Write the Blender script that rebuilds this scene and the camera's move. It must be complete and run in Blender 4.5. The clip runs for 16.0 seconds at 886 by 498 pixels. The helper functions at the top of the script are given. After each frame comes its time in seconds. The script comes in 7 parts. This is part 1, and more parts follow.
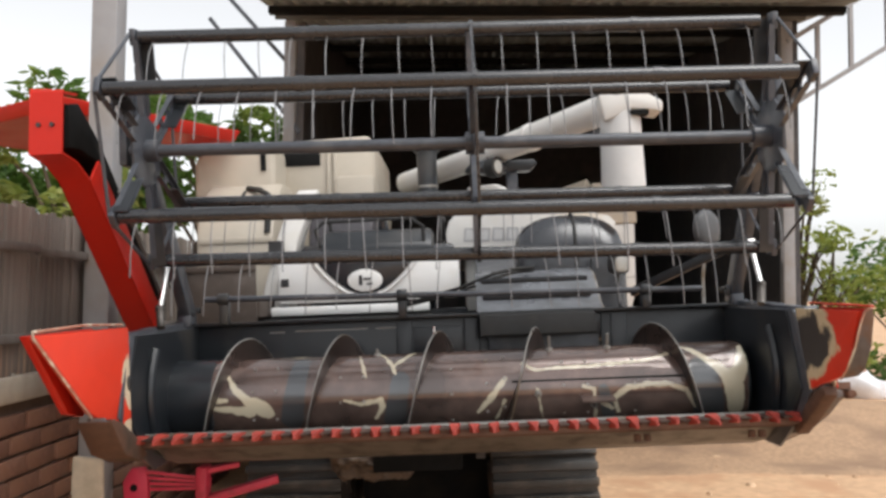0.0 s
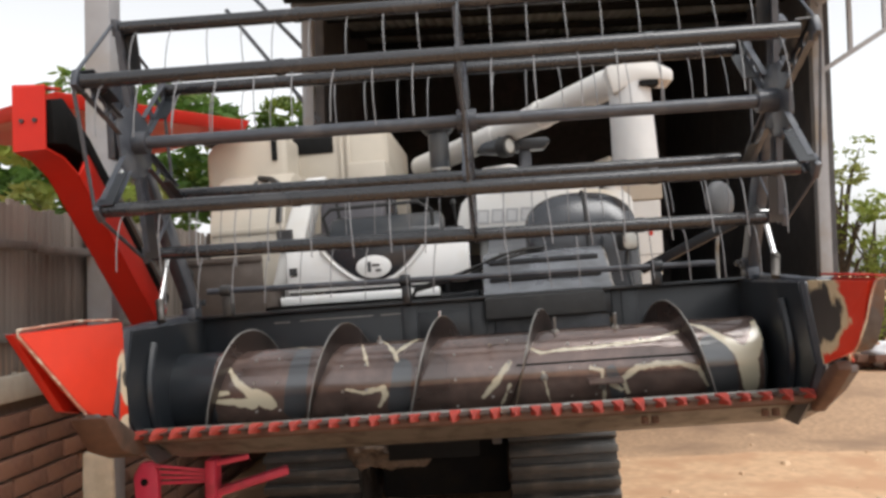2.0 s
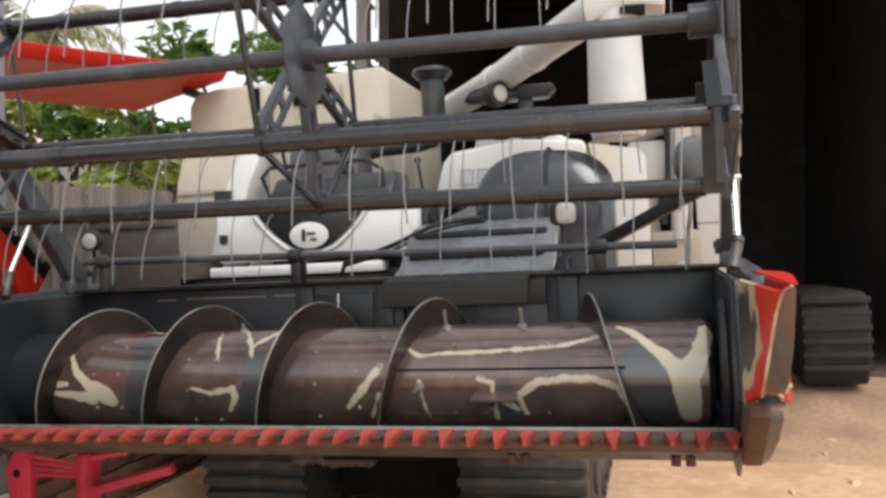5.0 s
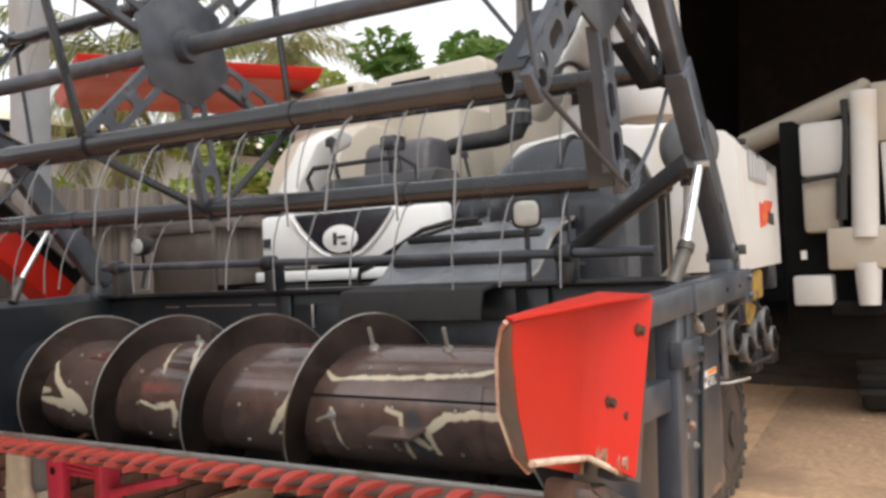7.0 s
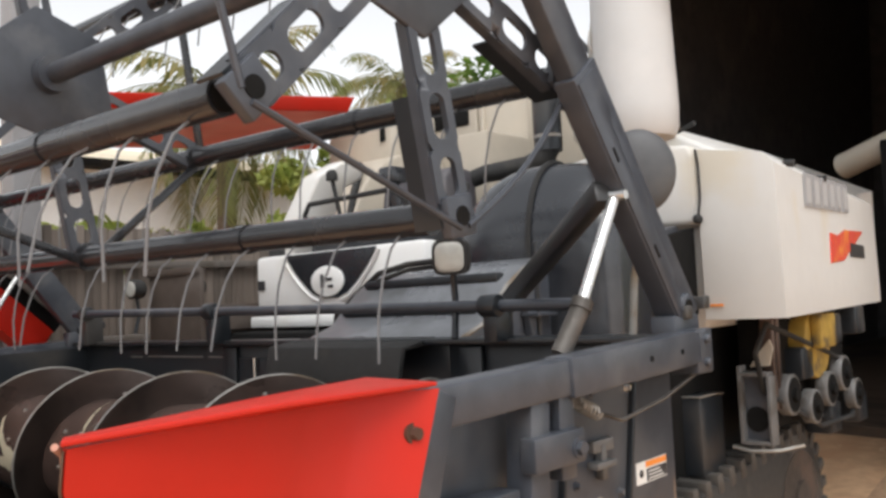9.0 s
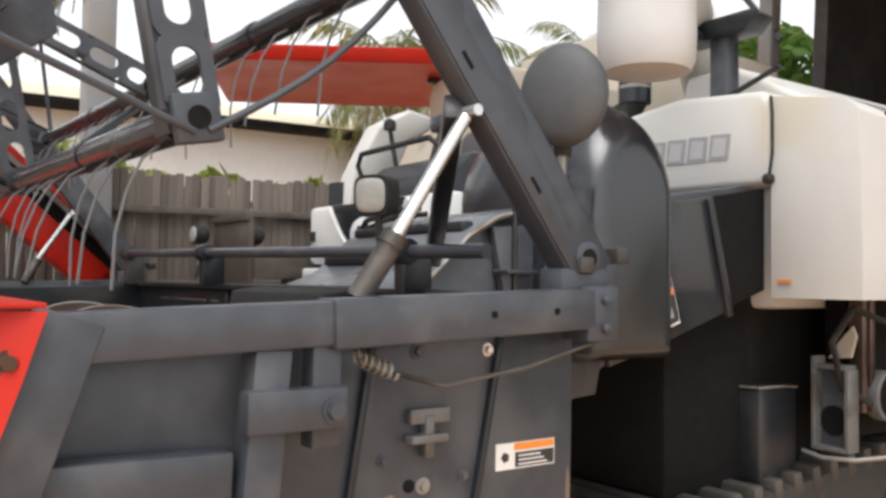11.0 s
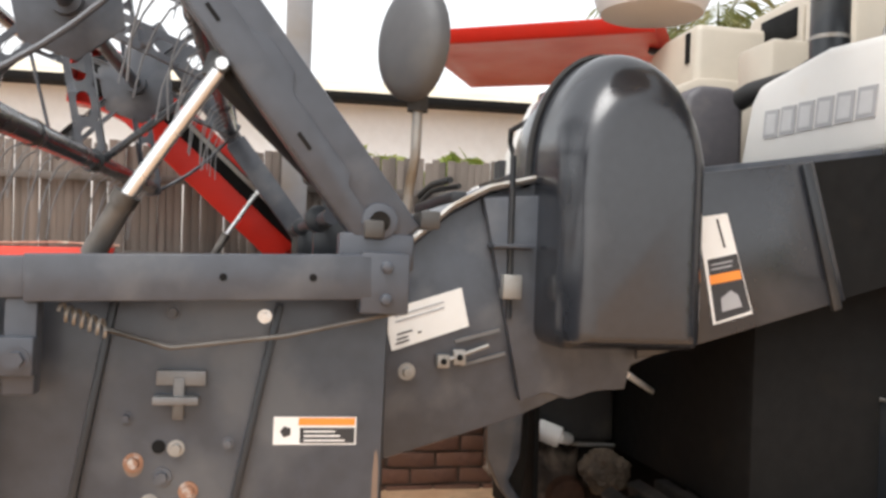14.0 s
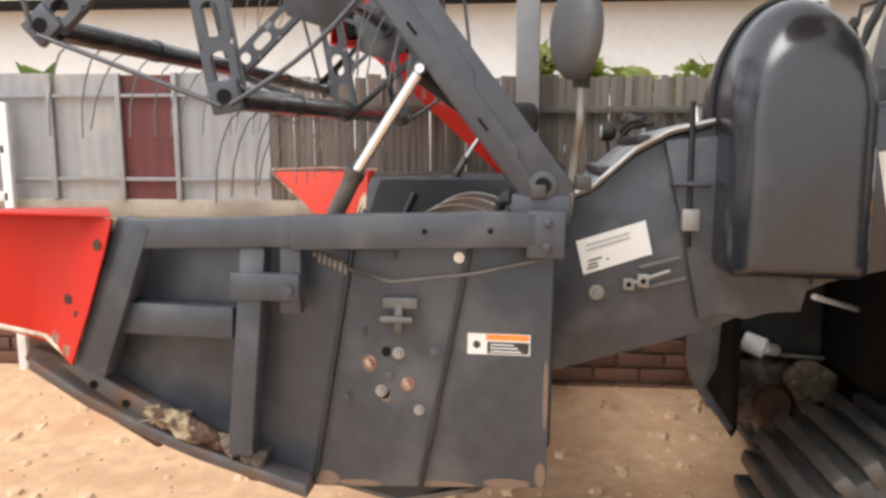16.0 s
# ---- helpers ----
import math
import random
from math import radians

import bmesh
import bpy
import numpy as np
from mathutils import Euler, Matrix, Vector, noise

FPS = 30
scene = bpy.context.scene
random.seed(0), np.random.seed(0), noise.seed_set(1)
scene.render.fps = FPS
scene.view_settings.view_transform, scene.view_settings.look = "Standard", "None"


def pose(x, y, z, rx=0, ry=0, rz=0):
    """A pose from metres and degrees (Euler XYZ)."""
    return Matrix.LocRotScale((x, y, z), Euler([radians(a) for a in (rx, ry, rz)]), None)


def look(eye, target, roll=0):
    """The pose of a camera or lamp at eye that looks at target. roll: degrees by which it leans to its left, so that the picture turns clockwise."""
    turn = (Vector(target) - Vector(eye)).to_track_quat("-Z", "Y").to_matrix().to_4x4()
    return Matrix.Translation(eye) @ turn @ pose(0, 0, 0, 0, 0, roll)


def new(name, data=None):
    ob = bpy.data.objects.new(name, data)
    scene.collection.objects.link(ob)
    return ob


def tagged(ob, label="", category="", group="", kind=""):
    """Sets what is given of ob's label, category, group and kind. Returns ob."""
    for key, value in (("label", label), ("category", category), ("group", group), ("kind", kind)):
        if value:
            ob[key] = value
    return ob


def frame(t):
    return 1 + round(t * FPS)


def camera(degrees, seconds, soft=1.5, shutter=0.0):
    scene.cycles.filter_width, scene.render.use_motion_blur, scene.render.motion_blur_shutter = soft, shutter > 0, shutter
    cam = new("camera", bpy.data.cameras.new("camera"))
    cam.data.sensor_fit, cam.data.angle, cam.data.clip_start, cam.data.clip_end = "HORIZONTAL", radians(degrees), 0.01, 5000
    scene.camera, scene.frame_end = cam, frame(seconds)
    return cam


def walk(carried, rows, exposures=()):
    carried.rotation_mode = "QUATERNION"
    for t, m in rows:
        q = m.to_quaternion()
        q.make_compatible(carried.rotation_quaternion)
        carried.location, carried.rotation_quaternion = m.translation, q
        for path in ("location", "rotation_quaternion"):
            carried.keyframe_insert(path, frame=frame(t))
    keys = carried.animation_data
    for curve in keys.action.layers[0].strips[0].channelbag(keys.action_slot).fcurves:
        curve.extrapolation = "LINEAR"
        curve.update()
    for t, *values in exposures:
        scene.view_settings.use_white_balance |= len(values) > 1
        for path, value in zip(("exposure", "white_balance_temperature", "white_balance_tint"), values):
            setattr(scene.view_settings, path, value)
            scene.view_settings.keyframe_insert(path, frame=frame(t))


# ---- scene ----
# The machine leans a little to one side; camera rows are given in the machine's own axes.
UP = Vector((0.0496, -0.0122, 0.9987)).normalized()
LEAN = UP.rotation_difference(Vector((0, 0, 1))).to_matrix().to_4x4()

cam = camera(54.7, 16.0, soft=3.0)
PATH = [
    (0, (0.033, -2.652, 1.122), (-0.01, -0.657, 1.258), -2.3),
    (0.5, (0.051, -2.64, 1.119), (0.014, -0.647, 1.285), -3.1),
    (1, (0.077, -2.632, 1.118), (0.021, -0.639, 1.271), -3.2),
    (1.5, (0.115, -2.612, 1.12), (0.004, -0.618, 1.236), -3.6),
    (2, (0.174, -2.569, 1.112), (0.032, -0.577, 1.218), -4.2),
    (2.5, (0.226, -2.438, 1.125), (0.082, -0.446, 1.224), -3.8),
    (3, (0.33, -2.302, 1.13), (0.145, -0.312, 1.226), -3.8),
    (3.5, (0.528, -2.2, 1.128), (0.231, -0.224, 1.211), -3.2),
    (4, (0.66, -2.099, 1.131), (0.292, -0.134, 1.184), -2.8),
    (6.5, (1.363, -1.363, 1.149), (0.465, 0.425, 1.158), -3.0),
    (7, (1.532, -1.221, 1.14), (0.467, 0.471, 1.182), -2.6),
    (7.5, (1.641, -1.106, 1.138), (0.517, 0.548, 1.184), -1.9),
    (8, (1.667, -0.936, 1.158), (0.498, 0.686, 1.208), -1.7),
    (8.5, (1.673, -0.801, 1.172), (0.445, 0.775, 1.258), -2.7),
    (9, (1.72, -0.681, 1.168), (0.406, 0.822, 1.294), -2.7),
    (9.5, (1.778, -0.557, 1.163), (0.417, 0.904, 1.265), -1.3),
    (10, (1.818, -0.413, 1.137), (0.382, 0.978, 1.196), -0.6),
    (12.5, (2.101, 0.134, 1.091), (0.244, 0.868, 1.2), 2.9),
    (13, (2.166, 0.248, 1.078), (0.27, 0.883, 1.128), 2.9),
    (13.5, (2.112, 0.393, 1.075), (0.192, 0.951, 1.094), 3.4),
    (14, (2.104, 0.524, 1.1), (0.142, 0.912, 1.128), 2.3),
    (14.5, (2.144, 0.645, 1.218), (0.153, 0.825, 1.264), 2.8),
    (15, (2.183, 0.679, 1.235), (0.185, 0.778, 1.266), 1.9),
    (15.5, (2.294, 0.68, 1.209), (0.298, 0.664, 1.081), 0.6),
    (16, (2.394, 0.635, 1.198), (0.419, 0.425, 0.964), 0.8),
]
walk(cam, [(t, LEAN @ look(eye, target, roll)) for t, eye, target, roll in PATH], [(0, 0.7), (4, 0.72), (6.5, 0.9), (7, 0.84), (8.5, 0.76), (9, 0.68), (10, 0.7), (12.5, 0.86), (13, 0.88), (13.5, 1.02), (14, 1.06), (14.5, 0.88), (15, 0.46), (15.5, 0.5), (16, 0.94)])

# ---- light ----
world = bpy.data.worlds.new("world")
scene.world = world
world.use_nodes = True
wn, wl = world.node_tree.nodes, world.node_tree.links
sky = wn.new("ShaderNodeTexSky")
sky.sky_type = "NISHITA"
sky.sun_disc = False
sky.sun_elevation, sky.sun_rotation = radians(61), radians(135)
sky.air_density, sky.dust_density, sky.ozone_density = 1.0, 2.0, 1.0
pale = wn.new("ShaderNodeHueSaturation")
pale.inputs["Saturation"].default_value = 0.1
wl.new(sky.outputs[0], pale.inputs["Color"])
wl.new(pale.outputs[0], wn["Background"].inputs["Color"])
wn["Background"].inputs["Strength"].default_value = 0.15
sun_data = bpy.data.lights.new("sun", "SUN")
sun_data.energy, sun_data.angle, sun_data.color = 1.1, radians(40), (1.0, 0.98, 0.95)
sun = new("sun", sun_data)
sun.matrix_world = look((3.2, -3.2, 8.2), (0, 0, 0))



# ---- materials ----
def mat(name, base, rough=0.5, metal=0.0, grain=0.12, scale=30.0, stain=None, stain_amount=0.0, stain_scale=3.0, bump=0.1, coat=0.0, stretch=(1, 1, 1), vary=0.0, gloss_var=0.15, alpha=1.0, spec=0.5):
    """A node material: base colour with fine grain, larger stains and a little relief."""
    m = bpy.data.materials.new(name)
    m.use_nodes = True
    n, l = m.node_tree.nodes, m.node_tree.links
    b = n["Principled BSDF"]
    tc = n.new("ShaderNodeTexCoord")
    mp = n.new("ShaderNodeMapping")
    mp.inputs["Scale"].default_value = stretch
    l.new(tc.outputs["Object"], mp.inputs["Vector"])
    fine, big = n.new("ShaderNodeTexNoise"), n.new("ShaderNodeTexNoise")
    fine.inputs["Scale"].default_value, fine.inputs["Detail"].default_value = scale, 6.0
    big.inputs["Scale"].default_value, big.inputs["Detail"].default_value = stain_scale, 5.0
    for t in (fine, big):
        l.new(mp.outputs[0], t.inputs["Vector"])
    dark = [c * (1 - 2 * grain) for c in base]
    lite = [min(1, c * (1 + 2 * grain)) for c in base]
    ramp = n.new("ShaderNodeMix")
    ramp.data_type = "RGBA"
    ramp.inputs["A"].default_value, ramp.inputs["B"].default_value = (*dark, 1), (*lite, 1)
    l.new(fine.outputs["Fac"], ramp.inputs["Factor"])
    col = ramp.outputs["Result"]
    if stain:
        cr = n.new("ShaderNodeValToRGB")
        cr.color_ramp.elements[0].position = 0.62 - 0.3 * stain_amount
        cr.color_ramp.elements[1].position = 0.78 - 0.3 * stain_amount
        l.new(big.outputs["Fac"], cr.inputs[0])
        mx = n.new("ShaderNodeMix")
        mx.data_type = "RGBA"
        mx.inputs["B"].default_value = (*stain, 1)
        l.new(cr.outputs[0], mx.inputs["Factor"])
        l.new(col, mx.inputs["A"])
        col = mx.outputs["Result"]
    if vary:
        oi, hv = n.new("ShaderNodeObjectInfo"), n.new("ShaderNodeHueSaturation")
        mr = n.new("ShaderNodeMapRange")
        mr.inputs["To Min"].default_value, mr.inputs["To Max"].default_value = 1 - vary, 1 + vary
        l.new(oi.outputs["Random"], mr.inputs["Value"])
        l.new(mr.outputs[0], hv.inputs["Value"])
        l.new(col, hv.inputs["Color"])
        col = hv.outputs[0]
    l.new(col, b.inputs["Base Color"])
    rr = n.new("ShaderNodeMapRange")
    rr.inputs["To Min"].default_value, rr.inputs["To Max"].default_value = max(0.03, rough - gloss_var), min(1, rough + gloss_var)
    l.new(big.outputs["Fac"], rr.inputs["Value"])
    l.new(rr.outputs[0], b.inputs["Roughness"])
    b.inputs["Metallic"].default_value = metal
    b.inputs["Coat Weight"].default_value = coat
    b.inputs["Alpha"].default_value = alpha
    b.inputs["Specular IOR Level"].default_value = spec
    if bump:
        bp = n.new("ShaderNodeBump")
        bp.inputs["Strength"].default_value, bp.inputs["Distance"].default_value = bump, 0.01
        l.new(fine.outputs["Fac"], bp.inputs["Height"])
        l.new(bp.outputs[0], b.inputs["Normal"])
    return m


GREY = mat("grey_paint", (0.052, 0.058, 0.071), 0.36, 0.0, 0.18, 28, (0.094, 0.098, 0.108), 0.32, 9, 0.08, coat=0.12)
GREY_DARK = mat("dark_grey_paint", (0.017, 0.02, 0.024), 0.33, 0.0, 0.1, 25, (0.06, 0.055, 0.05), 0.25, 3, 0.03)
COVER = mat("cover_plastic", (0.022, 0.0245, 0.03), 0.22, 0.0, 0.08, 60, (0.046, 0.049, 0.055), 0.2, 3, 0.01, gloss_var=0.07, spec=0.8)
BLACK = mat("black_rubber", (0.018, 0.018, 0.018), 0.75, 0, 0.2, 40, (0.05, 0.045, 0.038), 0.2, 5, 0.1)
# near-black: shade in openings, gaps and under the machine is in this colour
UNDER = mat("shaded_black", (0.01, 0.01, 0.01), 0.7, 0, 0.2, 30, (0.02, 0.017, 0.014), 0.2, 4, 0.15, spec=0.1)
RED = mat("red_paint", (0.5, 0.018, 0.008), 0.42, 0, 0.04, 20, (0.46, 0.022, 0.012), 0.15, 5, 0.02, spec=0.3)
RED_DULL = mat("dull_red_paint", (0.4, 0.05, 0.034), 0.55, 0, 0.1, 30, (0.22, 0.03, 0.02), 0.3, 9, 0.05)
PINK_RED = mat("faded_red_paint", (0.62, 0.04, 0.085), 0.5, 0, 0.1, 20, (0.3, 0.03, 0.04), 0.25, 8, 0.05)
WHITE = mat("white_paint", (0.63, 0.619, 0.594), 0.38, 0, 0.02, 15, (0.62, 0.57, 0.48), 0.12, 3, 0.02)
IVORY = mat("ivory_paint", (0.447, 0.4, 0.331), 0.45, 0, 0.04, 15, (0.48, 0.42, 0.34), 0.25, 3, 0.02)
CLEAN_WHITE = mat("bright_white_paint", (0.757, 0.757, 0.748), 0.35, 0, 0.015, 15, (0.7, 0.68, 0.64), 0.08, 4, 0.01)
CHROME = mat("bright_steel", (0.75, 0.75, 0.74), 0.25, 0.9, 0.05, 40, None, 0, 3, 0.02)
STEEL = mat("worn_steel", (0.33, 0.32, 0.3), 0.5, 0.6, 0.12, 40, (0.2, 0.15, 0.1), 0.3, 8, 0.05)
TINE = mat("tine_steel", (0.19, 0.19, 0.195), 0.5, 0.3, 0.1, 40, None, 0, 3, 0.0)
PULLEY = mat("greasy_steel", (0.12, 0.11, 0.1), 0.5, 0.5, 0.2, 30, (0.04, 0.035, 0.03), 0.4, 12, 0.1)
RUST = mat("rusty_steel", (0.09, 0.045, 0.028), 0.75, 0.1, 0.25, 35, (0.05, 0.03, 0.02), 0.35, 7, 0.2)
BROWN_STEEL = mat("browned_steel", (0.2, 0.14, 0.118), 0.33, 0.7, 0.15, 20, (0.05, 0.036, 0.03), 0.35, 5, 0.05)
SKID = mat("scraped_skid_steel", (0.11, 0.1, 0.1), 0.45, 0.3, 0.25, 35, (0.15, 0.085, 0.055), 0.4, 14, 0.15)
RUSTY_BOLT = mat("rusty_bolt", (0.3, 0.16, 0.1), 0.6, 0.3, 0.2, 60, (0.45, 0.4, 0.36), 0.4, 90, 0.1)
CHIPPED = mat("chipped_edge_paint", (0.42, 0.2, 0.14), 0.6, 0, 0.2, 60, (0.6, 0.53, 0.42), 0.45, 25, 0.1)
STICKER = mat("paper_label", (0.78, 0.77, 0.74), 0.5, 0, 0.03, 30, (0.6, 0.57, 0.5), 0.1, 9, 0.0)
ORANGE = mat("orange_print", (0.85, 0.27, 0.04), 0.5, 0, 0.03, 30)
INK = mat("black_print", (0.03, 0.03, 0.032), 0.5, 0, 0.1, 30)
PALE_INK = mat("grey_print", (0.35, 0.35, 0.36), 0.4, 0, 0.05, 30)
GLASS_LENS = mat("lamp_lens", (0.42, 0.42, 0.39), 0.15, 0.0, 0.1, 60, None, 0, 3, 0.15, coat=0.6)
AMBER = mat("yellow_plastic", (0.36, 0.23, 0.04), 0.6, 0, 0.2, 30, (0.12, 0.085, 0.04), 0.4, 14, 0.1)
SEAT = mat("seat_vinyl", (0.03, 0.03, 0.034), 0.5, 0, 0.1, 60, None, 0, 3, 0.1)
SEAT_SIDE = mat("worn_grey_vinyl", (0.075, 0.07, 0.078), 0.5, 0, 0.1, 40, (0.12, 0.11, 0.11), 0.3, 6, 0.05)
FABRIC = mat("white_plastic_sleeve", (0.56, 0.56, 0.555), 0.4, 0, 0.04, 10, (0.62, 0.61, 0.6), 0.15, 5, 0.03)


def wear(m, axes, blobs, cream, dark, roughness=None):
    """Worn patches of cream primer, some with a bare dark middle, at places of their own. axes: two sockets; blobs: u, v, ru, rv, bare share."""
    n, l = m.node_tree.nodes, m.node_tree.links
    b = n["Principled BSDF"]

    def op(kind, a, c=0.0, e=0.0):
        k = n.new("ShaderNodeMath")
        k.operation = kind
        for i, v in enumerate((a, c, e)):
            if isinstance(v, (int, float)):
                k.inputs[i].default_value = v
            else:
                l.new(v, k.inputs[i])
        return k.outputs[0]

    tc, nz = n.new("ShaderNodeTexCoord"), n.new("ShaderNodeTexNoise")
    nz.inputs["Scale"].default_value, nz.inputs["Detail"].default_value = 14, 3
    l.new(tc.outputs["Object"], nz.inputs["Vector"])
    rough = op("MULTIPLY_ADD", nz.outputs["Fac"], 1.1, -0.62)
    u, v = axes(n, l, tc, op)
    pale = bare = None
    for u0, v0, ru, rv, share in blobs:
        du, dv = op("DIVIDE", op("SUBTRACT", u, u0), ru), op("DIVIDE", op("SUBTRACT", v, v0), rv)
        d = op("ADD", op("SQRT", op("ADD", op("MULTIPLY", du, du), op("MULTIPLY", dv, dv))), rough)
        p = op("SUBTRACT", 1.0, d)
        pale = p if pale is None else op("MAXIMUM", pale, p)
        if share:
            q = op("SUBTRACT", share, d)
            bare = q if bare is None else op("MAXIMUM", bare, q)
    col = b.inputs["Base Color"].links[0].from_socket
    for level, shade in ((pale, cream), (bare, dark)):
        if level is None:
            continue
        mr = n.new("ShaderNodeMapRange")
        mr.inputs["From Min"].default_value, mr.inputs["From Max"].default_value = -0.04, 0.08
        l.new(level, mr.inputs["Value"])
        mx = n.new("ShaderNodeMix")
        mx.data_type = "RGBA"
        mx.inputs["B"].default_value = (*shade, 1)
        l.new(mr.outputs[0], mx.inputs["Factor"])
        l.new(col, mx.inputs["A"])
        col = mx.outputs["Result"]
    l.new(col, b.inputs["Base Color"])
    return m


def drum_axes(n, l, tc, op):
    sep = n.new("ShaderNodeSeparateXYZ")
    l.new(tc.outputs["Object"], sep.inputs[0])
    a = op("ARCTAN2", op("SUBTRACT", sep.outputs["Z"], 0.825), op("SUBTRACT", 0.42, sep.outputs["Y"]))
    return sep.outputs["X"], a


def plate_axes(n, l, tc, op):
    sep = n.new("ShaderNodeSeparateXYZ")
    l.new(tc.outputs["Object"], sep.inputs[0])
    return sep.outputs["Y"], sep.outputs["Z"]


def strokes(m, axes, layers, metal_free=True):
    """Coats of paint left on a surface as tapering strokes. layers: colour, then chains of (u, v, half-width) in metres."""
    n, l = m.node_tree.nodes, m.node_tree.links
    b = n["Principled BSDF"]

    def op(kind, a, c=0.0, e=0.0, clamp=False):
        k = n.new("ShaderNodeMath")
        k.operation, k.use_clamp = kind, clamp
        for i, v in enumerate((a, c, e)):
            if isinstance(v, (int, float)):
                k.inputs[i].default_value = v
            else:
                l.new(v, k.inputs[i])
        return k.outputs[0]

    def vec(kind, a, c, out="Vector"):
        k = n.new("ShaderNodeVectorMath")
        k.operation = kind
        for i, v in enumerate((a, c)):
            if isinstance(v, tuple):
                k.inputs[i].default_value = v
            elif v is not None:
                l.new(v, k.inputs["Scale"] if kind == "SCALE" and i else k.inputs[i])
        return k.outputs[out]

    tc, nz = n.new("ShaderNodeTexCoord"), n.new("ShaderNodeTexNoise")
    nz.inputs["Scale"].default_value, nz.inputs["Detail"].default_value = 38, 4
    l.new(tc.outputs["Object"], nz.inputs["Vector"])
    ragged = op("MULTIPLY_ADD", nz.outputs["Fac"], 0.016, -0.008)
    u, v = axes(n, l, tc, op)
    p = n.new("ShaderNodeCombineXYZ")
    l.new(u, p.inputs["X"])
    l.new(op("MULTIPLY", v, 0.14), p.inputs["Y"])
    col, met = b.inputs["Base Color"].links[0].from_socket, b.inputs["Metallic"].default_value
    for shade, chains in layers:
        level = None
        for chain in chains:
            for (ua, va, ra), (ub, vb, rb) in zip(chain, chain[1:]):
                du, dv = ub - ua, vb - va
                q = du * du + dv * dv
                rel = vec("SUBTRACT", p.outputs[0], (ua, va, 0.0))
                t = op("ADD", vec("DOT_PRODUCT", rel, (du / q, dv / q, 0.0), "Value"), 0.0, 0.0, True)
                d = vec("LENGTH", vec("SUBTRACT", rel, vec("SCALE", (du, dv, 0.0), t)), None, "Value")
                k = op("SUBTRACT", op("MULTIPLY_ADD", t, rb - ra, ra), d)
                level = k if level is None else op("MAXIMUM", level, k)
        mr = n.new("ShaderNodeMapRange")
        mr.inputs["From Min"].default_value, mr.inputs["From Max"].default_value = -0.0015, 0.0025
        l.new(op("ADD", level, ragged), mr.inputs["Value"])
        mx = n.new("ShaderNodeMix")
        mx.data_type = "RGBA"
        mx.inputs["B"].default_value = (*shade, 1)
        l.new(mr.outputs[0], mx.inputs["Factor"])
        l.new(col, mx.inputs["A"])
        col = mx.outputs["Result"]
        met = op("MULTIPLY", met, op("SUBTRACT", 1.0, mr.outputs[0]))
    l.new(col, b.inputs["Base Color"])
    l.new(met, b.inputs["Metallic"])
    return m


# paint left on the auger drum: u along it, v round it from its front, upward
PRIMER_ENDS = (
    ((-0.792, 0.097, 0.006), (-0.761, 0.045, 0.011), (-0.713, 0.002, 0.018), (-0.672, -0.021, 0.028), (-0.649, -0.039, 0.022)),
    ((-0.831, 0.008, 0.008), (-0.793, 0.009, 0.009)), ((-0.836, -0.019, 0.007), (-0.782, -0.023, 0.012), (-0.707, -0.034, 0.021)),
    ((-0.605, 0.212, 0.006), (-0.548, 0.2, 0.01), (-0.526, 0.215, 0.004)),
    ((0.776, 0.159, 0.008), (0.812, 0.133, 0.011), (0.866, 0.078, 0.013), (0.909, 0.039, 0.022), (0.933, -0.011, 0.032), (0.94, -0.087, 0.027)),
    ((0.985, 0.142, 0.017), (0.969, 0.076, 0.022), (0.944, 0.03, 0.03)))
PRIMER_MID = (
    ((-0.269, 0.2, 0.005), (-0.222, 0.117, 0.008), (-0.211, 0.08, 0.004)), ((-0.218, 0.111, 0.007), (-0.175, 0.159, 0.009), (-0.139, 0.21, 0.006)),
    ((-0.387, -0.006, 0.004), (-0.329, -0.02, 0.007), (-0.262, -0.009, 0.011), (-0.257, -0.034, 0.012), (-0.281, -0.074, 0.006)),
    ((-0.34, 0.182, 0.004), (-0.313, 0.073, 0.006)), ((0.164, 0.047, 0.008), (0.113, -0.013, 0.012), (0.069, -0.064, 0.006)), ((0.158, -0.027, 0.005), (0.127, -0.1, 0.004)),
    ((0.226, 0.102, 0.006), (0.267, 0.074, 0.006), (0.334, 0.08, 0.006), (0.468, 0.084, 0.006), (0.637, 0.096, 0.006), (0.722, 0.123, 0.008)),
    ((0.271, 0.006, 0.005), (0.275, -0.023, 0.004), (0.287, -0.096, 0.003)))
PRIMER_OVAL = (
    ((0.428, 0.012, 0.007), (0.462, 0.003, 0.006), (0.466, -0.106, 0.005)),
    ((0.543, -0.081, 0.007), (0.527, -0.029, 0.009), (0.576, 0.003, 0.01), (0.643, 0.012, 0.009), (0.708, 0.011, 0.008), (0.773, -0.011, 0.009), (0.803, -0.078, 0.004)),
    ((0.492, -0.045, 0.01), (0.522, -0.067, 0.007)))
OLD_BLUE = (
    ((-0.958, 0.166, 0.1), (-0.937, -0.06, 0.1)), ((-0.539, 0.15, 0.03), (-0.567, -0.066, 0.04)), ((-0.194, 0.057, 0.032), (-0.216, -0.082, 0.039)),
    ((0.493, -0.003, 0.02), (0.511, -0.096, 0.022)), ((0.828, 0.051, 0.05), (0.85, -0.091, 0.054)), ((1.02, 0.107, 0.04), (1.02, -0.129, 0.04)))
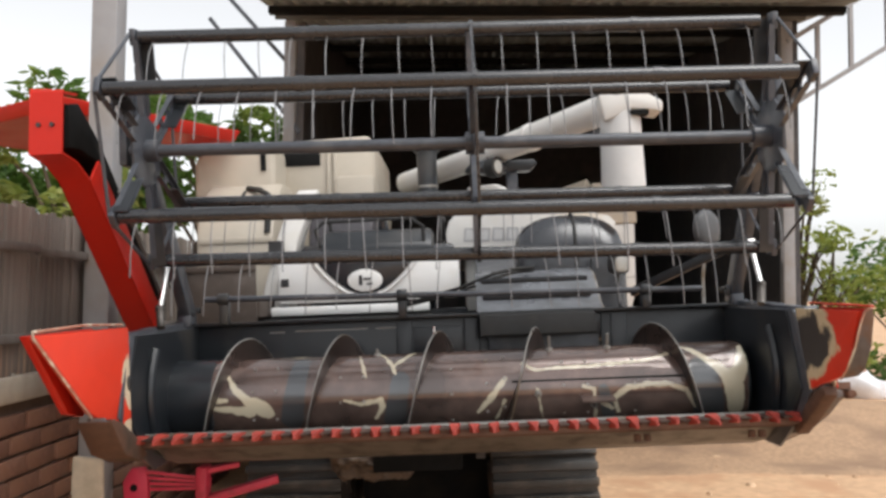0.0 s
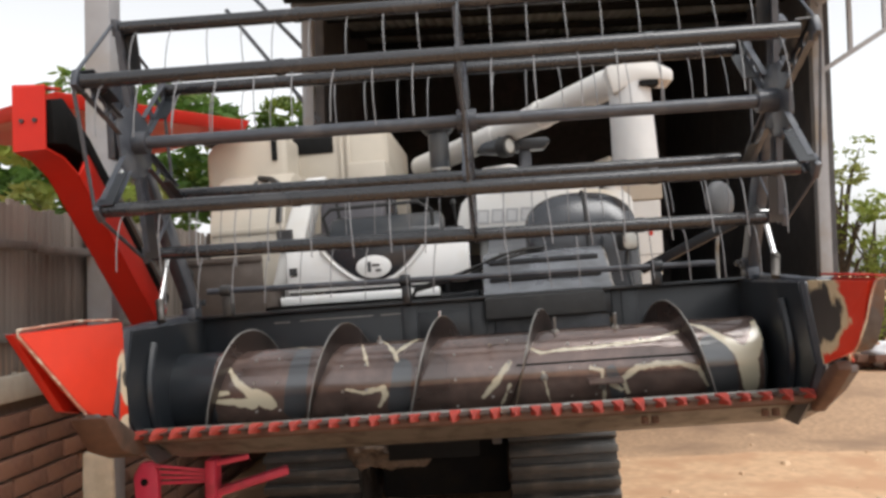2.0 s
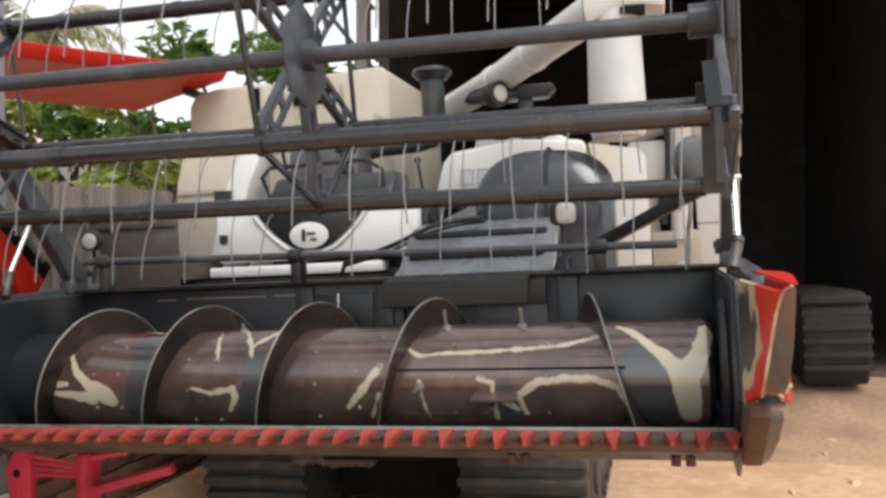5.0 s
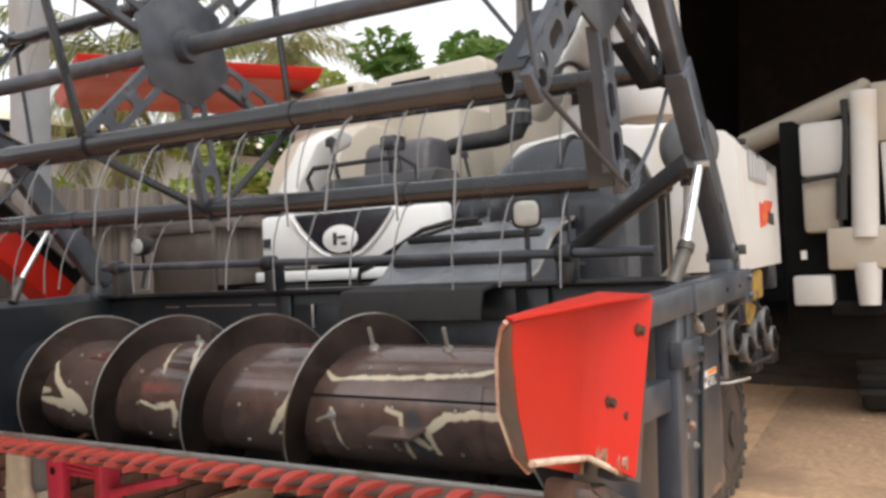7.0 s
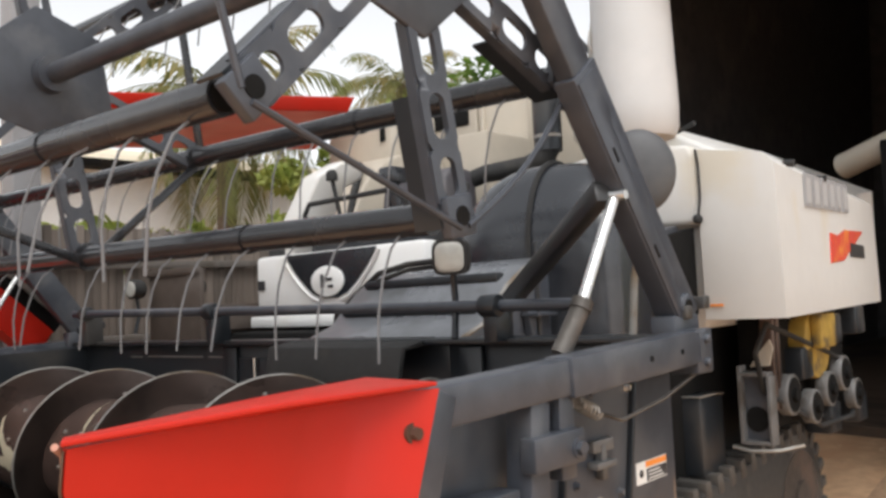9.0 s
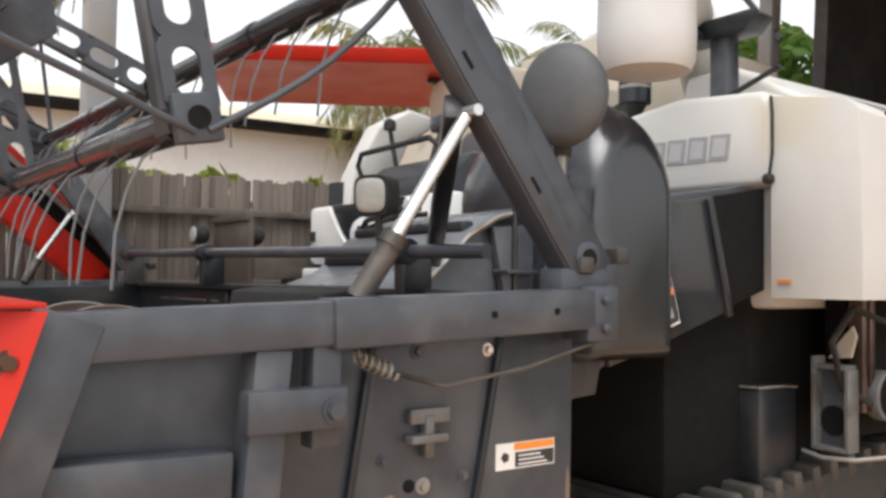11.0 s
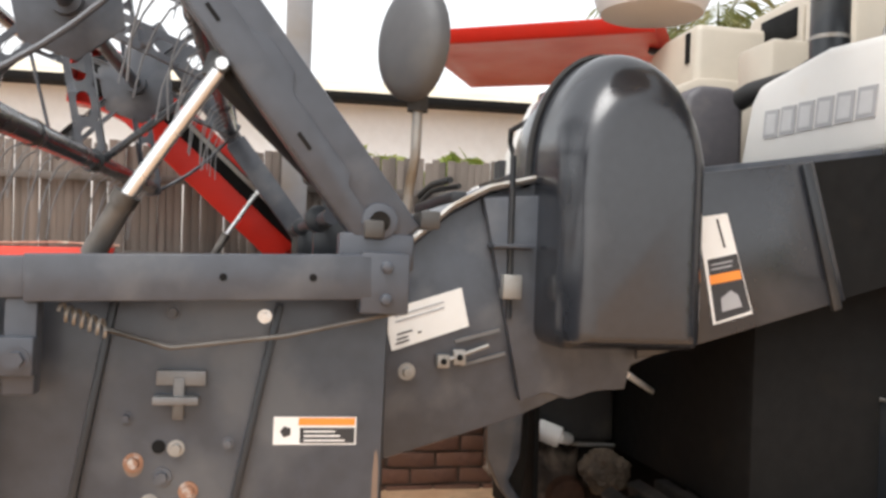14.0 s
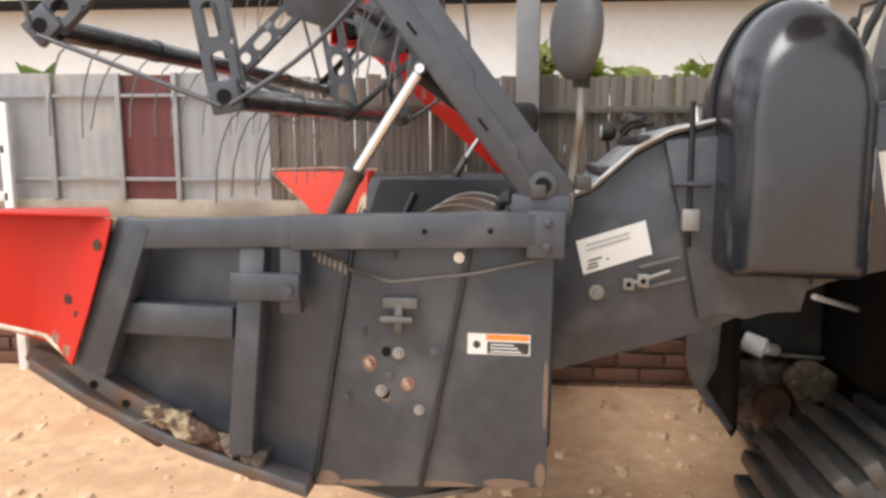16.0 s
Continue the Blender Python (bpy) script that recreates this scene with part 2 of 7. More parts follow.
AUGER = strokes(mat("worn_auger_drum", (0.155, 0.1, 0.083), 0.2, 0.4, 0.25, 22, (0.08, 0.052, 0.044), 0.42, 4, 0.05, gloss_var=0.09, coat=0.9, spec=0.9), drum_axes,
                (((0.05, 0.054, 0.06), OLD_BLUE), ((0.58, 0.52, 0.38), PRIMER_ENDS), ((0.58, 0.52, 0.38), PRIMER_MID), ((0.56, 0.5, 0.37), PRIMER_OVAL)))



# ---- mesh helpers ----
def bm_new():
    return bmesh.new()


def box(bm, x0, x1, y0, y1, z0, z1):
    v = [bm.verts.new((x, y, z)) for x in (x0, x1) for y in (y0, y1) for z in (z0, z1)]
    for f in ((0, 1, 3, 2), (4, 6, 7, 5), (0, 4, 5, 1), (2, 3, 7, 6), (0, 2, 6, 4), (1, 5, 7, 3)):
        bm.faces.new([v[i] for i in f])


def beam(bm, p0, p1, w, h, up=(0, 0, 1)):
    """A square bar from p0 to p1; w across, h along up."""
    p0, p1 = Vector(p0), Vector(p1)
    d = (p1 - p0).normalized()
    s = d.cross(Vector(up)).normalized()
    u = s.cross(d)
    v = [bm.verts.new(p + a * s * w / 2 + c * u * h / 2) for p in (p0, p1) for a, c in ((-1, -1), (1, -1), (1, 1), (-1, 1))]
    for f in ((0, 1, 2, 3), (7, 6, 5, 4), (0, 4, 5, 1), (1, 5, 6, 2), (2, 6, 7, 3), (3, 7, 4, 0)):
        bm.faces.new([v[i] for i in f])


def tube(bm, p0, p1, r0, r1=None, seg=14, caps=True):
    p0, p1 = Vector(p0), Vector(p1)
    r1 = r0 if r1 is None else r1
    d = (p1 - p0).normalized()
    s = d.cross(Vector((0, 0, 1)) if abs(d.z) < 0.9 else Vector((1, 0, 0))).normalized()
    u = s.cross(d)
    a = [bm.verts.new(p0 + r0 * (math.cos(k * math.tau / seg) * s + math.sin(k * math.tau / seg) * u)) for k in range(seg)]
    b = [bm.verts.new(p1 + r1 * (math.cos(k * math.tau / seg) * s + math.sin(k * math.tau / seg) * u)) for k in range(seg)]
    for k in range(seg):
        j = (k + 1) % seg
        bm.faces.new((a[k], a[j], b[j], b[k]))
    if caps:
        bm.faces.new(a[::-1])
        bm.faces.new(b)


def sweep(bm, pts, r, seg=8):
    """A round rod along a row of points; r may be a list."""
    pts = [Vector(p) for p in pts]
    rings = []
    s = None
    for i, p in enumerate(pts):
        d = (pts[min(i + 1, len(pts) - 1)] - pts[max(i - 1, 0)]).normalized()
        if s is None:
            s = d.cross(Vector((0, 0, 1)) if abs(d.z) < 0.9 else Vector((1, 0, 0))).normalized()
        s = (s - d * s.dot(d)).normalized()
        u = s.cross(d)
        rr = r[i] if isinstance(r, (list, tuple)) else r
        rings.append([bm.verts.new(p + rr * (math.cos(k * math.tau / seg) * s + math.sin(k * math.tau / seg) * u)) for k in range(seg)])
    for a, b in zip(rings, rings[1:]):
        for k in range(seg):
            j = (k + 1) % seg
            bm.faces.new((a[k], a[j], b[j], b[k]))
    bm.faces.new(rings[0][::-1])
    bm.faces.new(rings[-1])


def prism(bm, pts, axis, a, b):
    """A flat outline pulled along an axis from a to b. pts are the two other coordinates, in order x, y, z."""
    def at(p, v):
        return {"x": (v, p[0], p[1]), "y": (p[0], v, p[1]), "z": (p[0], p[1], v)}[axis]
    lo = [bm.verts.new(at(p, a)) for p in pts]
    hi = [bm.verts.new(at(p, b)) for p in pts]
    bm.faces.new(lo)
    bm.faces.new(hi[::-1])
    for i in range(len(pts)):
        j = (i + 1) % len(pts)
        bm.faces.new((lo[i], hi[i], hi[j], lo[j]))


def disc(bm, c, axis, r, thick, seg=24, dome=0.0, square=False):
    """A round plate with its middle at c, thick along axis, with a dome on its far side."""
    c, d = Vector(c), Vector(axis).normalized()
    s = d.cross(Vector((0, 0, 1)) if abs(d.z) < 0.9 else Vector((1, 0, 0))).normalized()
    u = s.cross(d)
    rows = [(r, 0.0), (r, thick)]
    if dome:
        rows += [(r * math.cos(a), thick + dome * math.sin(a)) for a in (0.35, 0.7, 1.05, 1.35)]
    def swell(a):
        return (math.cos(a) ** 4 + math.sin(a) ** 4) ** -0.25 if square else 1.0
    rings = [[bm.verts.new(c + d * h + q * swell(k * math.tau / seg) * (math.cos(k * math.tau / seg) * s + math.sin(k * math.tau / seg) * u)) for k in range(seg)] for q, h in rows]
    for a, b in zip(rings, rings[1:]):
        for k in range(seg):
            j = (k + 1) % seg
            bm.faces.new((a[k], a[j], b[j], b[k]))
    bm.faces.new(rings[0][::-1])
    bm.faces.new(rings[-1])


def finish(bm, name, material, bevel=0.0, sharp=40, segments=2):
    bmesh.ops.recalc_face_normals(bm, faces=bm.faces)
    if bevel:
        edges = [e for e in bm.edges if len(e.link_faces) == 2 and e.calc_face_angle(0) > radians(30)]
        bmesh.ops.bevel(bm, geom=edges, offset=bevel, segments=segments, affect="EDGES", profile=0.5, clamp_overlap=True)
    for f in bm.faces:
        f.smooth = True
    for e in bm.edges:
        if len(e.link_faces) == 2 and e.calc_face_angle(0) > radians(sharp):
            e.smooth = False
    me = bpy.data.meshes.new(name)
    bm.to_mesh(me)
    bm.free()
    me.materials.append(material)
    return me


def part(name, bm, material, parent, label="", bevel=0.0, sharp=40, segments=2):
    ob = new(name, finish(bm, name, material, bevel, sharp, segments))
    ob.parent = parent
    if label:
        ob["label"] = label
    return ob


def thing(name, label, category, m=Matrix(), group="", kind=""):
    ob = new(name)
    ob.empty_display_size = 0.2
    ob.matrix_world = m
    return tagged(ob, label, category, group, kind)


def solid(name, bm, material, label, category, bevel=0.0, group="", kind="", sharp=40):
    ob = new(name, finish(bm, name, material, bevel, sharp))
    return tagged(ob, label, category, group, kind)


def share(name, mesh, parent, m=Matrix()):
    """One more piece on a mesh that is already there."""
    ob = new(name, mesh)
    ob.parent = parent
    ob.matrix_basis = m
    return ob


def slotted(bm, x, thick, origin, d, cells, width):
    """A flat plate across x that runs from origin along d (both in y, z) with one round-ended slot in each cell (start, end)."""
    q = Vector((-d.y, d.x))
    for a, b in cells:
        mid, hl, hw = (a + b) / 2, (b - a) / 2, width / 2
        sl, sw = hl - 0.011, hw - 0.014
        rings = []
        for inner in (False, True):
            for side in (-1, 1):
                row = []
                for k in range(24):
                    t = k * math.tau / 24
                    c, s = math.cos(t), math.sin(t)
                    if inner:
                        cx = max(sl - sw, 0) * (1 if c > 0 else -1) + sw * c
                        cy = sw * s
                    else:
                        f = min(hl / max(abs(c), 1e-6), hw / max(abs(s), 1e-6))
                        cx, cy = f * c, f * s
                    p = origin + d * (mid + cx) + q * cy
                    row.append(bm.verts.new((x + side * thick / 2, p.x, p.y)))
                rings.append(row)
        for k in range(24):
            j = (k + 1) % 24
            o0, o1, i0, i1 = rings
            bm.faces.new((o0[k], o0[j], i0[j], i0[k]))
            bm.faces.new((o1[j], o1[k], i1[k], i1[j]))
            bm.faces.new((o0[j], o0[k], o1[k], o1[j]))
            bm.faces.new((i0[k], i0[j], i1[j], i1[k]))

mat_straw = mat("straw", (0.38, 0.29, 0.18), 0.9, 0, 0.3, 60, (0.1, 0.06, 0.04), 0.55, 45, 0.5)
mat_flash = mat("flash_print", (0.75, 0.06, 0.03), 0.45, 0, 0.03, 20, (0.9, 0.35, 0.04), 0.45, 9, 0.0)
mat_mud = mat("dried_mud", (0.16, 0.12, 0.085), 0.9, 0, 0.3, 30, (0.08, 0.06, 0.045), 0.4, 9, 0.8)
mat_mud_dark = mat("dark_mud", (0.05, 0.038, 0.03), 0.9, 0, 0.25, 30, (0.09, 0.06, 0.045), 0.35, 9, 0.6)

# ---- the combine harvester, in its own axes: x across, y to its rear, z up ----
combine = thing("combine_harvester", "dark grey, white and red rice combine harvester on rubber tracks", "combine harvester", LEAN)


WORN_RED = wear(mat("worn_red_paint", (0.619, 0.039, 0.015), 0.4, 0, 0.05, 20), plate_axes, ((-0.1, 0.985, 0.15, 0.1, 0.74), (-0.02, 1.06, 0.2, 0.03, 0), (-0.06, 0.85, 0.05, 0.04, 0.5)), (0.55, 0.46, 0.3), (0.045, 0.04, 0.037))


GREY_CLIP = mat("dusty_clip_steel", (0.17, 0.17, 0.17), 0.5, 0.3, 0.15, 40, (0.1, 0.09, 0.08), 0.3, 12, 0.05)
PLATE = wear(mat("side_plate_paint", (0.049, 0.055, 0.067), 0.38, 0.0, 0.2, 30, (0.09, 0.094, 0.102), 0.35, 7, 0.08, coat=0.1), plate_axes, (
    (0.372, 0.845, 0.011, 0.013, 0), (0.436, 0.811, 0.011, 0.012, 0), (0.4, 0.79, 0.008, 0.009, 0), (0.36, 0.64, 0.035, 0.006, 0), (0.5, 0.645, 0.05, 0.006, 0), (0.6, 0.652, 0.035, 0.008, 0), (0.655, 0.67, 0.008, 0.02, 0), (0.66, 0.8, 0.004, 0.05, 0), (0.3, 0.645, 0.02, 0.012, 0)), (0.2, 0.14, 0.105), (0.1, 0.06, 0.04))

# header trough
bm = bm_new()
prof = [(0.04, 0.745), (0.15, 0.71), (0.27, 0.65), (0.42, 0.612), (0.55, 0.64), (0.655, 0.72)]
prism(bm, prof + [(y + 0.004, z - 0.008) for y, z in prof[::-1]], "x", -1.0, 1.03)
part("trough_floor", bm, PULLEY, combine, "worn brown steel trough floor")
bm = bm_new()
box(bm, -1.0, 0.12, 0.655, 0.67, 0.715, 1.085)
box(bm, 0.555, 1.03, 0.655, 0.67, 0.715, 1.085)
box(bm, 0.12, 0.555, 0.656, 0.669, 1.0, 1.085)
box(bm, -1.03, 1.05, 0.615, 0.69, 1.085, 1.097)
part("trough_back_wall", bm, GREY_DARK, combine, "dark blue-grey painted back wall", 0.003)
for x in (-0.2, 0.06, 0.62):
    bm = bm_new()
    box(bm, x - 0.03, x + 0.03, 0.642, 0.655, 0.74, 1.08)
    part("wall_stiffener", bm, GREY_DARK, combine, "", 0.004)
for x0, x1, z in ((-0.62, -0.34, 1.052), (-0.31, -0.2, 1.052), (-0.72, -0.66, 1.05)):
    bm = bm_new()
    box(bm, x0, x1, 0.6515, 0.656, z - 0.0018, z + 0.0018)
    part("worn_seam", bm, STEEL, combine, "bright worn seam on the back wall")
bm = bm_new()
box(bm, -0.165, 0.025, 0.6475, 0.656, 0.93, 1.05)
part("access_panel", bm, GREY_DARK, combine, "flat dark cover plate", 0.003)
bm = bm_new()
tube(bm, (-0.085, 0.64, 0.985), (-0.085, 0.64, 1.052), 0.0045, seg=8)
part("pin", bm, CHROME, combine, "bright steel pin")
bm = bm_new()
prism(bm, [(0.655, 1.10), (0.55, 1.085), (0.535, 1.01), (0.545, 1.005), (0.565, 1.075), (0.655, 1.085)], "x", 0.09, 0.52)
part("feed_flap", bm, BLACK, combine, "black rubber flap over the feed opening", 0.004)
bm = bm_new()
box(bm, 0.104, 0.545, 0.95, 1.0, 0.84, 1.02)
part("feed_opening", bm, UNDER, combine)

side = [(-0.02, 1.075), (0.668, 1.085), (0.665, 0.648), (0.3, 0.631), (0.17, 0.632), (-0.05, 0.77), (-0.11, 0.835)]
for s, x, name in ((1, 1.03, "right"), (-1, -1.0, "left")):
    bm = bm_new()
    prism(bm, side, "x", x, x + s * 0.008)
    plate = part("side_plate", bm, PLATE, combine, "grey side plate with rusty lower edge", 0.002)
    bm = bm_new()
    prism(bm, [(0.02, 1.07), (0.655, 1.08), (0.65, 0.70), (0.42, 0.605), (0.2, 0.67), (0.0, 0.77), (-0.06, 0.84)], "x", x - s * 0.006, x - s * 0.001)
    part("liner", bm, GREY_DARK, plate, "scuffed dark liner plate")
    bm = bm_new()
    pts = [(x - s * 0.012, 0.16 - 0.05 * math.sin(k / 10 * math.pi), 0.72 + 0.3 * k / 10) for k in range(11)]
    sweep(bm, pts, 0.016, 8)
    part("curved_ridge", bm, GREY_DARK, plate)
    bm = bm_new()
    xr = x + s * 0.055
    beam(bm, (xr, -0.005, 1.055), (xr, 0.67, 1.08), 0.042, 0.047)
    part("top_rail", bm, GREY, plate, "", 0.004)
    bm = bm_new()
    beam(bm, (xr + s * 0.003, 0.26, 1.064), (xr + s * 0.003, 0.64, 1.078), 0.046, 0.053)
    part("rail_sleeve", bm, GREY, plate, "", 0.003)
    bm = bm_new()
    box(bm, xr - 0.026, xr + 0.026, 0.625, 0.682, 1.035, 1.107)
    for z in (1.052, 1.09):
        tube(bm, (xr + s * 0.02, 0.655, z), (xr + s * 0.034, 0.655, z), 0.008, seg=6)
    part("rail_end_bracket", bm, GREY, plate, "", 0.003)
    bm = bm_new()
    beam(bm, (xr, 0.006, 1.075), (xr, -0.076, 0.83), 0.045, 0.055)
    part("front_post", bm, GREY, plate, "", 0.003)
    bm = bm_new()
    beam(bm, (xr - s * 0.004, 0.197, 1.04), (xr - s * 0.004, 0.172, 0.70), 0.04, 0.04)
    part("middle_post", bm, GREY, plate, "", 0.003)
    bm = bm_new()
    beam(bm, (xr - s * 0.012, -0.04, 0.918), (xr - s * 0.012, 0.16, 0.914), 0.036, 0.052)
    part("cross_rail", bm, GREY, plate, "", 0.003)
    bm = bm_new()
    box(bm, xr + s * 0.004, xr + s * 0.028, 0.164, 0.275, 0.957, 1.0)
    box(bm, xr - s * 0.014, xr + s * 0.014, 0.24, 0.274, 0.935, 1.045)
    part("latch", bm, GREY, plate, "grey latch block", 0.003)
    bm = bm_new()
    tube(bm, (xr + s * 0.02, 0.258, 0.976), (xr + s * 0.037, 0.258, 0.976), 0.0095, seg=6)
    tube(bm, (xr + s * 0.026, 0.258, 0.976), (xr + s * 0.03, 0.258, 0.976), 0.014, seg=14)
    part("latch_bolt", bm, GREY, plate, "rust-flecked steel bolt")
    for (ya, za), (yb, zb) in (((0.344, 1.04), (0.281, 0.645)), ((0.535, 1.04), (0.459, 0.64))):
        bm = bm_new()
        beam(bm, (x + s * 0.012, ya, za), (x + s * 0.012, yb, zb), 0.012, 0.009, up=(0, 1, 0.2))
        part("pressed_rib", bm, GREY_DARK, plate, "", 0.003)
    bm = bm_new()
    sweep(bm, [(xr + s * 0.004, 0.345, 1.008), (xr + s * 0.004, 0.414, 0.989), (xr + s * 0.004, 0.54, 1.005), (xr + s * 0.004, 0.672, 1.036), (xr + s * 0.004, 0.676, 1.075)], 0.003, 8)
    rod = part("spring_rod", bm, PULLEY, plate, "thin bent steel rod")
    bm = bm_new()
    coil = []
    for k in range(61):
        a = k / 10 * math.tau
        u = k / 60
        coil.append((xr + s * 0.004 + 0.009 * math.cos(a), 0.295 + 0.05 * u, 1.028 - 0.02 * u + 0.009 * math.sin(a)))
    sweep(bm, coil, 0.0022, 5)
    part("spring", bm, STEEL, rod, "small coil spring")
    bm = bm_new()
    xb = x + s * 0.008
    box(bm, xb, xb + s * 0.012, 0.395, 0.452, 0.94, 0.958)
    box(bm, xb, xb + s * 0.02, 0.392, 0.445, 0.918, 0.928)
    box(bm, xb, xb + s * 0.014, 0.415, 0.428, 0.9, 0.95)
    part("hose_clip", bm, GREY_CLIP, plate, "small pressed steel clip", 0.002)
    for y, z, r, m in ((0.517, 1.024, 0.006, CHROME), (0.41, 1.026, 0.007, GREY), (0.362, 0.9, 0.005, GREY), (0.372, 0.847, 0.008, RUSTY_BOLT), (0.436, 0.813, 0.008, RUSTY_BOLT), (0.405, 0.83, 0.008, GREY), (0.42, 0.864, 0.007, STEEL), (0.392, 0.8, 0.007, STEEL), (0.48, 0.87, 0.005, GREY), (0.335, 0.79, 0.006, GREY), (0.455, 0.77, 0.006, STEEL)):
        bm = bm_new()
        tube(bm, (xb, y, z), (xb + s * 0.002, y, z), r * 1.45, seg=16)
        tube(bm, (xb, y, z), (xb + s * 0.008, y, z), r, r * 0.8, seg=8)
        part("bolt_head", bm, m, plate)
    for y, z in ((0.4, 0.866), (0.398, 0.795)):
        bm = bm_new()
        tube(bm, (xb - s * 0.002, y, z), (xb + s * 0.0015, y, z), 0.008, seg=14)
        part("open_hole", bm, UNDER, plate)
    for y in (0.47, 0.57):
        bm = bm_new()
        tube(bm, (xr + s * 0.02, y, 1.072 + (y - 0.47) * 0.03), (xr + s * 0.0275, y, 1.072 + (y - 0.47) * 0.03), 0.0045, seg=10)
        part("open_hole", bm, UNDER, plate)
    # skid along the lower front edge
    bm = bm_new()
    pts = [(-0.19, 0.835), (-0.09, 0.775), (0.02, 0.725), (0.1, 0.695), (0.2, 0.665), (0.28, 0.64)]
    prism(bm, [(y, z + 0.011) for y, z in pts] + [(y, z - 0.011) for y, z in pts[::-1]], "x", xr - s * 0.0475, xr + s * 0.0075)
    part("skid", bm, SKID, plate, "scraped grey skid shoe with rust", 0.004)
    bm = bm_new()
    prism(bm, [(-0.15, 0.835), (-0.1, 0.83), (0.15, 0.70), (0.21, 0.70), (0.2, 0.66), (0.06, 0.69)], "x", x + s * 0.01, xr - s * 0.008)
    part("skid_web", bm, SKID, plate, "", 0.004)
    for y, z in ((-0.085, 0.788), (-0.03, 0.758)):
        bm = bm_new()
        tube(bm, (xr - s * 0.012, y, z + 0.012), (xr - s * 0.006, y, z + 0.012), 0.007, seg=12)
        part("skid_hole", bm, UNDER, plate)
    # dried straw and mud caught on the skid
    for y, z, r, m in ((0.03, 0.753, 0.019, mat_straw), (0.068, 0.738, 0.022, mat_straw), (0.115, 0.72, 0.019, RUST), (0.15, 0.71, 0.017, mat_mud), (0.185, 0.688, 0.015, mat_mud)):
        bm = bm_new()
        c = Vector((xr - s * 0.006, y, z))
        for v in bmesh.ops.create_icosphere(bm, subdivisions=4, radius=r)["verts"]:
            k = 1 + 0.5 * noise.noise(v.co * 55 + c * 30) + 0.35 * noise.noise(v.co * 150 + c * 30) + 0.2 * noise.noise(v.co * 330)
            w = Vector((v.co.x * 0.8, v.co.y * 1.25, v.co.z * 0.8)) * k
            v.co = c + Vector((w.x, w.y, w.z - 0.4 * w.y))
        part("straw_clump", bm, m, plate, "dried straw and mud caught on the skid", 0, 80)
    for k in range(12):
        p = Vector((xr + s * random.uniform(-0.006, 0.012), random.uniform(-0.02, 0.18), 0))
        p.z = 0.768 - 0.36 * (p.y + 0.01) + random.uniform(-0.008, 0.01)
        bm = bm_new()
        tube(bm, p, p + Vector((random.uniform(-0.015, 0.015), random.uniform(-0.04, 0.04), random.uniform(-0.02, 0.012))), 0.0013, seg=4)
        part("straw", bm, mat_straw, plate)
    if s > 0:
        # warning label
        bm = bm_new()
        box(bm, xb, xb + 0.0012, 0.533, 0.634, 0.868, 0.902)
        tag = part("warning_label", bm, STICKER, plate, "white, orange and black warning label")
        bm = bm_new()
        box(bm, xb + 0.001, xb + 0.002, 0.563, 0.632, 0.892, 0.901)
        part("orange_band", bm, ORANGE, tag)
        bm = bm_new()
        box(bm, xb + 0.001, xb + 0.002, 0.565, 0.632, 0.87, 0.889)
        part("black_field", bm, INK, tag)
        for k in range(3):
            bm = bm_new()
            box(bm, xb + 0.002, xb + 0.0026, 0.57, 0.62 - 0.006 * k, 0.8725 + 0.0055 * k, 0.8745 + 0.0055 * k)
            part("text_bar", bm, STICKER, tag)
        bm = bm_new()
        tube(bm, (xb + 0.001, 0.548, 0.884), (xb + 0.002, 0.548, 0.884), 0.007, seg=5)
        part("pictogram", bm, INK, tag)

CHIP_RED = wear(mat("chipped_red_paint", (0.619, 0.039, 0.015), 0.38, 0, 0.04, 20), plate_axes, ((-0.045, 0.93, 0.03, 0.075, 0.3), (-0.05, 0.79, 0.03, 0.03, 0)), (0.6, 0.5, 0.36), (0.05, 0.045, 0.04))

BARE_CREAM = mat("worn_cream_primer", (0.6, 0.52, 0.4), 0.55, 0, 0.15, 40, (0.3, 0.12, 0.07), 0.3, 30, 0.1)


# crop dividers
def shell(bm, rows, thick):
    """A bent sheet through rows of points, given a thickness towards -x."""
    out = [[bm.verts.new(p) for p in row] for row in rows]
    back = [[bm.verts.new((p[0] - thick, p[1], p[2])) for p in row] for row in rows]
    n, m = len(rows), len(rows[0])
    for i in range(n - 1):
        for j in range(m - 1):
            bm.faces.new((out[i][j], out[i][j + 1], out[i + 1][j + 1], out[i + 1][j]))
            bm.faces.new((back[i][j], back[i + 1][j], back[i + 1][j + 1], back[i][j + 1]))
    for i in range(n - 1):
        bm.faces.new((out[i][0], out[i + 1][0], back[i + 1][0], back[i][0]))
        bm.faces.new((out[i][-1], back[i][-1], back[i + 1][-1], out[i + 1][-1]))
    for j in range(m - 1):
        bm.faces.new((out[0][j], back[0][j], back[0][j + 1], out[0][j + 1]))
        bm.faces.new((out[-1][j], out[-1][j + 1], back[-1][j + 1], back[-1][j]))
    bmesh.ops.recalc_face_normals(bm, faces=bm.faces)


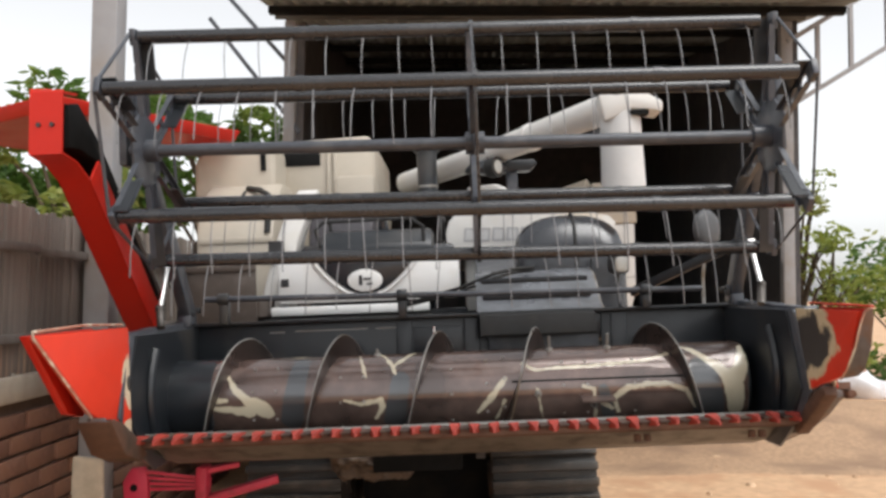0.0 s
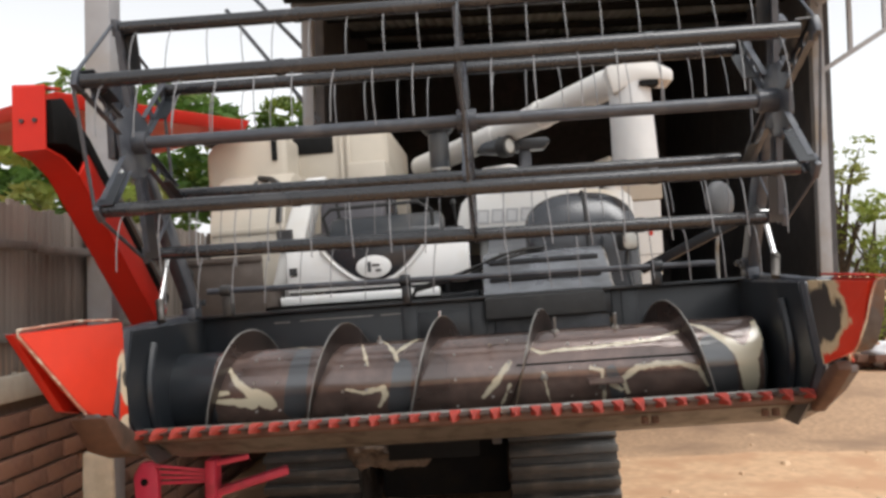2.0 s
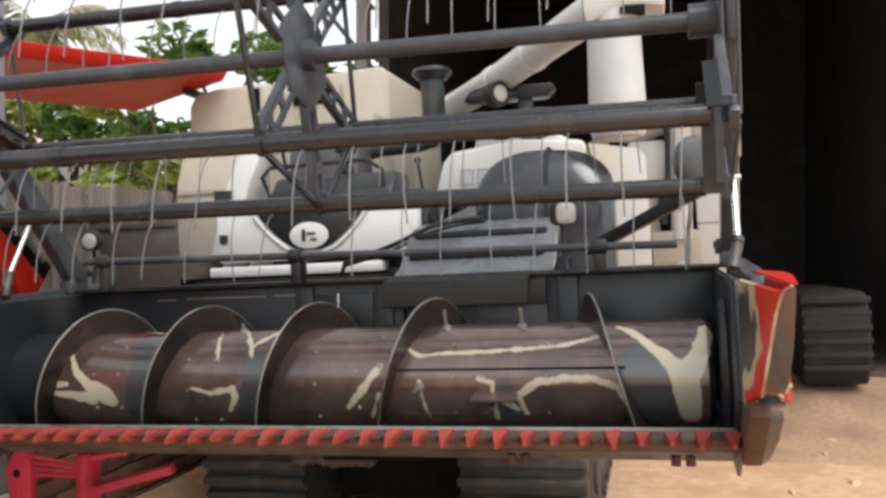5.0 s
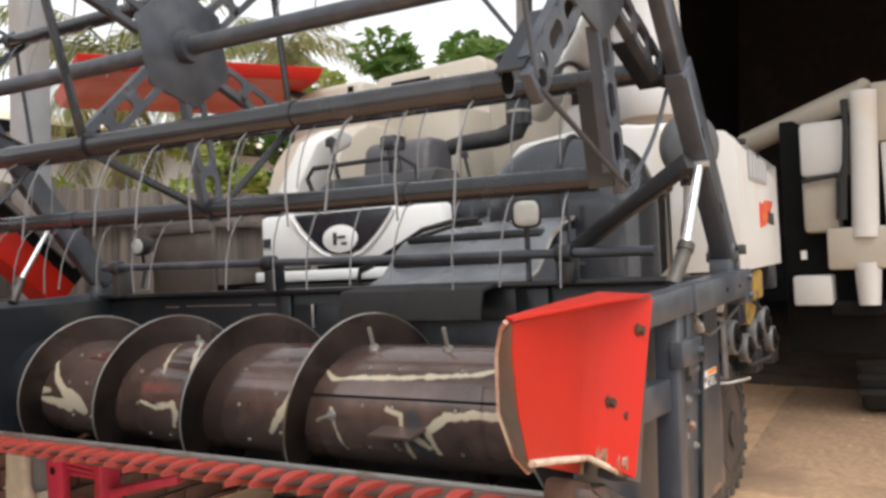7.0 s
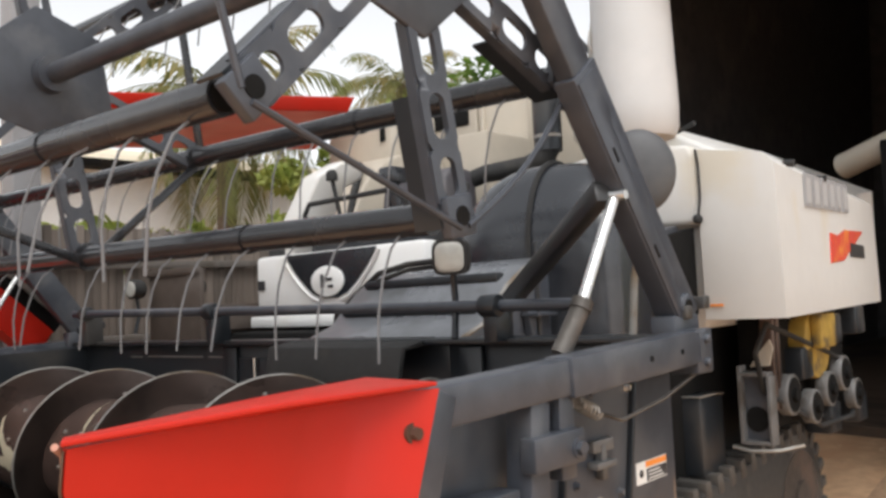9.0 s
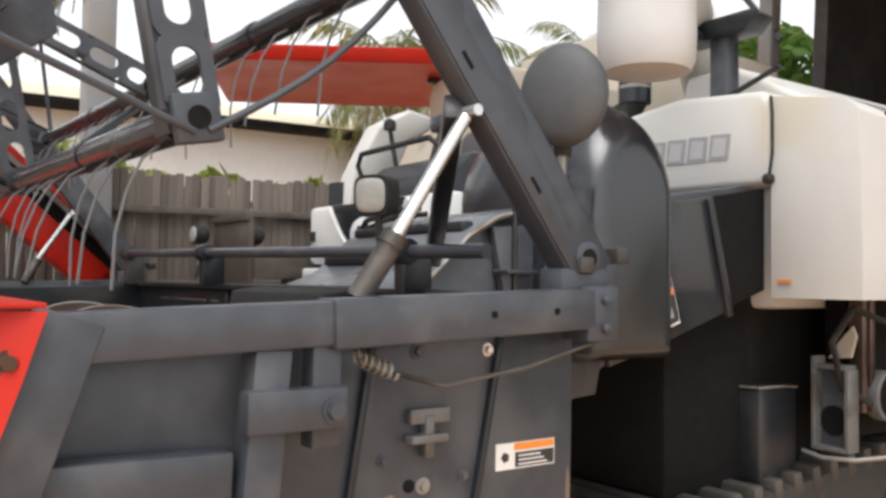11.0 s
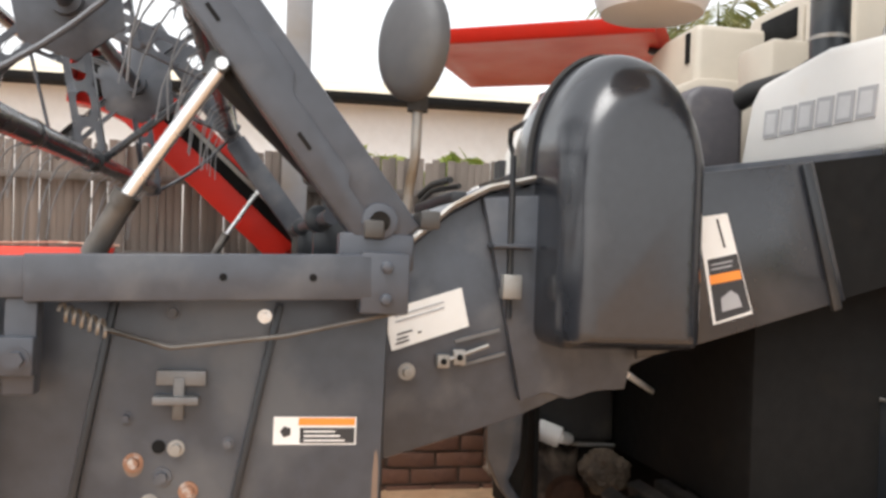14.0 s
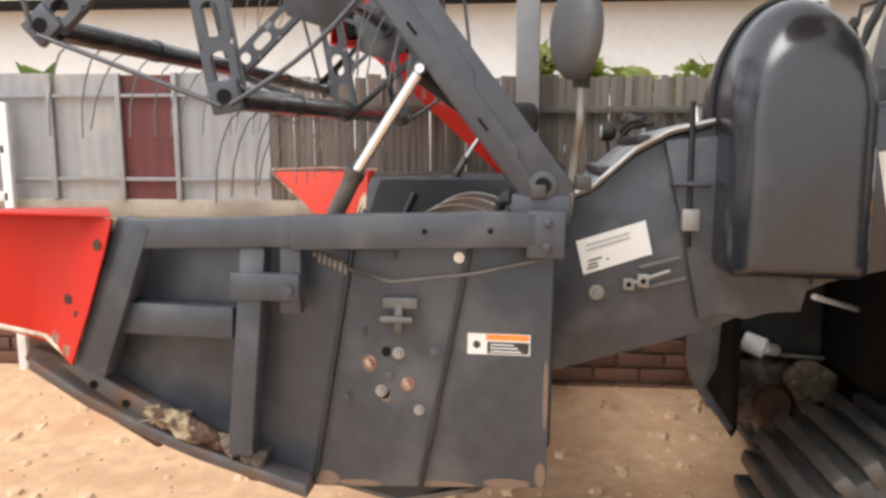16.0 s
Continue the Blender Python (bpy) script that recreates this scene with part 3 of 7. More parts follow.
# outer face: front edge, fold and rear edge, from the top down
edges = ([(1.096, -0.392, 1.075), (1.094, -0.394, 1.045), (1.09, -0.378, 0.975), (1.084, -0.348, 0.916)],
         [(1.078, -0.108, 1.08), (1.077, -0.125, 1.02), (1.076, -0.145, 0.95), (1.075, -0.165, 0.884)],
         [(1.128, -0.02, 1.081), (1.124, -0.038, 1.02), (1.121, -0.066, 0.935), (1.118, -0.1, 0.842)])
rows = []
for lead, fold, tail in zip(*edges):
    row = [tuple(p + (q - p) * k / 6 for p, q in zip(lead, fold)) for k in range(6)]
    row += [tuple((p + q * 6) / 7 for p, q in zip(lead, fold)), tuple((p + q * 6) / 7 for p, q in zip(tail, fold))]
    row += [tuple(q + (p - q) * k / 4 for p, q in zip(tail, fold)) for k in range(1, 5)]
    rows.append(row)
bm = bm_new()
shell(bm, rows, 0.006)
div = part("crop_divider", bm, RED, combine, "glossy red pointed crop divider with worn inner face", 0, 25)
bm = bm_new()
lid = [(1.099, -0.398, 1.077), (1.117, -0.2, 1.083), (1.126, -0.02, 1.083), (1.062, -0.06, 1.09), (1.07, -0.2, 1.086), (1.086, -0.39, 1.078)]
low, high = [bm.verts.new(p) for p in lid], [bm.verts.new((p[0], p[1], p[2] + 0.005)) for p in lid]
bm.faces.new(high)
bm.faces.new(low[::-1])
for i in range(6):
    bm.faces.new((low[i], low[(i + 1) % 6], high[(i + 1) % 6], high[i]))
part("top_flange", bm, RED, div, "red flange folded over the top", 0.0015)
bm = bm_new()
lip = [((1.096, -0.394, 1.074), (1.08, -0.384, 1.07)), ((1.094, -0.396, 1.045), (1.07, -0.38, 1.04)), ((1.09, -0.38, 0.975), (1.058, -0.36, 0.97)), ((1.084, -0.35, 0.916), (1.052, -0.318, 0.912)), ((1.08, -0.32, 0.895), (1.05, -0.28, 0.885))]
shell(bm, lip, 0.004)
part("front_lip", bm, SKID, div, "scraped dark steel front lip")
bm = bm_new()
v = [(1.066, -0.37, 1.068), (1.035, -0.03, 1.076), (1.03, -0.1, 0.84), (1.06, -0.3, 0.9)]
w = [(p[0] + 0.012, p[1], p[2]) for p in v]
vs = [bm.verts.new(p) for p in v + w]
for f in ((0, 1, 2, 3), (7, 6, 5, 4), (0, 4, 5, 1), (1, 5, 6, 2), (2, 6, 7, 3), (3, 7, 4, 0)):
    bm.faces.new([vs[i] for i in f])
part("inner_face", bm, WORN_RED, div, "red inner face worn to cream paint and bare steel")
bm = bm_new()
sweep(bm, [(1.09, -0.398, 1.077), (1.078, -0.386, 1.068), (1.068, -0.381, 1.04), (1.056, -0.361, 0.97), (1.05, -0.318, 0.912), (1.048, -0.28, 0.884)], 0.003, 8)
part("edge_bead", bm, CHIPPED, div, "pale chipped edge bead")
bm = bm_new()
sweep(bm, [(1.086, -0.345, 0.912), (1.08, -0.26, 0.897), (1.079, -0.165, 0.88), (1.1, -0.115, 0.852)], 0.0045, 8)
part("lower_edge", bm, BARE_CREAM, div, "lower edge worn to cream primer", 0, 60)
for y, z, x, r in ((-0.047, 1.038, 1.112, 0.008), (-0.112, 0.945, 1.088, 0.008), (-0.092, 0.924, 1.098, 0.008), (-0.135, 0.878, 1.082, 0.012), (-0.105, 0.862, 1.1, 0.013)):
    bm = bm_new()
    tube(bm, (x - 0.004, y, z), (x + 0.004, y, z), r * 1.4, seg=14)
    tube(bm, (x, y, z), (x + 0.011, y, z), r, r * 0.8, seg=8)
    part("divider_bolt", bm, RUST if r < 0.01 else RUSTY_BOLT, div)
bm = bm_new()
prism(bm, [(-0.2, 0.86), (-0.14, 0.842), (-0.05, 0.79), (0.04, 0.715), (0.02, 0.69), (-0.06, 0.735), (-0.14, 0.785), (-0.215, 0.835)], "x", 1.03, 1.07)
part("divider_shoe", bm, RUST, div, "muddy rust-brown divider shoe", 0.008)

bm = bm_new()
v = [(-1.084, -0.451, 1.09), (-1.0, -0.03, 1.1), (-0.985, -0.05, 0.775), (-1.01, -0.11, 0.79), (-1.05, -0.2, 0.86)]
w = [(p[0] - 0.02, p[1] + 0.006, p[2]) for p in v]
vs = [bm.verts.new(p) for p in v + w]
bm.faces.new(vs[:5])
bm.faces.new(vs[5:][::-1])
for i in range(5):
    j = (i + 1) % 5
    bm.faces.new((vs[i], vs[i + 5], vs[j + 5], vs[j]))
div2 = part("crop_divider", bm, CHIP_RED, combine, "red pointed crop divider with chipped rim", 0.005)
bm = bm_new()
sweep(bm, [(-1.05, -0.115, 0.782), (-1.05, -0.2, 0.855), (-1.085, -0.45, 1.085), (-1.085, -0.452, 1.1), (-1.06, -0.2, 1.112), (-1.03, 0.0, 1.108)], 0.004, 8)
part("edge_bead", bm, CHIPPED, div2, "pale chipped edge bead")
bm = bm_new()
prism(bm, [(-0.24, 0.84), (-0.16, 0.83), (-0.04, 0.765), (0.04, 0.70), (-0.02, 0.69), (-0.14, 0.73)], "x", -1.075, -0.97)
part("divider_shoe", bm, RUST, div2, "muddy rust-brown divider shoe", 0.008)
bm = bm_new()
prism(bm, [(-0.43, 1.09), (-0.03, 1.1), (-0.1, 0.84), (-0.2, 0.86)], "x", -1.135, -1.11)
part("outer_face", bm, RED, div2, "", 0.004)
# cutter bar
bm = bm_new()
box(bm, -1.0, 1.05, 0.0, 0.07, 0.738, 0.752)
DUSTY_BAR = mat("dusty_brown_bar", (0.13, 0.08, 0.062), 0.7, 0.1, 0.25, 35, (0.09, 0.042, 0.032), 0.4, 11, 0.2)
cutter = part("cutter_bar", bm, DUSTY_BAR, combine, "dusty rust-brown cutter bar", 0.003)
bm = bm_new()
box(bm, -0.995, 1.03, 0.071, 0.079, 0.736, 0.758)
part("rear_strip", bm, STEEL, cutter, "worn bright steel strip", 0.002)
bm = bm_new()
box(bm, -1.0, 1.05, 0.03, 0.05, 0.716, 0.7375)
part("bar_stiffener", bm, RUST, cutter, "", 0.003)
bm = bm_new()
box(bm, -0.98, 1.04, -0.012, -0.0005, 0.728, 0.748)
part("knife_strip", bm, DUSTY_BAR, cutter, "", 0.003)
bm = bm_new()
v = [bm.verts.new(Vector(p) * 0.9) for p in ((-0.019, 0.03, -0.012), (0.019, 0.03, -0.012), (0.019, 0.03, 0.012), (-0.019, 0.03, 0.012),
                               (-0.017, -0.012, -0.014), (0.017, -0.012, -0.014), (0.015, -0.012, 0.014), (-0.015, -0.012, 0.014),
                               (-0.004, -0.062, -0.008), (0.004, -0.062, -0.008), (0.003, -0.06, 0.001), (-0.003, -0.06, 0.001))]
for a in (0, 4):
    for k in range(4):
        j = (k + 1) % 4
        bm.faces.new((v[a + k], v[a + j], v[a + 4 + j], v[a + 4 + k]))
bm.faces.new(v[0:4])
bm.faces.new(v[8:12])
guard_mesh = finish(bm, "knife_guard", RED_DULL)
for k in range(34):
    x = -0.977 + k * 0.0604
    share("knife_guard", guard_mesh, cutter, pose(x, -0.01, 0.752, random.uniform(-6, 6), random.uniform(-5, 5), random.uniform(-5, 5)))
bm = bm_new()
v = [bm.verts.new(p) for p in ((-0.03, 0.035, 0), (0.03, 0.035, 0), (0.012, -0.05, 0), (-0.012, -0.05, 0), (-0.03, 0.035, 0.003), (0.03, 0.035, 0.003), (0.012, -0.05, 0.003), (-0.012, -0.05, 0.003))]
for f in ((3, 2, 1, 0), (4, 5, 6, 7), (0, 1, 5, 4), (1, 2, 6, 5), (2, 3, 7, 6), (3, 0, 4, 7)):
    bm.faces.new([v[i] for i in f])
blade_mesh = finish(bm, "knife_blade", BROWN_STEEL)
for k in range(33):
    share("knife_blade", blade_mesh, cutter, pose(-0.947 + k * 0.0604, 0.0, 0.7535))
for x in (0.55, 0.58, 0.9, 0.93):
    bm = bm_new()
    tube(bm, (x, 0.03, 0.708), (x, 0.03, 0.688), 0.012, seg=6)
    part("bar_bolt", bm, RUST, cutter)

# auger
AY, AZ = 0.42, 0.825
PITCH = 0.342
FLIGHT = mat("dark_flight_steel", (0.085, 0.062, 0.054), 0.3, 0.6, 0.2, 20, (0.035, 0.027, 0.024), 0.4, 5, 0.05)
bm = bm_new()
n = 48
rows = []
for x, r in ((-0.995, 0.138), (-0.85, 0.138), (-0.85, 0.14), (0.985, 0.14), (1.0, 0.12)):
    rows.append([bm.verts.new((x, AY + r * math.cos(k * math.tau / n), AZ + r * math.sin(k * math.tau / n))) for k in range(n)])
for a, b in zip(rows, rows[1:]):
    for k in range(n):
        j = (k + 1) % n
        bm.faces.new((a[k], a[j], b[j], b[k]))
auger = part("auger_drum", bm, AUGER, combine, "browned steel auger drum with worn cream paint patches")
bm = bm_new()
tube(bm, (-0.998, AY, AZ), (-0.845, AY, AZ), 0.1425, seg=48)
part("drum_sleeve", bm, GREY_DARK, auger, "dark blue-grey painted end sleeve")


def flight(x0, sign, lo, hi):
    """A screw blade; its top lies at x0 and it runs from lo to hi along the drum."""
    bm = bm_new()
    pitch, prev = PITCH, None
    steps = int((hi - lo) / pitch * 40)
    for i in range(steps + 1):
        x = lo + (hi - lo) * i / steps
        a = radians(90) + sign * (x - x0) / pitch * math.tau
        c, s = math.cos(a), math.sin(a)
        ring = [bm.verts.new((x + dx, AY + r * c, AZ + r * s)) for r, dx in ((0.136, -0.003), (0.212, -0.002), (0.212, 0.002), (0.136, 0.003))]
        if prev:
            for k in range(3):
                bm.faces.new((prev[k], prev[k + 1], ring[k + 1], ring[k]))
        prev = ring
    return bm


blade = part("screw_flight", flight(-0.06, -1, -0.9, 0.41), FLIGHT, auger, "dark brown steel screw flight with bright edge")
bm = bm_new()
pts = []
for i in range(160):
    x = -0.9 + 1.31 * i / 159
    a = radians(90) - (x + 0.06) / PITCH * math.tau
    pts.append((x, AY + 0.212 * math.cos(a), AZ + 0.212 * math.sin(a)))
sweep(bm, pts, 0.0028, 6)
part("flight_edge", bm, STEEL, blade, "bright worn edge")
blade = part("screw_flight", flight(0.70, 1, 0.55, 0.98), FLIGHT, auger, "dark brown steel screw flight with bright edge")
bm = bm_new()
pts = []
for i in range(60):
    x = 0.55 + 0.43 * i / 59
    a = radians(90) + (x - 0.70) / PITCH * math.tau
    pts.append((x, AY + 0.212 * math.cos(a), AZ + 0.212 * math.sin(a)))
sweep(bm, pts, 0.0028, 6)
part("flight_edge", bm, STEEL, blade, "bright worn edge")
for x, a, ln in ((0.325, 108, 0.05), (0.528, 108, 0.05), (0.272, 183, 0.05), (-0.1, 60, 0.05), (0.43, 20, 0.05), (-0.28, 100, 0.02), (0.46, 200, 0.03)):
    bm = bm_new()
    c, s = math.cos(radians(a)), math.sin(radians(a))
    tube(bm, (x, AY + 0.137 * c, AZ + 0.137 * s), (x, AY + (0.142 + ln) * c, AZ + (0.142 + ln) * s), 0.005, seg=8)
    tube(bm, (x, AY + 0.138 * c, AZ + 0.138 * s), (x, AY + 0.147 * c, AZ + 0.147 * s), 0.014, 0.011, seg=10)
    part("auger_finger", bm, STEEL, auger, "retractable steel finger")
for x, a in [(x, a) for x in (-0.7, -0.62, -0.4, -0.32, -0.02, 0.1, 0.16, 0.36, 0.44, 0.6) for a in (125, 160, 200)]:
    bm = bm_new()
    a += (x * 313) % 25
    c, s = math.cos(radians(a)), math.sin(radians(a))
    tube(bm, (x, AY + 0.138 * c, AZ + 0.138 * s), (x, AY + 0.1435 * c, AZ + 0.1435 * s), 0.006, 0.004, seg=8)
    part("drum_screw", bm, STEEL, auger)
for a in (190, 10):
    bm = bm_new()
    c, s = math.cos(radians(a)), math.sin(radians(a))
    p, q = Vector((0.47, AY + 0.137 * c, AZ + 0.137 * s)), Vector((0.47, AY + 0.2 * c, AZ + 0.2 * s))
    beam(bm, p, q, 0.006, 0.11, up=(1, 0, 0.0))
    part("feed_paddle", bm, BROWN_STEEL, auger, "bent steel feed paddle")
bm = bm_new()
a0, a1 = radians(150), radians(215)
g = [[bm.verts.new((x, AY + 0.1425 * math.cos(a0 + (a1 - a0) * k / 8), AZ + 0.1425 * math.sin(a0 + (a1 - a0) * k / 8))) for k in range(9)] for x in (0.2, 0.66)]
for k in range(8):
    bm.faces.new((g[0][k], g[0][k + 1], g[1][k + 1], g[1][k]))
part("drum_hatch", bm, AUGER, auger, "bolted drum hatch")
bm = bm_new()
for v0, v1 in ((0.185, 0.79),):
    a = math.pi - 0.036 / 0.14
    c, s = math.cos(a), math.sin(a)
    beam(bm, (v0, AY + 0.1425 * c, AZ + 0.1425 * s), (v1, AY + 0.1425 * c, AZ + 0.1425 * s), 0.006, 0.0025, up=(0, c, s))
part("hatch_seam", bm, UNDER, auger, "dark seam along the drum hatch")

# reel
BAR = mat("black_gloss_paint", (0.018, 0.019, 0.022), 0.24, 0, 0.15, 40, (0.036, 0.036, 0.038), 0.25, 8, 0.03, coat=0.4)
RC = Vector((0.0657, 1.6251))
ANGLES = (161, 224.5, 281, 338, 41, 101)
RADII = (0.356, 0.338, 0.356, 0.345, 0.356, 0.356)
RV = [r * Vector((math.cos(radians(a)), math.sin(radians(a)))) for a, r in zip(ANGLES, RADII)]


def reel_at(x, v=Vector((0, 0))):
    """A place on the reel, whose far end stands a little higher and further forward."""
    u = (1.0176 - x) / 1.986
    return Vector((x, RC.x + v.x - 0.0237 * u, RC.y + v.y + 0.0345 * u))


bm = bm_new()
tube(bm, reel_at(-1.02), reel_at(1.06), 0.02)
for x in (-0.95, 0.09, 1.0):
    tube(bm, reel_at(x - 0.03), reel_at(x + 0.03), 0.036)
reel = part("reel", bm, GREY, combine, "dark grey six-bar pickup reel with wire tines")
bm = bm_new()
sweep(bm, [(0, 0, 0), (0.001, -0.028, -0.022), (0, -0.047, -0.06), (0, -0.06, -0.105), (0, -0.066, -0.165)], 0.0018, 5)
tine_mesh = finish(bm, "tine", TINE)
for i, v in enumerate(RV):
    bm = bm_new()
    tube(bm, reel_at(-0.955, v), reel_at(0.992, v), 0.0212, seg=18)
    for x in (-0.4, 0.6):
        tube(bm, reel_at(x - 0.012, v), reel_at(x + 0.012, v), 0.0235, seg=16)
    bar = part("reel_bar", bm, BAR, combine, "dark grey tubular reel bar")
    for k in range(18):
        x = -0.9 + k * 0.1085
        if abs(x - 0.09) > 0.03 and x < 0.98:
            q = reel_at(x + random.uniform(-0.006, 0.006), v)
            share("tine", tine_mesh, bar, pose(q.x, q.y, q.z - 0.012, random.uniform(-7, 9), random.uniform(-4, 4), random.uniform(-6, 6)))
    for x in (-0.955, 0.992):
        bm = bm_new()
        tube(bm, reel_at(x - 0.0015, v), reel_at(x + 0.0015, v), 0.016, seg=16)
        part("open_bore", bm, UNDER, bar)
    bm = bm_new()
    tube(bm, reel_at(0.083, v), reel_at(0.097, v), 0.0275, seg=18)
    part("clamp_ring", bm, BAR, bar)


def spider(x, label, out):
    """A pressed-steel star at x; out: the side (-1, 1) of the reel that it closes, 0 for the middle one."""
    c3 = reel_at(x)
    c = Vector((c3.y, c3.z))
    bm = bm_new()
    prism(bm, [(c.x + 0.135 * math.cos(radians(a)), c.y + 0.135 * math.sin(radians(a))) for a in ANGLES], "x", x - 0.004, x + 0.004)
    hub = part("reel_spider", bm, GREY, combine, label, 0.003)
    for v, r in zip(RV, RADII):
        d = v.normalized()
        q = Vector((-d.y, d.x))
        bm = bm_new()
        slotted(bm, x, 0.006, c, d, ((0.11, 0.19), (0.19, 0.27), (0.27, r - 0.012)), 0.058)
        bmesh.ops.remove_doubles(bm, verts=bm.verts, dist=0.0006)
        part("spider_arm", bm, GREY, hub, "slotted pressed-steel arm")
        for sgn in (-1, 1):
            a, b = c + d * 0.11 + q * sgn * 0.029, c + d * (r - 0.012) + q * sgn * 0.029
            w = 0.016
            bm = bm_new()
            beam(bm, (x - (out or 1) * w / 2, a.x, a.y), (x - (out or 1) * w / 2, b.x, b.y), 0.003, w, up=(1, 0, 0))
            part("arm_flange", bm, GREY, hub)
        if out:
            # the channel that holds the bar's end, and the outer plate with its bore
            a, b = c + d * 0.2 - q * 0.027, c + d * (r + 0.012) - q * 0.027
            bm = bm_new()
            beam(bm, (x - out * 0.022, a.x, a.y), (x - out * 0.022, b.x, b.y), 0.004, 0.044, up=(1, 0, 0))
            part("bar_channel", bm, GREY_DARK, hub, "dark bent channel plate")
            a, b = c + d * (r - 0.026), c + d * (r + 0.026)
            bm = bm_new()
            beam(bm, (x + out * 0.004, a.x, a.y), (x + out * 0.004, b.x, b.y), 0.05, 0.018, up=(1, 0, 0))
            plate = part("end_plate", bm, GREY, hub, "", 0.003)
            p = c + v
            bm = bm_new()
            tube(bm, (x + out * 0.01, p.x, p.y), (x + out * 0.0145, p.x, p.y), 0.0125, seg=16)
            part("open_bore", bm, UNDER, plate)


spider(0.09, "grey pressed-steel reel spider", 0)
spider(-0.965, "grey pressed-steel reel spider", -1)
spider(1.03, "grey pressed-steel reel spider", 1)
for x, r in ((-0.978, 0.006), (1.043, 0.0042)):
    for i in range(6):
        a, b = RV[i], RV[(i + 1) % 6]
        out = ((a + b) / 2).normalized()
        sag = 0.02 if i == 2 else 0.0
        pts = [reel_at(x, a.lerp(b, k / 8) + out * (0.016 + sag * math.sin(k / 8 * math.pi))) for k in range(9)]
        bm = bm_new()
        sweep(bm, pts, r, 8)
        part("rim_rod", bm, GREY, reel, "thin bent steel rim rod")
for i in range(6):
    a, b = RV[i], RV[(i + 1) % 6]
    bm = bm_new()
    beam(bm, reel_at(0.09, a * 1.04), reel_at(0.09, b * 1.04), 0.017, 0.009, up=(1, 0, 0))
    part("rim_strap", bm, BAR, reel, "dark flat strap between the bars", 0.002)

# reel arms, lift cylinders
for s, x in ((1, 1.065), (-1, -1.035)):
    xo = x + s * 0.019
    foot, top = Vector((x, 0.668, 1.117)), Vector((x, 0.075, 1.88))
    d = (top - foot).normalized()
    nrm2 = Vector((0, -d.z, d.y)) * -1
    bm = bm_new()
    beam(bm, foot, foot + d * 0.48, 0.038, 0.075)
    arm = part("reel_arm", bm, GREY, combine, "dark grey box-section reel lift arm", 0.004)
    bm = bm_new()
    beam(bm, foot + d * 0.44, top, 0.03, 0.06)
    part("upper_arm", bm, GREY, arm, "narrower sliding upper arm", 0.004)
    # folded outer plate whose edge steps along the arm
    fo = Vector((xo, foot.y, foot.z))
    steps = [(0.03, -0.034), (0.47, -0.034), (0.47, 0.018), (0.40, 0.018), (0.385, 0.006), (0.30, 0.006), (0.285, 0.02), (0.235, 0.02), (0.215, 0.004), (0.1, 0.004), (0.09, -0.006), (0.03, -0.006)]
    bm = bm_new()
    pts = [fo + d * u + nrm2 * w for u, w in steps]
    prism(bm, [(q.y, q.z) for q in pts], "x", xo - s * 0.001, xo + s * 0.0028)
    part("arm_side_plate", bm, GREY, arm, "overlapping outer plate with a stepped edge", 0.0008)
    for u in (0.15, 0.33):
        bm = bm_new()
        beam(bm, fo + d * u + nrm2 * -0.018 + Vector((s * 0.003, 0, 0)), fo + d * (u + 0.024) + nrm2 * -0.018 + Vector((s * 0.003, 0, 0)), 0.002, 0.005, up=nrm2)
        part("arm_slot", bm, UNDER, arm)
    bm = bm_new()
    tube(bm, (x - 0.03, 0.647, 1.144), (xo + s * 0.006, 0.647, 1.144), 0.022, seg=20)
    part("pivot_boss", bm, GREY, arm, "", 0.002)
    bm = bm_new()
    tube(bm, (x - 0.032, 0.647, 1.144), (xo + s * 0.0075, 0.647, 1.144), 0.0125, seg=16)
    part("pivot_bore", bm, UNDER, arm)
    bm = bm_new()
    tube(bm, (x, 0.457, 1.317), (xo + s * 0.008, 0.457, 1.317), 0.0075, seg=8)
    part("arm_bolt", bm, CHROME, arm)
    bm = bm_new()
    box(bm, x - 0.022, x + 0.022, 0.60, 0.69, 1.085, 1.13)
    part("arm_foot", bm, GREY, arm, "", 0.004)
    for k, (u, w) in enumerate(((0.0, 0.05), (0.03, -0.012))):
        bm = bm_new()
        q = foot + d * u + nrm2 * w
        box(bm, x - 0.035, x + 0.03, q.y - 0.012, q.y + 0.012, q.z - 0.01, q.z + 0.012)
        part("hinge_lug", bm, GREY_DARK, arm, "", 0.003)
    bx = reel_at(x - s * 0.01)
    bm = bm_new()
    box(bm, bx.x - 0.012, bx.x + 0.012, bx.y - 0.035, bx.y + 0.035, bx.z - 0.05, bx.z + 0.22)
    part("bearing_plate", bm, GREY, arm, "", 0.004)
    cyl = bm_new()
    tube(cyl, (x - s * 0.012, 0.318, 1.09), (x + s * 0.004, 0.353, 1.155), 0.014, seg=16)
    tube(cyl, (x + s * 0.003, 0.35, 1.15), (x + s * 0.005, 0.357, 1.163), 0.016, seg=16)
    cylo = part("lift_cylinder", cyl, PULLEY, combine, "grey hydraulic cylinder with bright rod")
    bm = bm_new()
    tube(bm, (x + s * 0.004, 0.355, 1.158), (x + s * 0.008, 0.452, 1.31), 0.0086, seg=14)
    part("piston_rod", bm, CHROME, cylo, "bright chromed piston rod")

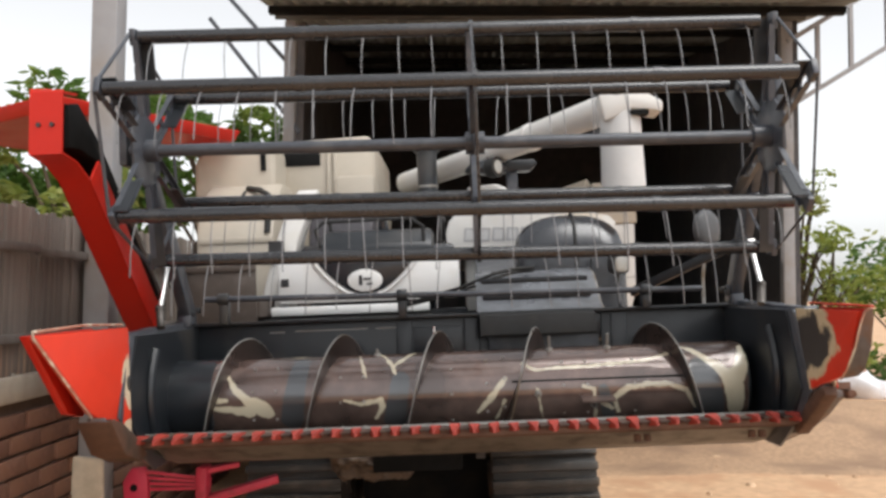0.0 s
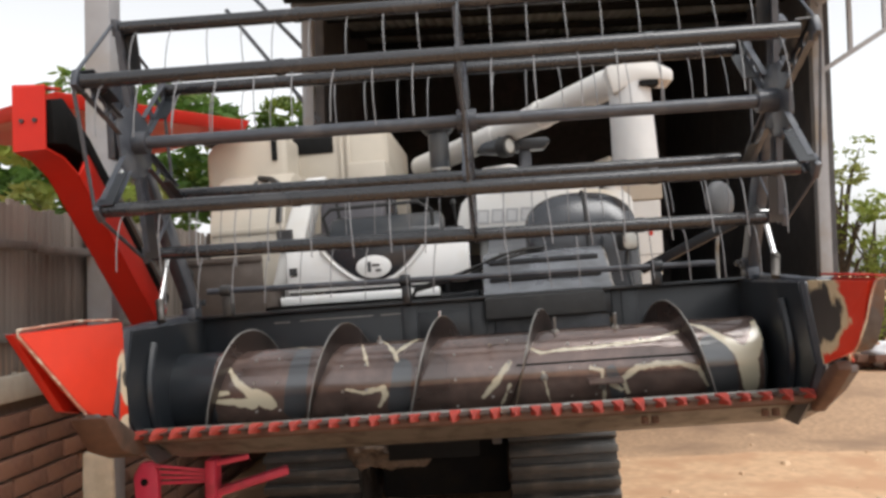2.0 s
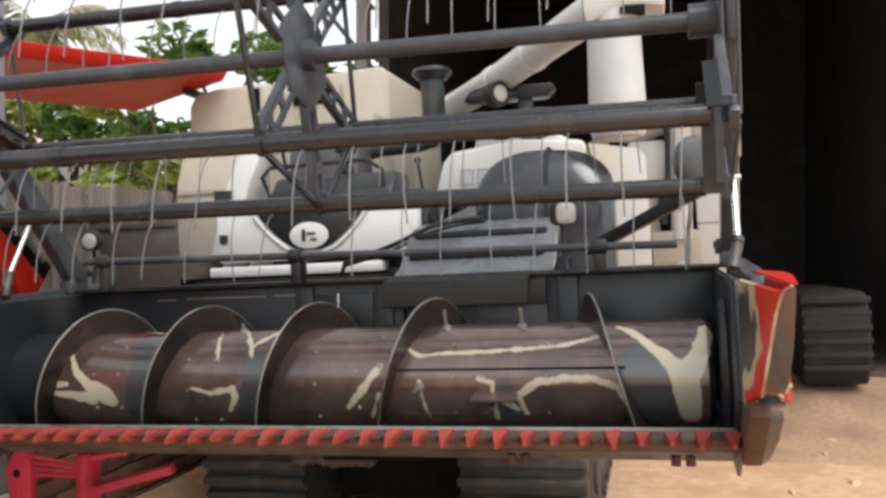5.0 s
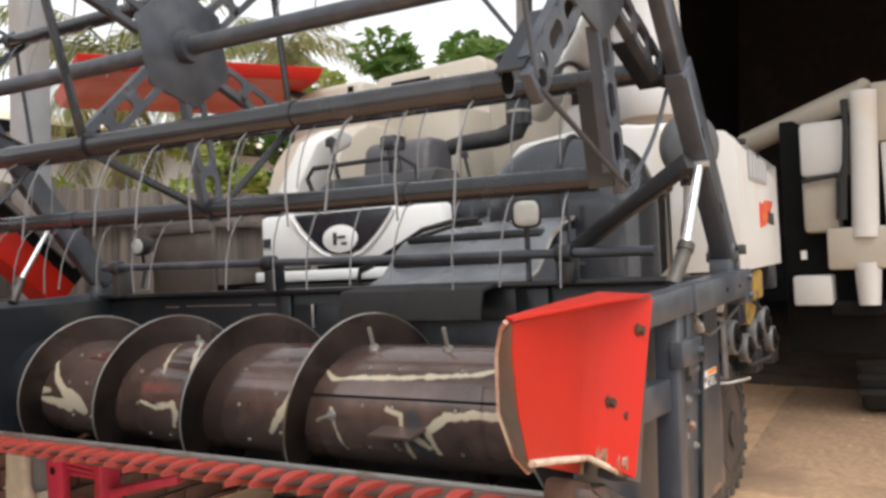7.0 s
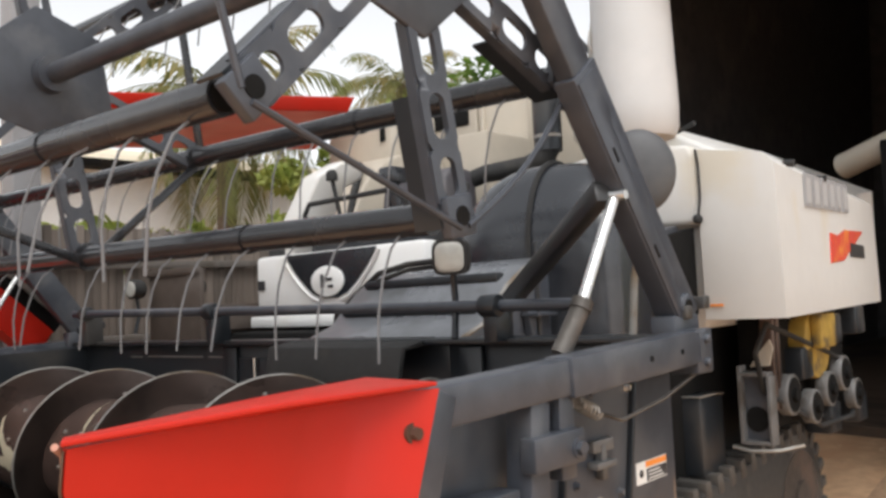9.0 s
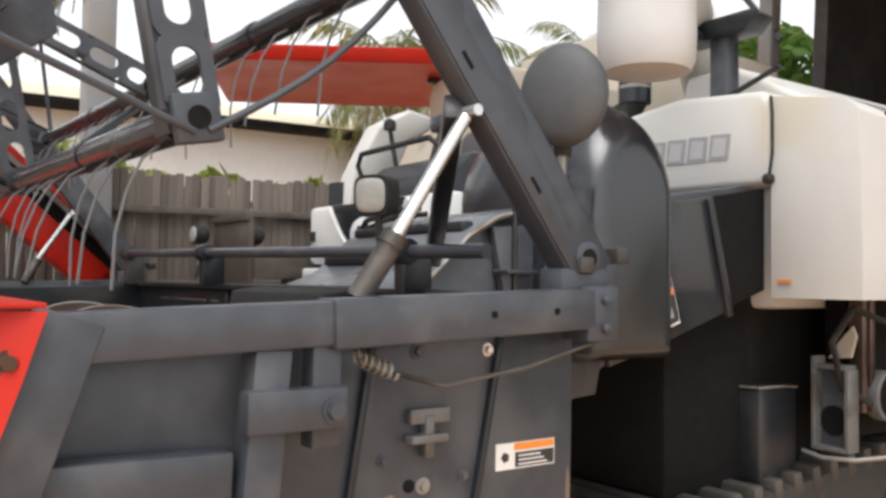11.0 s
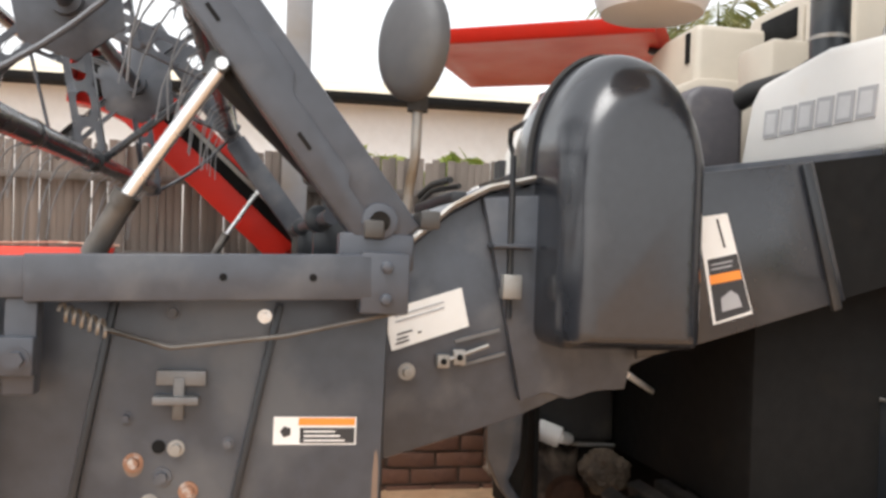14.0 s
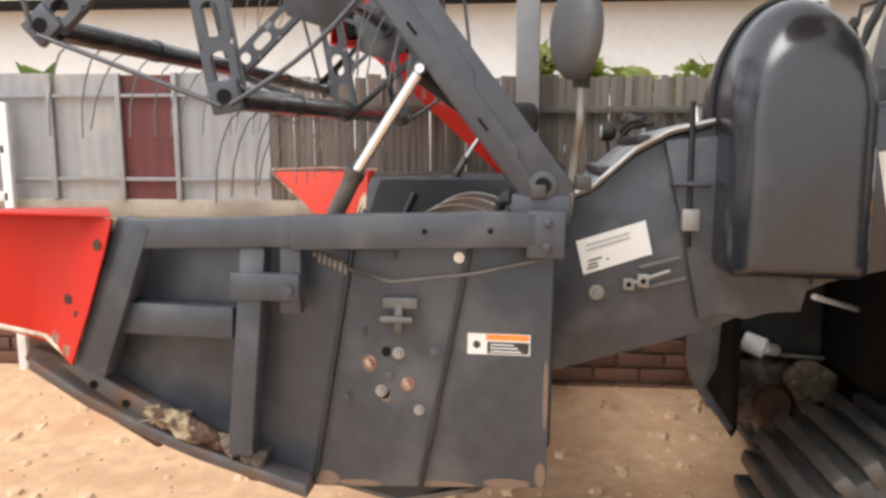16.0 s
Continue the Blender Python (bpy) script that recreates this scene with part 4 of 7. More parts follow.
# red drive cover on the far reel arm: an open channel with the chain inside
bm = bm_new()
low = [(-0.215, 1.612), (-0.12, 1.6), (-0.03, 1.56), (0.53, 1.06), (0.6, 1.07)]
high = [(0.67, 1.2), (0.1, 1.72), (-0.09, 1.84), (-0.205, 1.81)]
prism(bm, low + high, "x", -1.215, -1.207)
cov = part("reel_drive_cover", bm, RED, combine, "glossy red folded-steel reel drive cover", 0.002)
bm = bm_new()
edge = [(-0.205, 1.80), (-0.215, 1.612), (-0.12, 1.6), (-0.03, 1.56), (0.53, 1.06)]
prism(bm, edge + [(y + 0.006, z + 0.006) for y, z in edge[::-1]], "x", -1.214, -1.115)
part("cover_flange", bm, RED, cov, "", 0.0)
bm = bm_new()
prism(bm, [(-0.205, 1.80), (-0.11, 1.815), (-0.11, 1.808), (-0.2, 1.793)], "x", -1.214, -1.115)
part("cover_top", bm, RED, cov)
for x in (-1.185, -1.145):
    bm = bm_new()
    tube(bm, (x, -0.217, 1.70), (x, -0.206, 1.70), 0.007, seg=10)
    part("cover_hole", bm, INK, cov)
bm = bm_new()
prism(bm, [(-0.15, 1.64), (-0.16, 1.77), (-0.09, 1.79), (0.07, 1.69), (0.645, 1.18), (0.6, 1.13), (0.04, 1.63), (-0.08, 1.65)], "x", -1.19, -1.12)
part("drive_chain_case", bm, UNDER, cov, "dark inner chain case", 0.004)
bm = bm_new()
prism(bm, [(0.037, 1.635), (0.597, 1.135), (0.53, 1.06), (-0.03, 1.56)], "x", -1.122, -1.112)
part("inner_flange", bm, RED, cov, "", 0.003)
bm = bm_new()
beam(bm, (-1.115, 0.2, 1.56), (-1.115, 0.6, 1.2), 0.012, 0.016)
part("chain_guide", bm, STEEL, cov, "pale steel guide strip")

# cross shaft behind the trough
bm = bm_new()
tube(bm, (-0.95, 0.59, 1.187), (0.93, 0.6, 1.155), 0.0115, seg=14)
shaft = part("cross_shaft", bm, GREY, combine, "dark grey cross shaft on brackets")
for x in (-0.88, -0.2, 0.72):
    bm = bm_new()
    z = 1.187 - 0.017 * (x + 0.95)
    tube(bm, (x - 0.02, 0.592, z), (x + 0.02, 0.592, z), 0.022, seg=16)
    box(bm, x - 0.016, x + 0.016, 0.585, 0.64, 1.09, z)
    part("shaft_bracket", bm, GREY_DARK, shaft, "", 0.003)
bm = bm_new()
beam(bm, (0.68, 0.68, 1.15), (1.06, 0.445, 1.325), 0.026, 0.034)
part("lift_strut", bm, GREY_DARK, shaft, "", 0.003)

# feeder house
bm = bm_new()
prism(bm, [(0.672, 1.08), (0.755, 1.11), (0.841, 1.188), (0.913, 1.228), (1.0, 1.25), (1.75, 1.37), (1.75, 1.1), (1.33, 0.965), (0.98, 0.81), (0.672, 0.714)], "x", 0.1, 0.548)
feeder = part("feeder_house", bm, GREY, combine, "grey sheet-steel feeder housing with labels", 0.004)
bm = bm_new()
top = [(0.672, 1.083), (0.755, 1.113), (0.841, 1.192), (0.913, 1.232), (1.0, 1.254)]
prism(bm, top + [(y - 0.004, z + 0.012) for y, z in top[::-1]], "x", 0.085, 0.57)
# lighter copy of GREY: the sky's reflection on the lid is in its colour
LID = mat("sky_bright_grey_lid", (0.15, 0.158, 0.172), 0.3, 0.1, 0.12, 25, (0.1, 0.104, 0.11), 0.35, 9, 0.04)
part("feeder_lid", bm, LID, feeder, "grey lid plate with worn bright rim", 0.002)
for y, z in ((0.78, 1.155), (0.86, 1.222)):
    bm = bm_new()
    beam(bm, (0.11, y, z), (0.54, y, z), 0.03, 0.02)
    part("lid_ridge", bm, GREY_DARK, feeder, "", 0.004)
bm = bm_new()
sweep(bm, [(0.572, y - 0.002, z + 0.008) for y, z in top], 0.005, 6)
part("lid_rim", bm, STEEL, feeder, "worn bright rim")
bm = bm_new()
prism(bm, [(0.9, 1.22), (0.985, 0.845), (1.03, 0.862), (1.08, 0.85), (1.13, 0.866), (1.19, 0.87), (1.21, 0.96), (1.21, 1.25)], "x", 0.552, 0.572)
part("drive_plate", bm, GREY, feeder, "grey cut-out drive plate", 0.003)
bm = bm_new()
vs = [bm.verts.new((0.5525, y, z)) for y, z in ((0.725, 1.004), (0.869, 1.052), (0.886, 0.981), (0.743, 0.932))]
ws = [bm.verts.new((0.5497, v.co.y, v.co.z)) for v in vs]
bm.faces.new(vs)
bm.faces.new(ws[::-1])
for i in range(4):
    bm.faces.new((vs[i], ws[i], ws[(i + 1) % 4], vs[(i + 1) % 4]))
lab = part("paper_label", bm, STICKER, feeder, "plain white paper label with small print")
for k, (y, z, w) in enumerate(((0.752, 0.953, 0.02), (0.752, 0.962, 0.028), (0.75, 0.945, 0.024), (0.79, 0.967, 0.006), (0.746, 0.995, 0.09), (0.748, 0.985, 0.09))):
    bm = bm_new()
    beam(bm, (0.5532, y, z), (0.5532, y + w, z + w * 0.33), 0.003, 0.0012, up=(1, 0, 0))
    part("print_bar", bm, PALE_INK if k > 3 else INK, lab)
for y, z in ((0.772, 0.895),):
    bm = bm_new()
    tube(bm, (0.548, y, z), (0.555, y, z), 0.016, seg=16)
    tube(bm, (0.548, y, z), (0.566, y, z), 0.01, 0.007, seg=8)
    part("stud", bm, STEEL, feeder, "bright steel stud")
bm = bm_new()
tube(bm, (0.562, 0.85, 0.92), (0.562, 0.922, 0.947), 0.004, seg=8)
screw = part("tension_screw", bm, STEEL, feeder, "steel tension screw")
for y, z, h in ((0.838, 0.916, 0.012), (0.868, 0.924, 0.014)):
    bm = bm_new()
    box(bm, 0.55, 0.566, y - 0.012, y + 0.012, z - h, z + h)
    nut = part("square_nut", bm, STEEL, screw, "pale worn square nut", 0.003)
    bm = bm_new()
    tube(bm, (0.565, y, z), (0.5675, y, z), 0.006, seg=10)
    part("nut_bore", bm, UNDER, nut)
for y, z in ((0.86, 0.952), (0.872, 0.908)):
    bm = bm_new()
    beam(bm, (0.552, y, z), (0.552, y + 0.085, z + 0.024), 0.005, 0.006)
    part("guide_strip", bm, GREY_CLIP, screw)
bm = bm_new()
tube(bm, (0.575, 0.955, 1.0), (0.575, 0.952, 1.3), 0.006, seg=8)
spr = part("tension_rod", bm, GREY_DARK, feeder)
bm = bm_new()
box(bm, 0.56, 0.592, 0.938, 0.974, 1.035, 1.08)
part("square_nut", bm, STEEL, spr, "pale steel square nut", 0.003)
bm = bm_new()
box(bm, 0.55, 0.6, 0.915, 0.995, 1.128, 1.136)
part("rod_bracket", bm, GREY, spr, "", 0.002)

# hoses from the lid across the front panel
for k in range(2):
    bm = bm_new()
    sweep(bm, [(0.33, 0.885 + 0.02 * k, 1.272 - 0.012 * k), (0.25, 0.862, 1.268 - 0.014 * k), (0.16, 0.85, 1.25 - 0.018 * k), (0.02, 0.9, 1.2 - 0.016 * k), (-0.12, 0.98, 1.165 - 0.012 * k), (-0.21, 1.03, 1.145 - 0.01 * k), (-0.23, 1.04, 1.1)], 0.0075 - 0.0015 * k, 8)
    part("hose", bm, BLACK, feeder, "black rubber hose over the feeder lid")

# rounded drive cover: an arch pulled outward, with a deep round-over at its top and tighter ones at its sides
def cover_ring(side, crown, foot):
    """The arch, drawn in by side at its flanks, by crown at its top and by foot at its lower edge; with each place its share of the crown."""
    row = []
    for k in range(57):
        if k <= 12:
            y, z = -0.139, 0.953 + 0.332 * (k / 12) ** 2
        elif k < 44:
            a = math.pi - math.pi * (k - 12) / 32
            y, z = 0.139 * math.cos(a), 1.285 + 0.222 * math.sin(a)
        else:
            y, z = 0.139, 0.953 + 0.332 * ((56 - k) / 12) ** 2
        if z < 0.983:
            # rounded lower corners
            y *= 1 - 0.03 / 0.139 * (1 - math.sqrt(max(0.0, 1 - ((0.983 - z) / 0.03) ** 2)))
        high = max(0.0, (z - 1.285) / 0.222)
        z = 1.285 + (z - 1.285) * (1 - crown / 0.222) if high else max(z, 0.953 + foot)
        row.append((1.142 + y * (1 - side / 0.139), z, high))
    return row


rows = []
XF, XB = 0.737, 0.27
for k in range(9):
    t = 1 - math.cos(math.pi / 2 * (1 - k / 8))
    rows.append([Vector((0.47 - (0.47 - XB) * math.sin(math.pi / 2 * (1 - k / 8)), y, z)) for y, z, high in cover_ring(0.05 * t, 0.13 * t, 0.0)])
rows.append([Vector((0.52, y, z)) for y, z, high in cover_ring(0, 0, 0)])
for k in range(15):
    c, s1 = 1 - math.cos(math.pi / 2 * k / 14), 1 - math.sin(math.pi / 2 * k / 14)
    # the round-over starts further back at the top than at the sides
    rows.append([Vector((XF - (0.075 + 0.11 * high) * s1, y, z)) for y, z, high in cover_ring(0.004 + 0.056 * c, 0.004 + 0.135 * c, 0.002 + 0.03 * c)])
bm = bm_new()
rings = [[bm.verts.new(q) for q in row] for row in rows]
for a, b in zip(rings, rings[1:]):
    for k in range(56):
        bm.faces.new((a[k], a[k + 1], b[k + 1], b[k]))
    bm.faces.new((a[56], a[0], b[0], b[56]))
bm.faces.new(rings[0])
bm.faces.new(rings[-1][::-1])
cover = part("drive_cover", bm, COVER, combine, "glossy dark grey rounded plastic drive cover", 0, 70)
bm = bm_new()
sweep(bm, [Vector((0.522, 1.142 + (q.y - 1.142) * 1.025, q.z + 0.003)) for q in rows[9]], 0.0075, 6)
part("cover_seam", bm, BLACK, cover, "dark rubber edge strip")
for q in ((0.525, 1.007, 1.16), (0.525, 1.007, 1.25)):
    bm = bm_new()
    box(bm, q[0] - 0.018, q[0] + 0.006, q[1] - 0.02, q[1] + 0.0, q[2] - 0.012, q[2] + 0.012)
    part("cover_clip", bm, BLACK, cover, "", 0.002)
# panel behind the cover
bm = bm_new()
prism(bm, [(1.2, 1.25), (1.3, 1.284), (1.555, 1.325), (1.636, 1.054), (1.33, 0.962), (1.2, 0.93)], "x", 0.585, 0.6)
pan = part("body_side_panel", bm, COVER, combine, "dark grey side panel with instruction label", 0.003)
bm = bm_new()
beam(bm, (0.602, 1.535, 1.318), (0.602, 1.615, 1.035), 0.02, 0.012, up=(1, 0, 0))
part("panel_ridge", bm, GREY_DARK, pan, "", 0.003)
# shade in the gap before the hood, painted as a black panel
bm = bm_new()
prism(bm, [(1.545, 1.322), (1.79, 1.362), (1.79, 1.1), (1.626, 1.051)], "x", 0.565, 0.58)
part("recess_panel", bm, UNDER, pan, "recessed panel, black for the shade in the gap")


def quad(bm, x, pts, t=0.002):
    vs = [bm.verts.new((x, *p)) for p in pts]
    ws = [bm.verts.new((x - t, *p)) for p in pts]
    bm.faces.new(vs)
    bm.faces.new(ws[::-1])
    for i in range(len(pts)):
        j = (i + 1) % len(pts)
        bm.faces.new((vs[i], ws[i], ws[j], vs[j]))


bm = bm_new()
quad(bm, 0.6025, ((1.31, 1.202), (1.372, 1.213), (1.433, 1.023), (1.352, 0.999)))
lab = part("instruction_label", bm, STICKER, pan, "white, black and orange instruction label")
bm = bm_new()
quad(bm, 0.6032, ((1.334, 1.122), (1.395, 1.137), (1.429, 1.028), (1.356, 1.004)), 0.0009)
part("black_field", bm, INK, lab)
bm = bm_new()
quad(bm, 0.604, ((1.338, 1.092), (1.402, 1.106), (1.407, 1.089), (1.342, 1.075)), 0.0008)
part("orange_band", bm, ORANGE, lab)
bm = bm_new()
quad(bm, 0.604, ((1.349, 1.2), (1.353, 1.201), (1.371, 1.148), (1.367, 1.147)), 0.001)
part("pictogram_bar", bm, INK, lab)
for k in range(2):
    bm = bm_new()
    quad(bm, 0.604, ((1.342, 1.114 - 0.009 * k), (1.385, 1.124 - 0.009 * k), (1.386, 1.121 - 0.009 * k), (1.343, 1.111 - 0.009 * k)), 0.0008)
    part("text_bar", bm, PALE_INK, lab)
bm = bm_new()
quad(bm, 0.604, ((1.365, 1.05), (1.385, 1.066), (1.4, 1.058), (1.41, 1.036), (1.368, 1.024)), 0.0008)
part("pictogram", bm, PALE_INK, lab)

# mirrors
MIRROR_BACK = mat("grey_mirror_back", (0.075, 0.077, 0.082), 0.55, 0, 0.1, 50, (0.1, 0.098, 0.095), 0.3, 10, 0.04)
for c, nrm, stem in (((0.985, 0.70, 1.385), (0.5, -0.86, 0.0), [(0.975, 0.705, 1.31), (0.972, 0.705, 1.24), (0.965, 0.7, 1.2), (0.96, 0.69, 1.09)]),):
    bm = bm_new()
    disc(bm, c, nrm, 0.076, 0.012, 32, 0.022)
    across = Vector((nrm[1], -nrm[0], 0)).normalized()
    for v in bm.verts:
        v.co -= across * (v.co - Vector(c)).dot(across) * 0.14
    mir = part("mirror", bm, MIRROR_BACK, combine, "round dark grey rear-view mirror on a thin stalk")
    bm = bm_new()
    box(bm, 0.965, 0.99, 0.712, 0.727, 1.335, 1.385)
    part("mirror_bracket", bm, BLACK, mir, "", 0.003)
    bm = bm_new()
    sweep(bm, stem, 0.007, 10)
    part("stalk", bm, STEEL, mir, "pale steel stalk")
    bm = bm_new()
    tube(bm, Vector(stem[0]) - Vector((0, 0, 0.012)), Vector(stem[0]) + Vector((0, 0, 0.03)), 0.014, seg=12)
    part("socket", bm, BLACK, mir)

# work lamps
for c, nrm, up in (((0.63, 0.585, 1.257), (0.45, -0.9, -0.05), 1.15), ((-1.011, 1.05, 1.268), (0.05, -1, 0), 1.0), ((-1.16, 0.9, 1.27), (0.05, -1, 0), 1.0)):
    c, nrm = Vector(c), Vector(nrm).normalized()
    bm = bm_new()
    disc(bm, c, -nrm, 0.035, 0.03, 32, 0.025, square=up > 1)
    disc(bm, c, nrm, 0.0355, 0.004, 32, square=up > 1)
    lamp = part("work_lamp", bm, BLACK, combine, "round black work lamp with clear lens")
    bm = bm_new()
    disc(bm, c + nrm * 0.003, nrm, 0.029, 0.004, 32, 0.004, square=up > 1)
    part("lens", bm, GLASS_LENS, lamp, "clear ribbed lens")
    bm = bm_new()
    sweep(bm, [c - nrm * 0.02 - Vector((0, 0, 0.03)), c - nrm * 0.03 - Vector((0, 0, 0.09)), c - nrm * 0.01 - Vector((0, 0, 0.16))], 0.007, 8)
    part("lamp_stem", bm, GREY_DARK, lamp)

# ---- body of the machine ----
# front panel below the operator's platform
bm = bm_new()
box(bm, -0.80, 0.02, 1.18, 1.26, 1.165, 1.36)
front = part("front_panel", bm, CLEAN_WHITE, combine, "white front panel with dark shield and round emblem", 0.018)
bm = bm_new()
box(bm, -0.83, -0.12, 1.17, 1.26, 1.11, 1.15)
part("front_sill", bm, CLEAN_WHITE, front, "", 0.008)
bm = bm_new()
box(bm, -0.782, -0.748, 1.174, 1.181, 1.242, 1.276)
part("side_marker", bm, INK, front, "small dark square marker")
bm = bm_new()
wing = [(0.222, 1.355), (0.205, 1.33), (0.178, 1.298), (0.145, 1.265), (0.112, 1.238), (0.08, 1.216), (0.04, 1.203)]
sh = [(-0.4 - u, z) for u, z in wing] + [(-0.4 + u, z) for u, z in wing[::-1]]
prism(bm, sh, "y", 1.172, 1.181)
part("shield", bm, COVER, front, "dark grey curved shield", 0.002)
for side in (-1, 1):
    bm = bm_new()
    sweep(bm, [(-0.4 + side * (u + 0.012), 1.174, z - 0.008) for u, z in wing], 0.006, 8)
    part("shield_rim", bm, CLEAN_WHITE, front, "raised white rim")
bm = bm_new()
prism(bm, [(-0.403 + 0.078 * math.cos(k * math.tau / 28), 1.257 + 0.05 * math.sin(k * math.tau / 28)) for k in range(28)], "y", 1.164, 1.173)
emb = part("emblem", bm, CLEAN_WHITE, front, "white oval emblem with dark marks", 0.002)
for x0, x1, z0, z1 in ((-0.43, -0.415, 1.235, 1.28), (-0.41, -0.375, 1.258, 1.268), (-0.395, -0.37, 1.235, 1.245)):
    bm = bm_new()
    box(bm, x0, x1, 1.161, 1.165, z0, z1)
    part("emblem_mark", bm, INK, emb)

# platform, console, seat
bm = bm_new()
box(bm, -1.2, 0.05, 1.26, 2.05, 1.06, 1.12)
part("platform", bm, GREY_DARK, combine, "", 0.006)
bm = bm_new()
box(bm, -1.19, -0.84, 1.0, 1.3, 1.11, 1.2)
box(bm, -1.18, -0.85, 0.98, 1.0, 1.05, 1.33)
box(bm, -1.185, -0.845, 0.972, 0.982, 1.31, 1.335)
BROWN_PANEL = mat("dusty_brown_panel", (0.075, 0.058, 0.048), 0.6, 0.1, 0.15, 20, (0.12, 0.1, 0.088), 0.35, 6, 0.08)
part("step_panel", bm, BROWN_PANEL, combine, "dusty dark brown sheet panel and step", 0.003)
bm = bm_new()
prism(bm, [(1.28, 1.1), (1.28, 1.42), (1.36, 1.5), (1.52, 1.5), (1.56, 1.1)], "x", -0.62, -0.1)
con = part("front_console", bm, GREY_DARK, combine, "dark grey operator console", 0.02)
bm = bm_new()
tube(bm, (-0.34, 1.45, 1.46), (-0.34, 1.42, 1.62), 0.03, 0.022)
box(bm, -0.375, -0.305, 1.39, 1.47, 1.59, 1.645)
part("control_column", bm, COVER, con, "blue-grey control column", 0.01)
bm = bm_new()
sweep(bm, [(-0.62, 1.3, 1.42), (-0.64, 1.28, 1.5), (-0.6, 1.27, 1.535), (-0.2, 1.27, 1.54), (-0.14, 1.28, 1.5), (-0.14, 1.3, 1.42)], 0.009, 8)
part("grab_rail", bm, BLACK, con, "black tubular grab rail")
bm = bm_new()
tube(bm, (-0.58, 1.4, 1.48), (-0.6, 1.38, 1.64), 0.008)
disc(bm, (-0.6, 1.38, 1.63), (0, 0, 1), 0.022, 0.02, 14, 0.02)
part("lever", bm, BLACK, con, "black control lever")
bm = bm_new()
box(bm, -0.2, 0.0, 1.42, 1.6, 1.2, 1.43)
cb = part("side_console", bm, COVER, combine, "blue-grey lever console", 0.025)
for k in range(1):
    bm = bm_new()
    tube(bm, (-0.04 + 0.05 * k, 1.5 + 0.05 * k, 1.42), (-0.05 + 0.05 * k, 1.47 + 0.05 * k, 1.54), 0.006)
    disc(bm, (-0.05 + 0.05 * k, 1.47 + 0.05 * k, 1.535), (0, 0, 1), 0.014, 0.012, 12, 0.014)
    part("lever", bm, BLACK, cb)

bm = bm_new()
prism(bm, [(1.42, 1.32), (1.42, 1.42), (1.52, 1.45), (1.82, 1.43), (1.85, 1.32)], "x", -0.76, -0.3)
seat = part("seat", bm, SEAT, combine, "black vinyl operator seat", 0.03, 40, 3)
bm = bm_new()
prism(bm, [(1.755, 1.42), (1.79, 1.62), (1.8, 1.67), (1.84, 1.7), (1.96, 1.7), (2.0, 1.66), (2.0, 1.42)], "x", -0.76, -0.42)
part("backrest", bm, SEAT_SIDE, seat, "worn dark grey backrest", 0.03, 40, 3)
bm = bm_new()
box(bm, -0.7, -0.36, 1.48, 1.88, 1.1, 1.33)
part("seat_base", bm, GREY_DARK, seat, "", 0.01)

# white curved lever housing
bm = bm_new()
prism(bm, [(1.3, 1.12), (1.31, 1.48), (1.38, 1.66), (1.5, 1.725), (1.6, 1.71), (1.6, 1.66), (1.52, 1.62), (1.48, 1.48), (1.48, 1.12)], "x", -0.84, -0.735)
for v in bm.verts:
    v.co.x += 0.28 * (v.co.z - 1.42)
lev = part("curved_housing", bm, WHITE, combine, "white curved side housing with black decal", 0.015, 40, 3)
bm = bm_new()
box(bm, -0.86, -0.79, 1.285, 1.312, 1.37, 1.46)
part("decal", bm, INK, lev)

# grain tank and rear left body
bm = bm_new()
prism(bm, [(-1.2, 1.25), (-1.2, 2.02), (-1.12, 2.15), (-0.5, 2.17), (-0.46, 2.12), (-0.46, 1.25)], "y", 2.42, 3.45)
tank = part("grain_tank", bm, IVORY, combine, "beige grain tank with dark hatch", 0.02)
bm = bm_new()
box(bm, -1.03, -0.79, 2.412, 2.425, 2.0, 2.11)
part("hatch", bm, UNDER, tank, "dark open hatch", 0.004)
bm = bm_new()
box(bm, -0.66, -0.44, 2.1, 2.42, 1.25, 1.88)
part("tank_shoulder", bm, IVORY, tank, "", 0.02)
for x in (-0.74, -0.7):
    bm = bm_new()
    beam(bm, (x, 2.41, 1.4), (x, 2.41, 2.1), 0.02, 0.02, up=(0, 1, 0))
    part("tank_rib", bm, IVORY, tank, "", 0.003)
bm = bm_new()
prism(bm, [(1.79, 1.1), (1.805, 1.5), (1.82, 1.57), (1.863, 1.671), (1.93, 1.75), (2.02, 1.81), (2.11, 1.85), (2.18, 1.855), (2.42, 1.85), (2.42, 1.1)], "x", -1.36, -0.95)
eng = part("engine_housing", bm, IVORY, combine, "beige engine housing with black hose", 0.02)
bm = bm_new()
prism(bm, [(-1.46, 1.55), (-1.46, 1.99), (-1.42, 2.05), (-1.3, 2.075), (-1.0, 2.08), (-1.0, 1.55)], "y", 2.12, 2.8)
part("upper_housing", bm, IVORY, eng, "beige upper housing with rounded shoulder", 0.03, 40, 3)
bm = bm_new()
box(bm, -1.08, -1.05, 2.112, 2.121, 1.93, 2.05)
part("housing_slot", bm, UNDER, eng)
bm = bm_new()
sweep(bm, [(-1.13, 2.02, 1.82), (-1.05, 1.95, 1.8), (-0.99, 1.89, 1.76), (-0.98, 1.84, 1.66), (-0.985, 1.815, 1.55)], 0.016, 10)
part("hose", bm, BLACK, eng, "black rubber hose")
bm = bm_new()
sweep(bm, [(-1.13, 1.95, 1.79), (-1.12, 1.86, 1.76), (-1.12, 1.85, 1.7)], 0.009, 8)
part("handle", bm, BLACK, eng, "black handle")
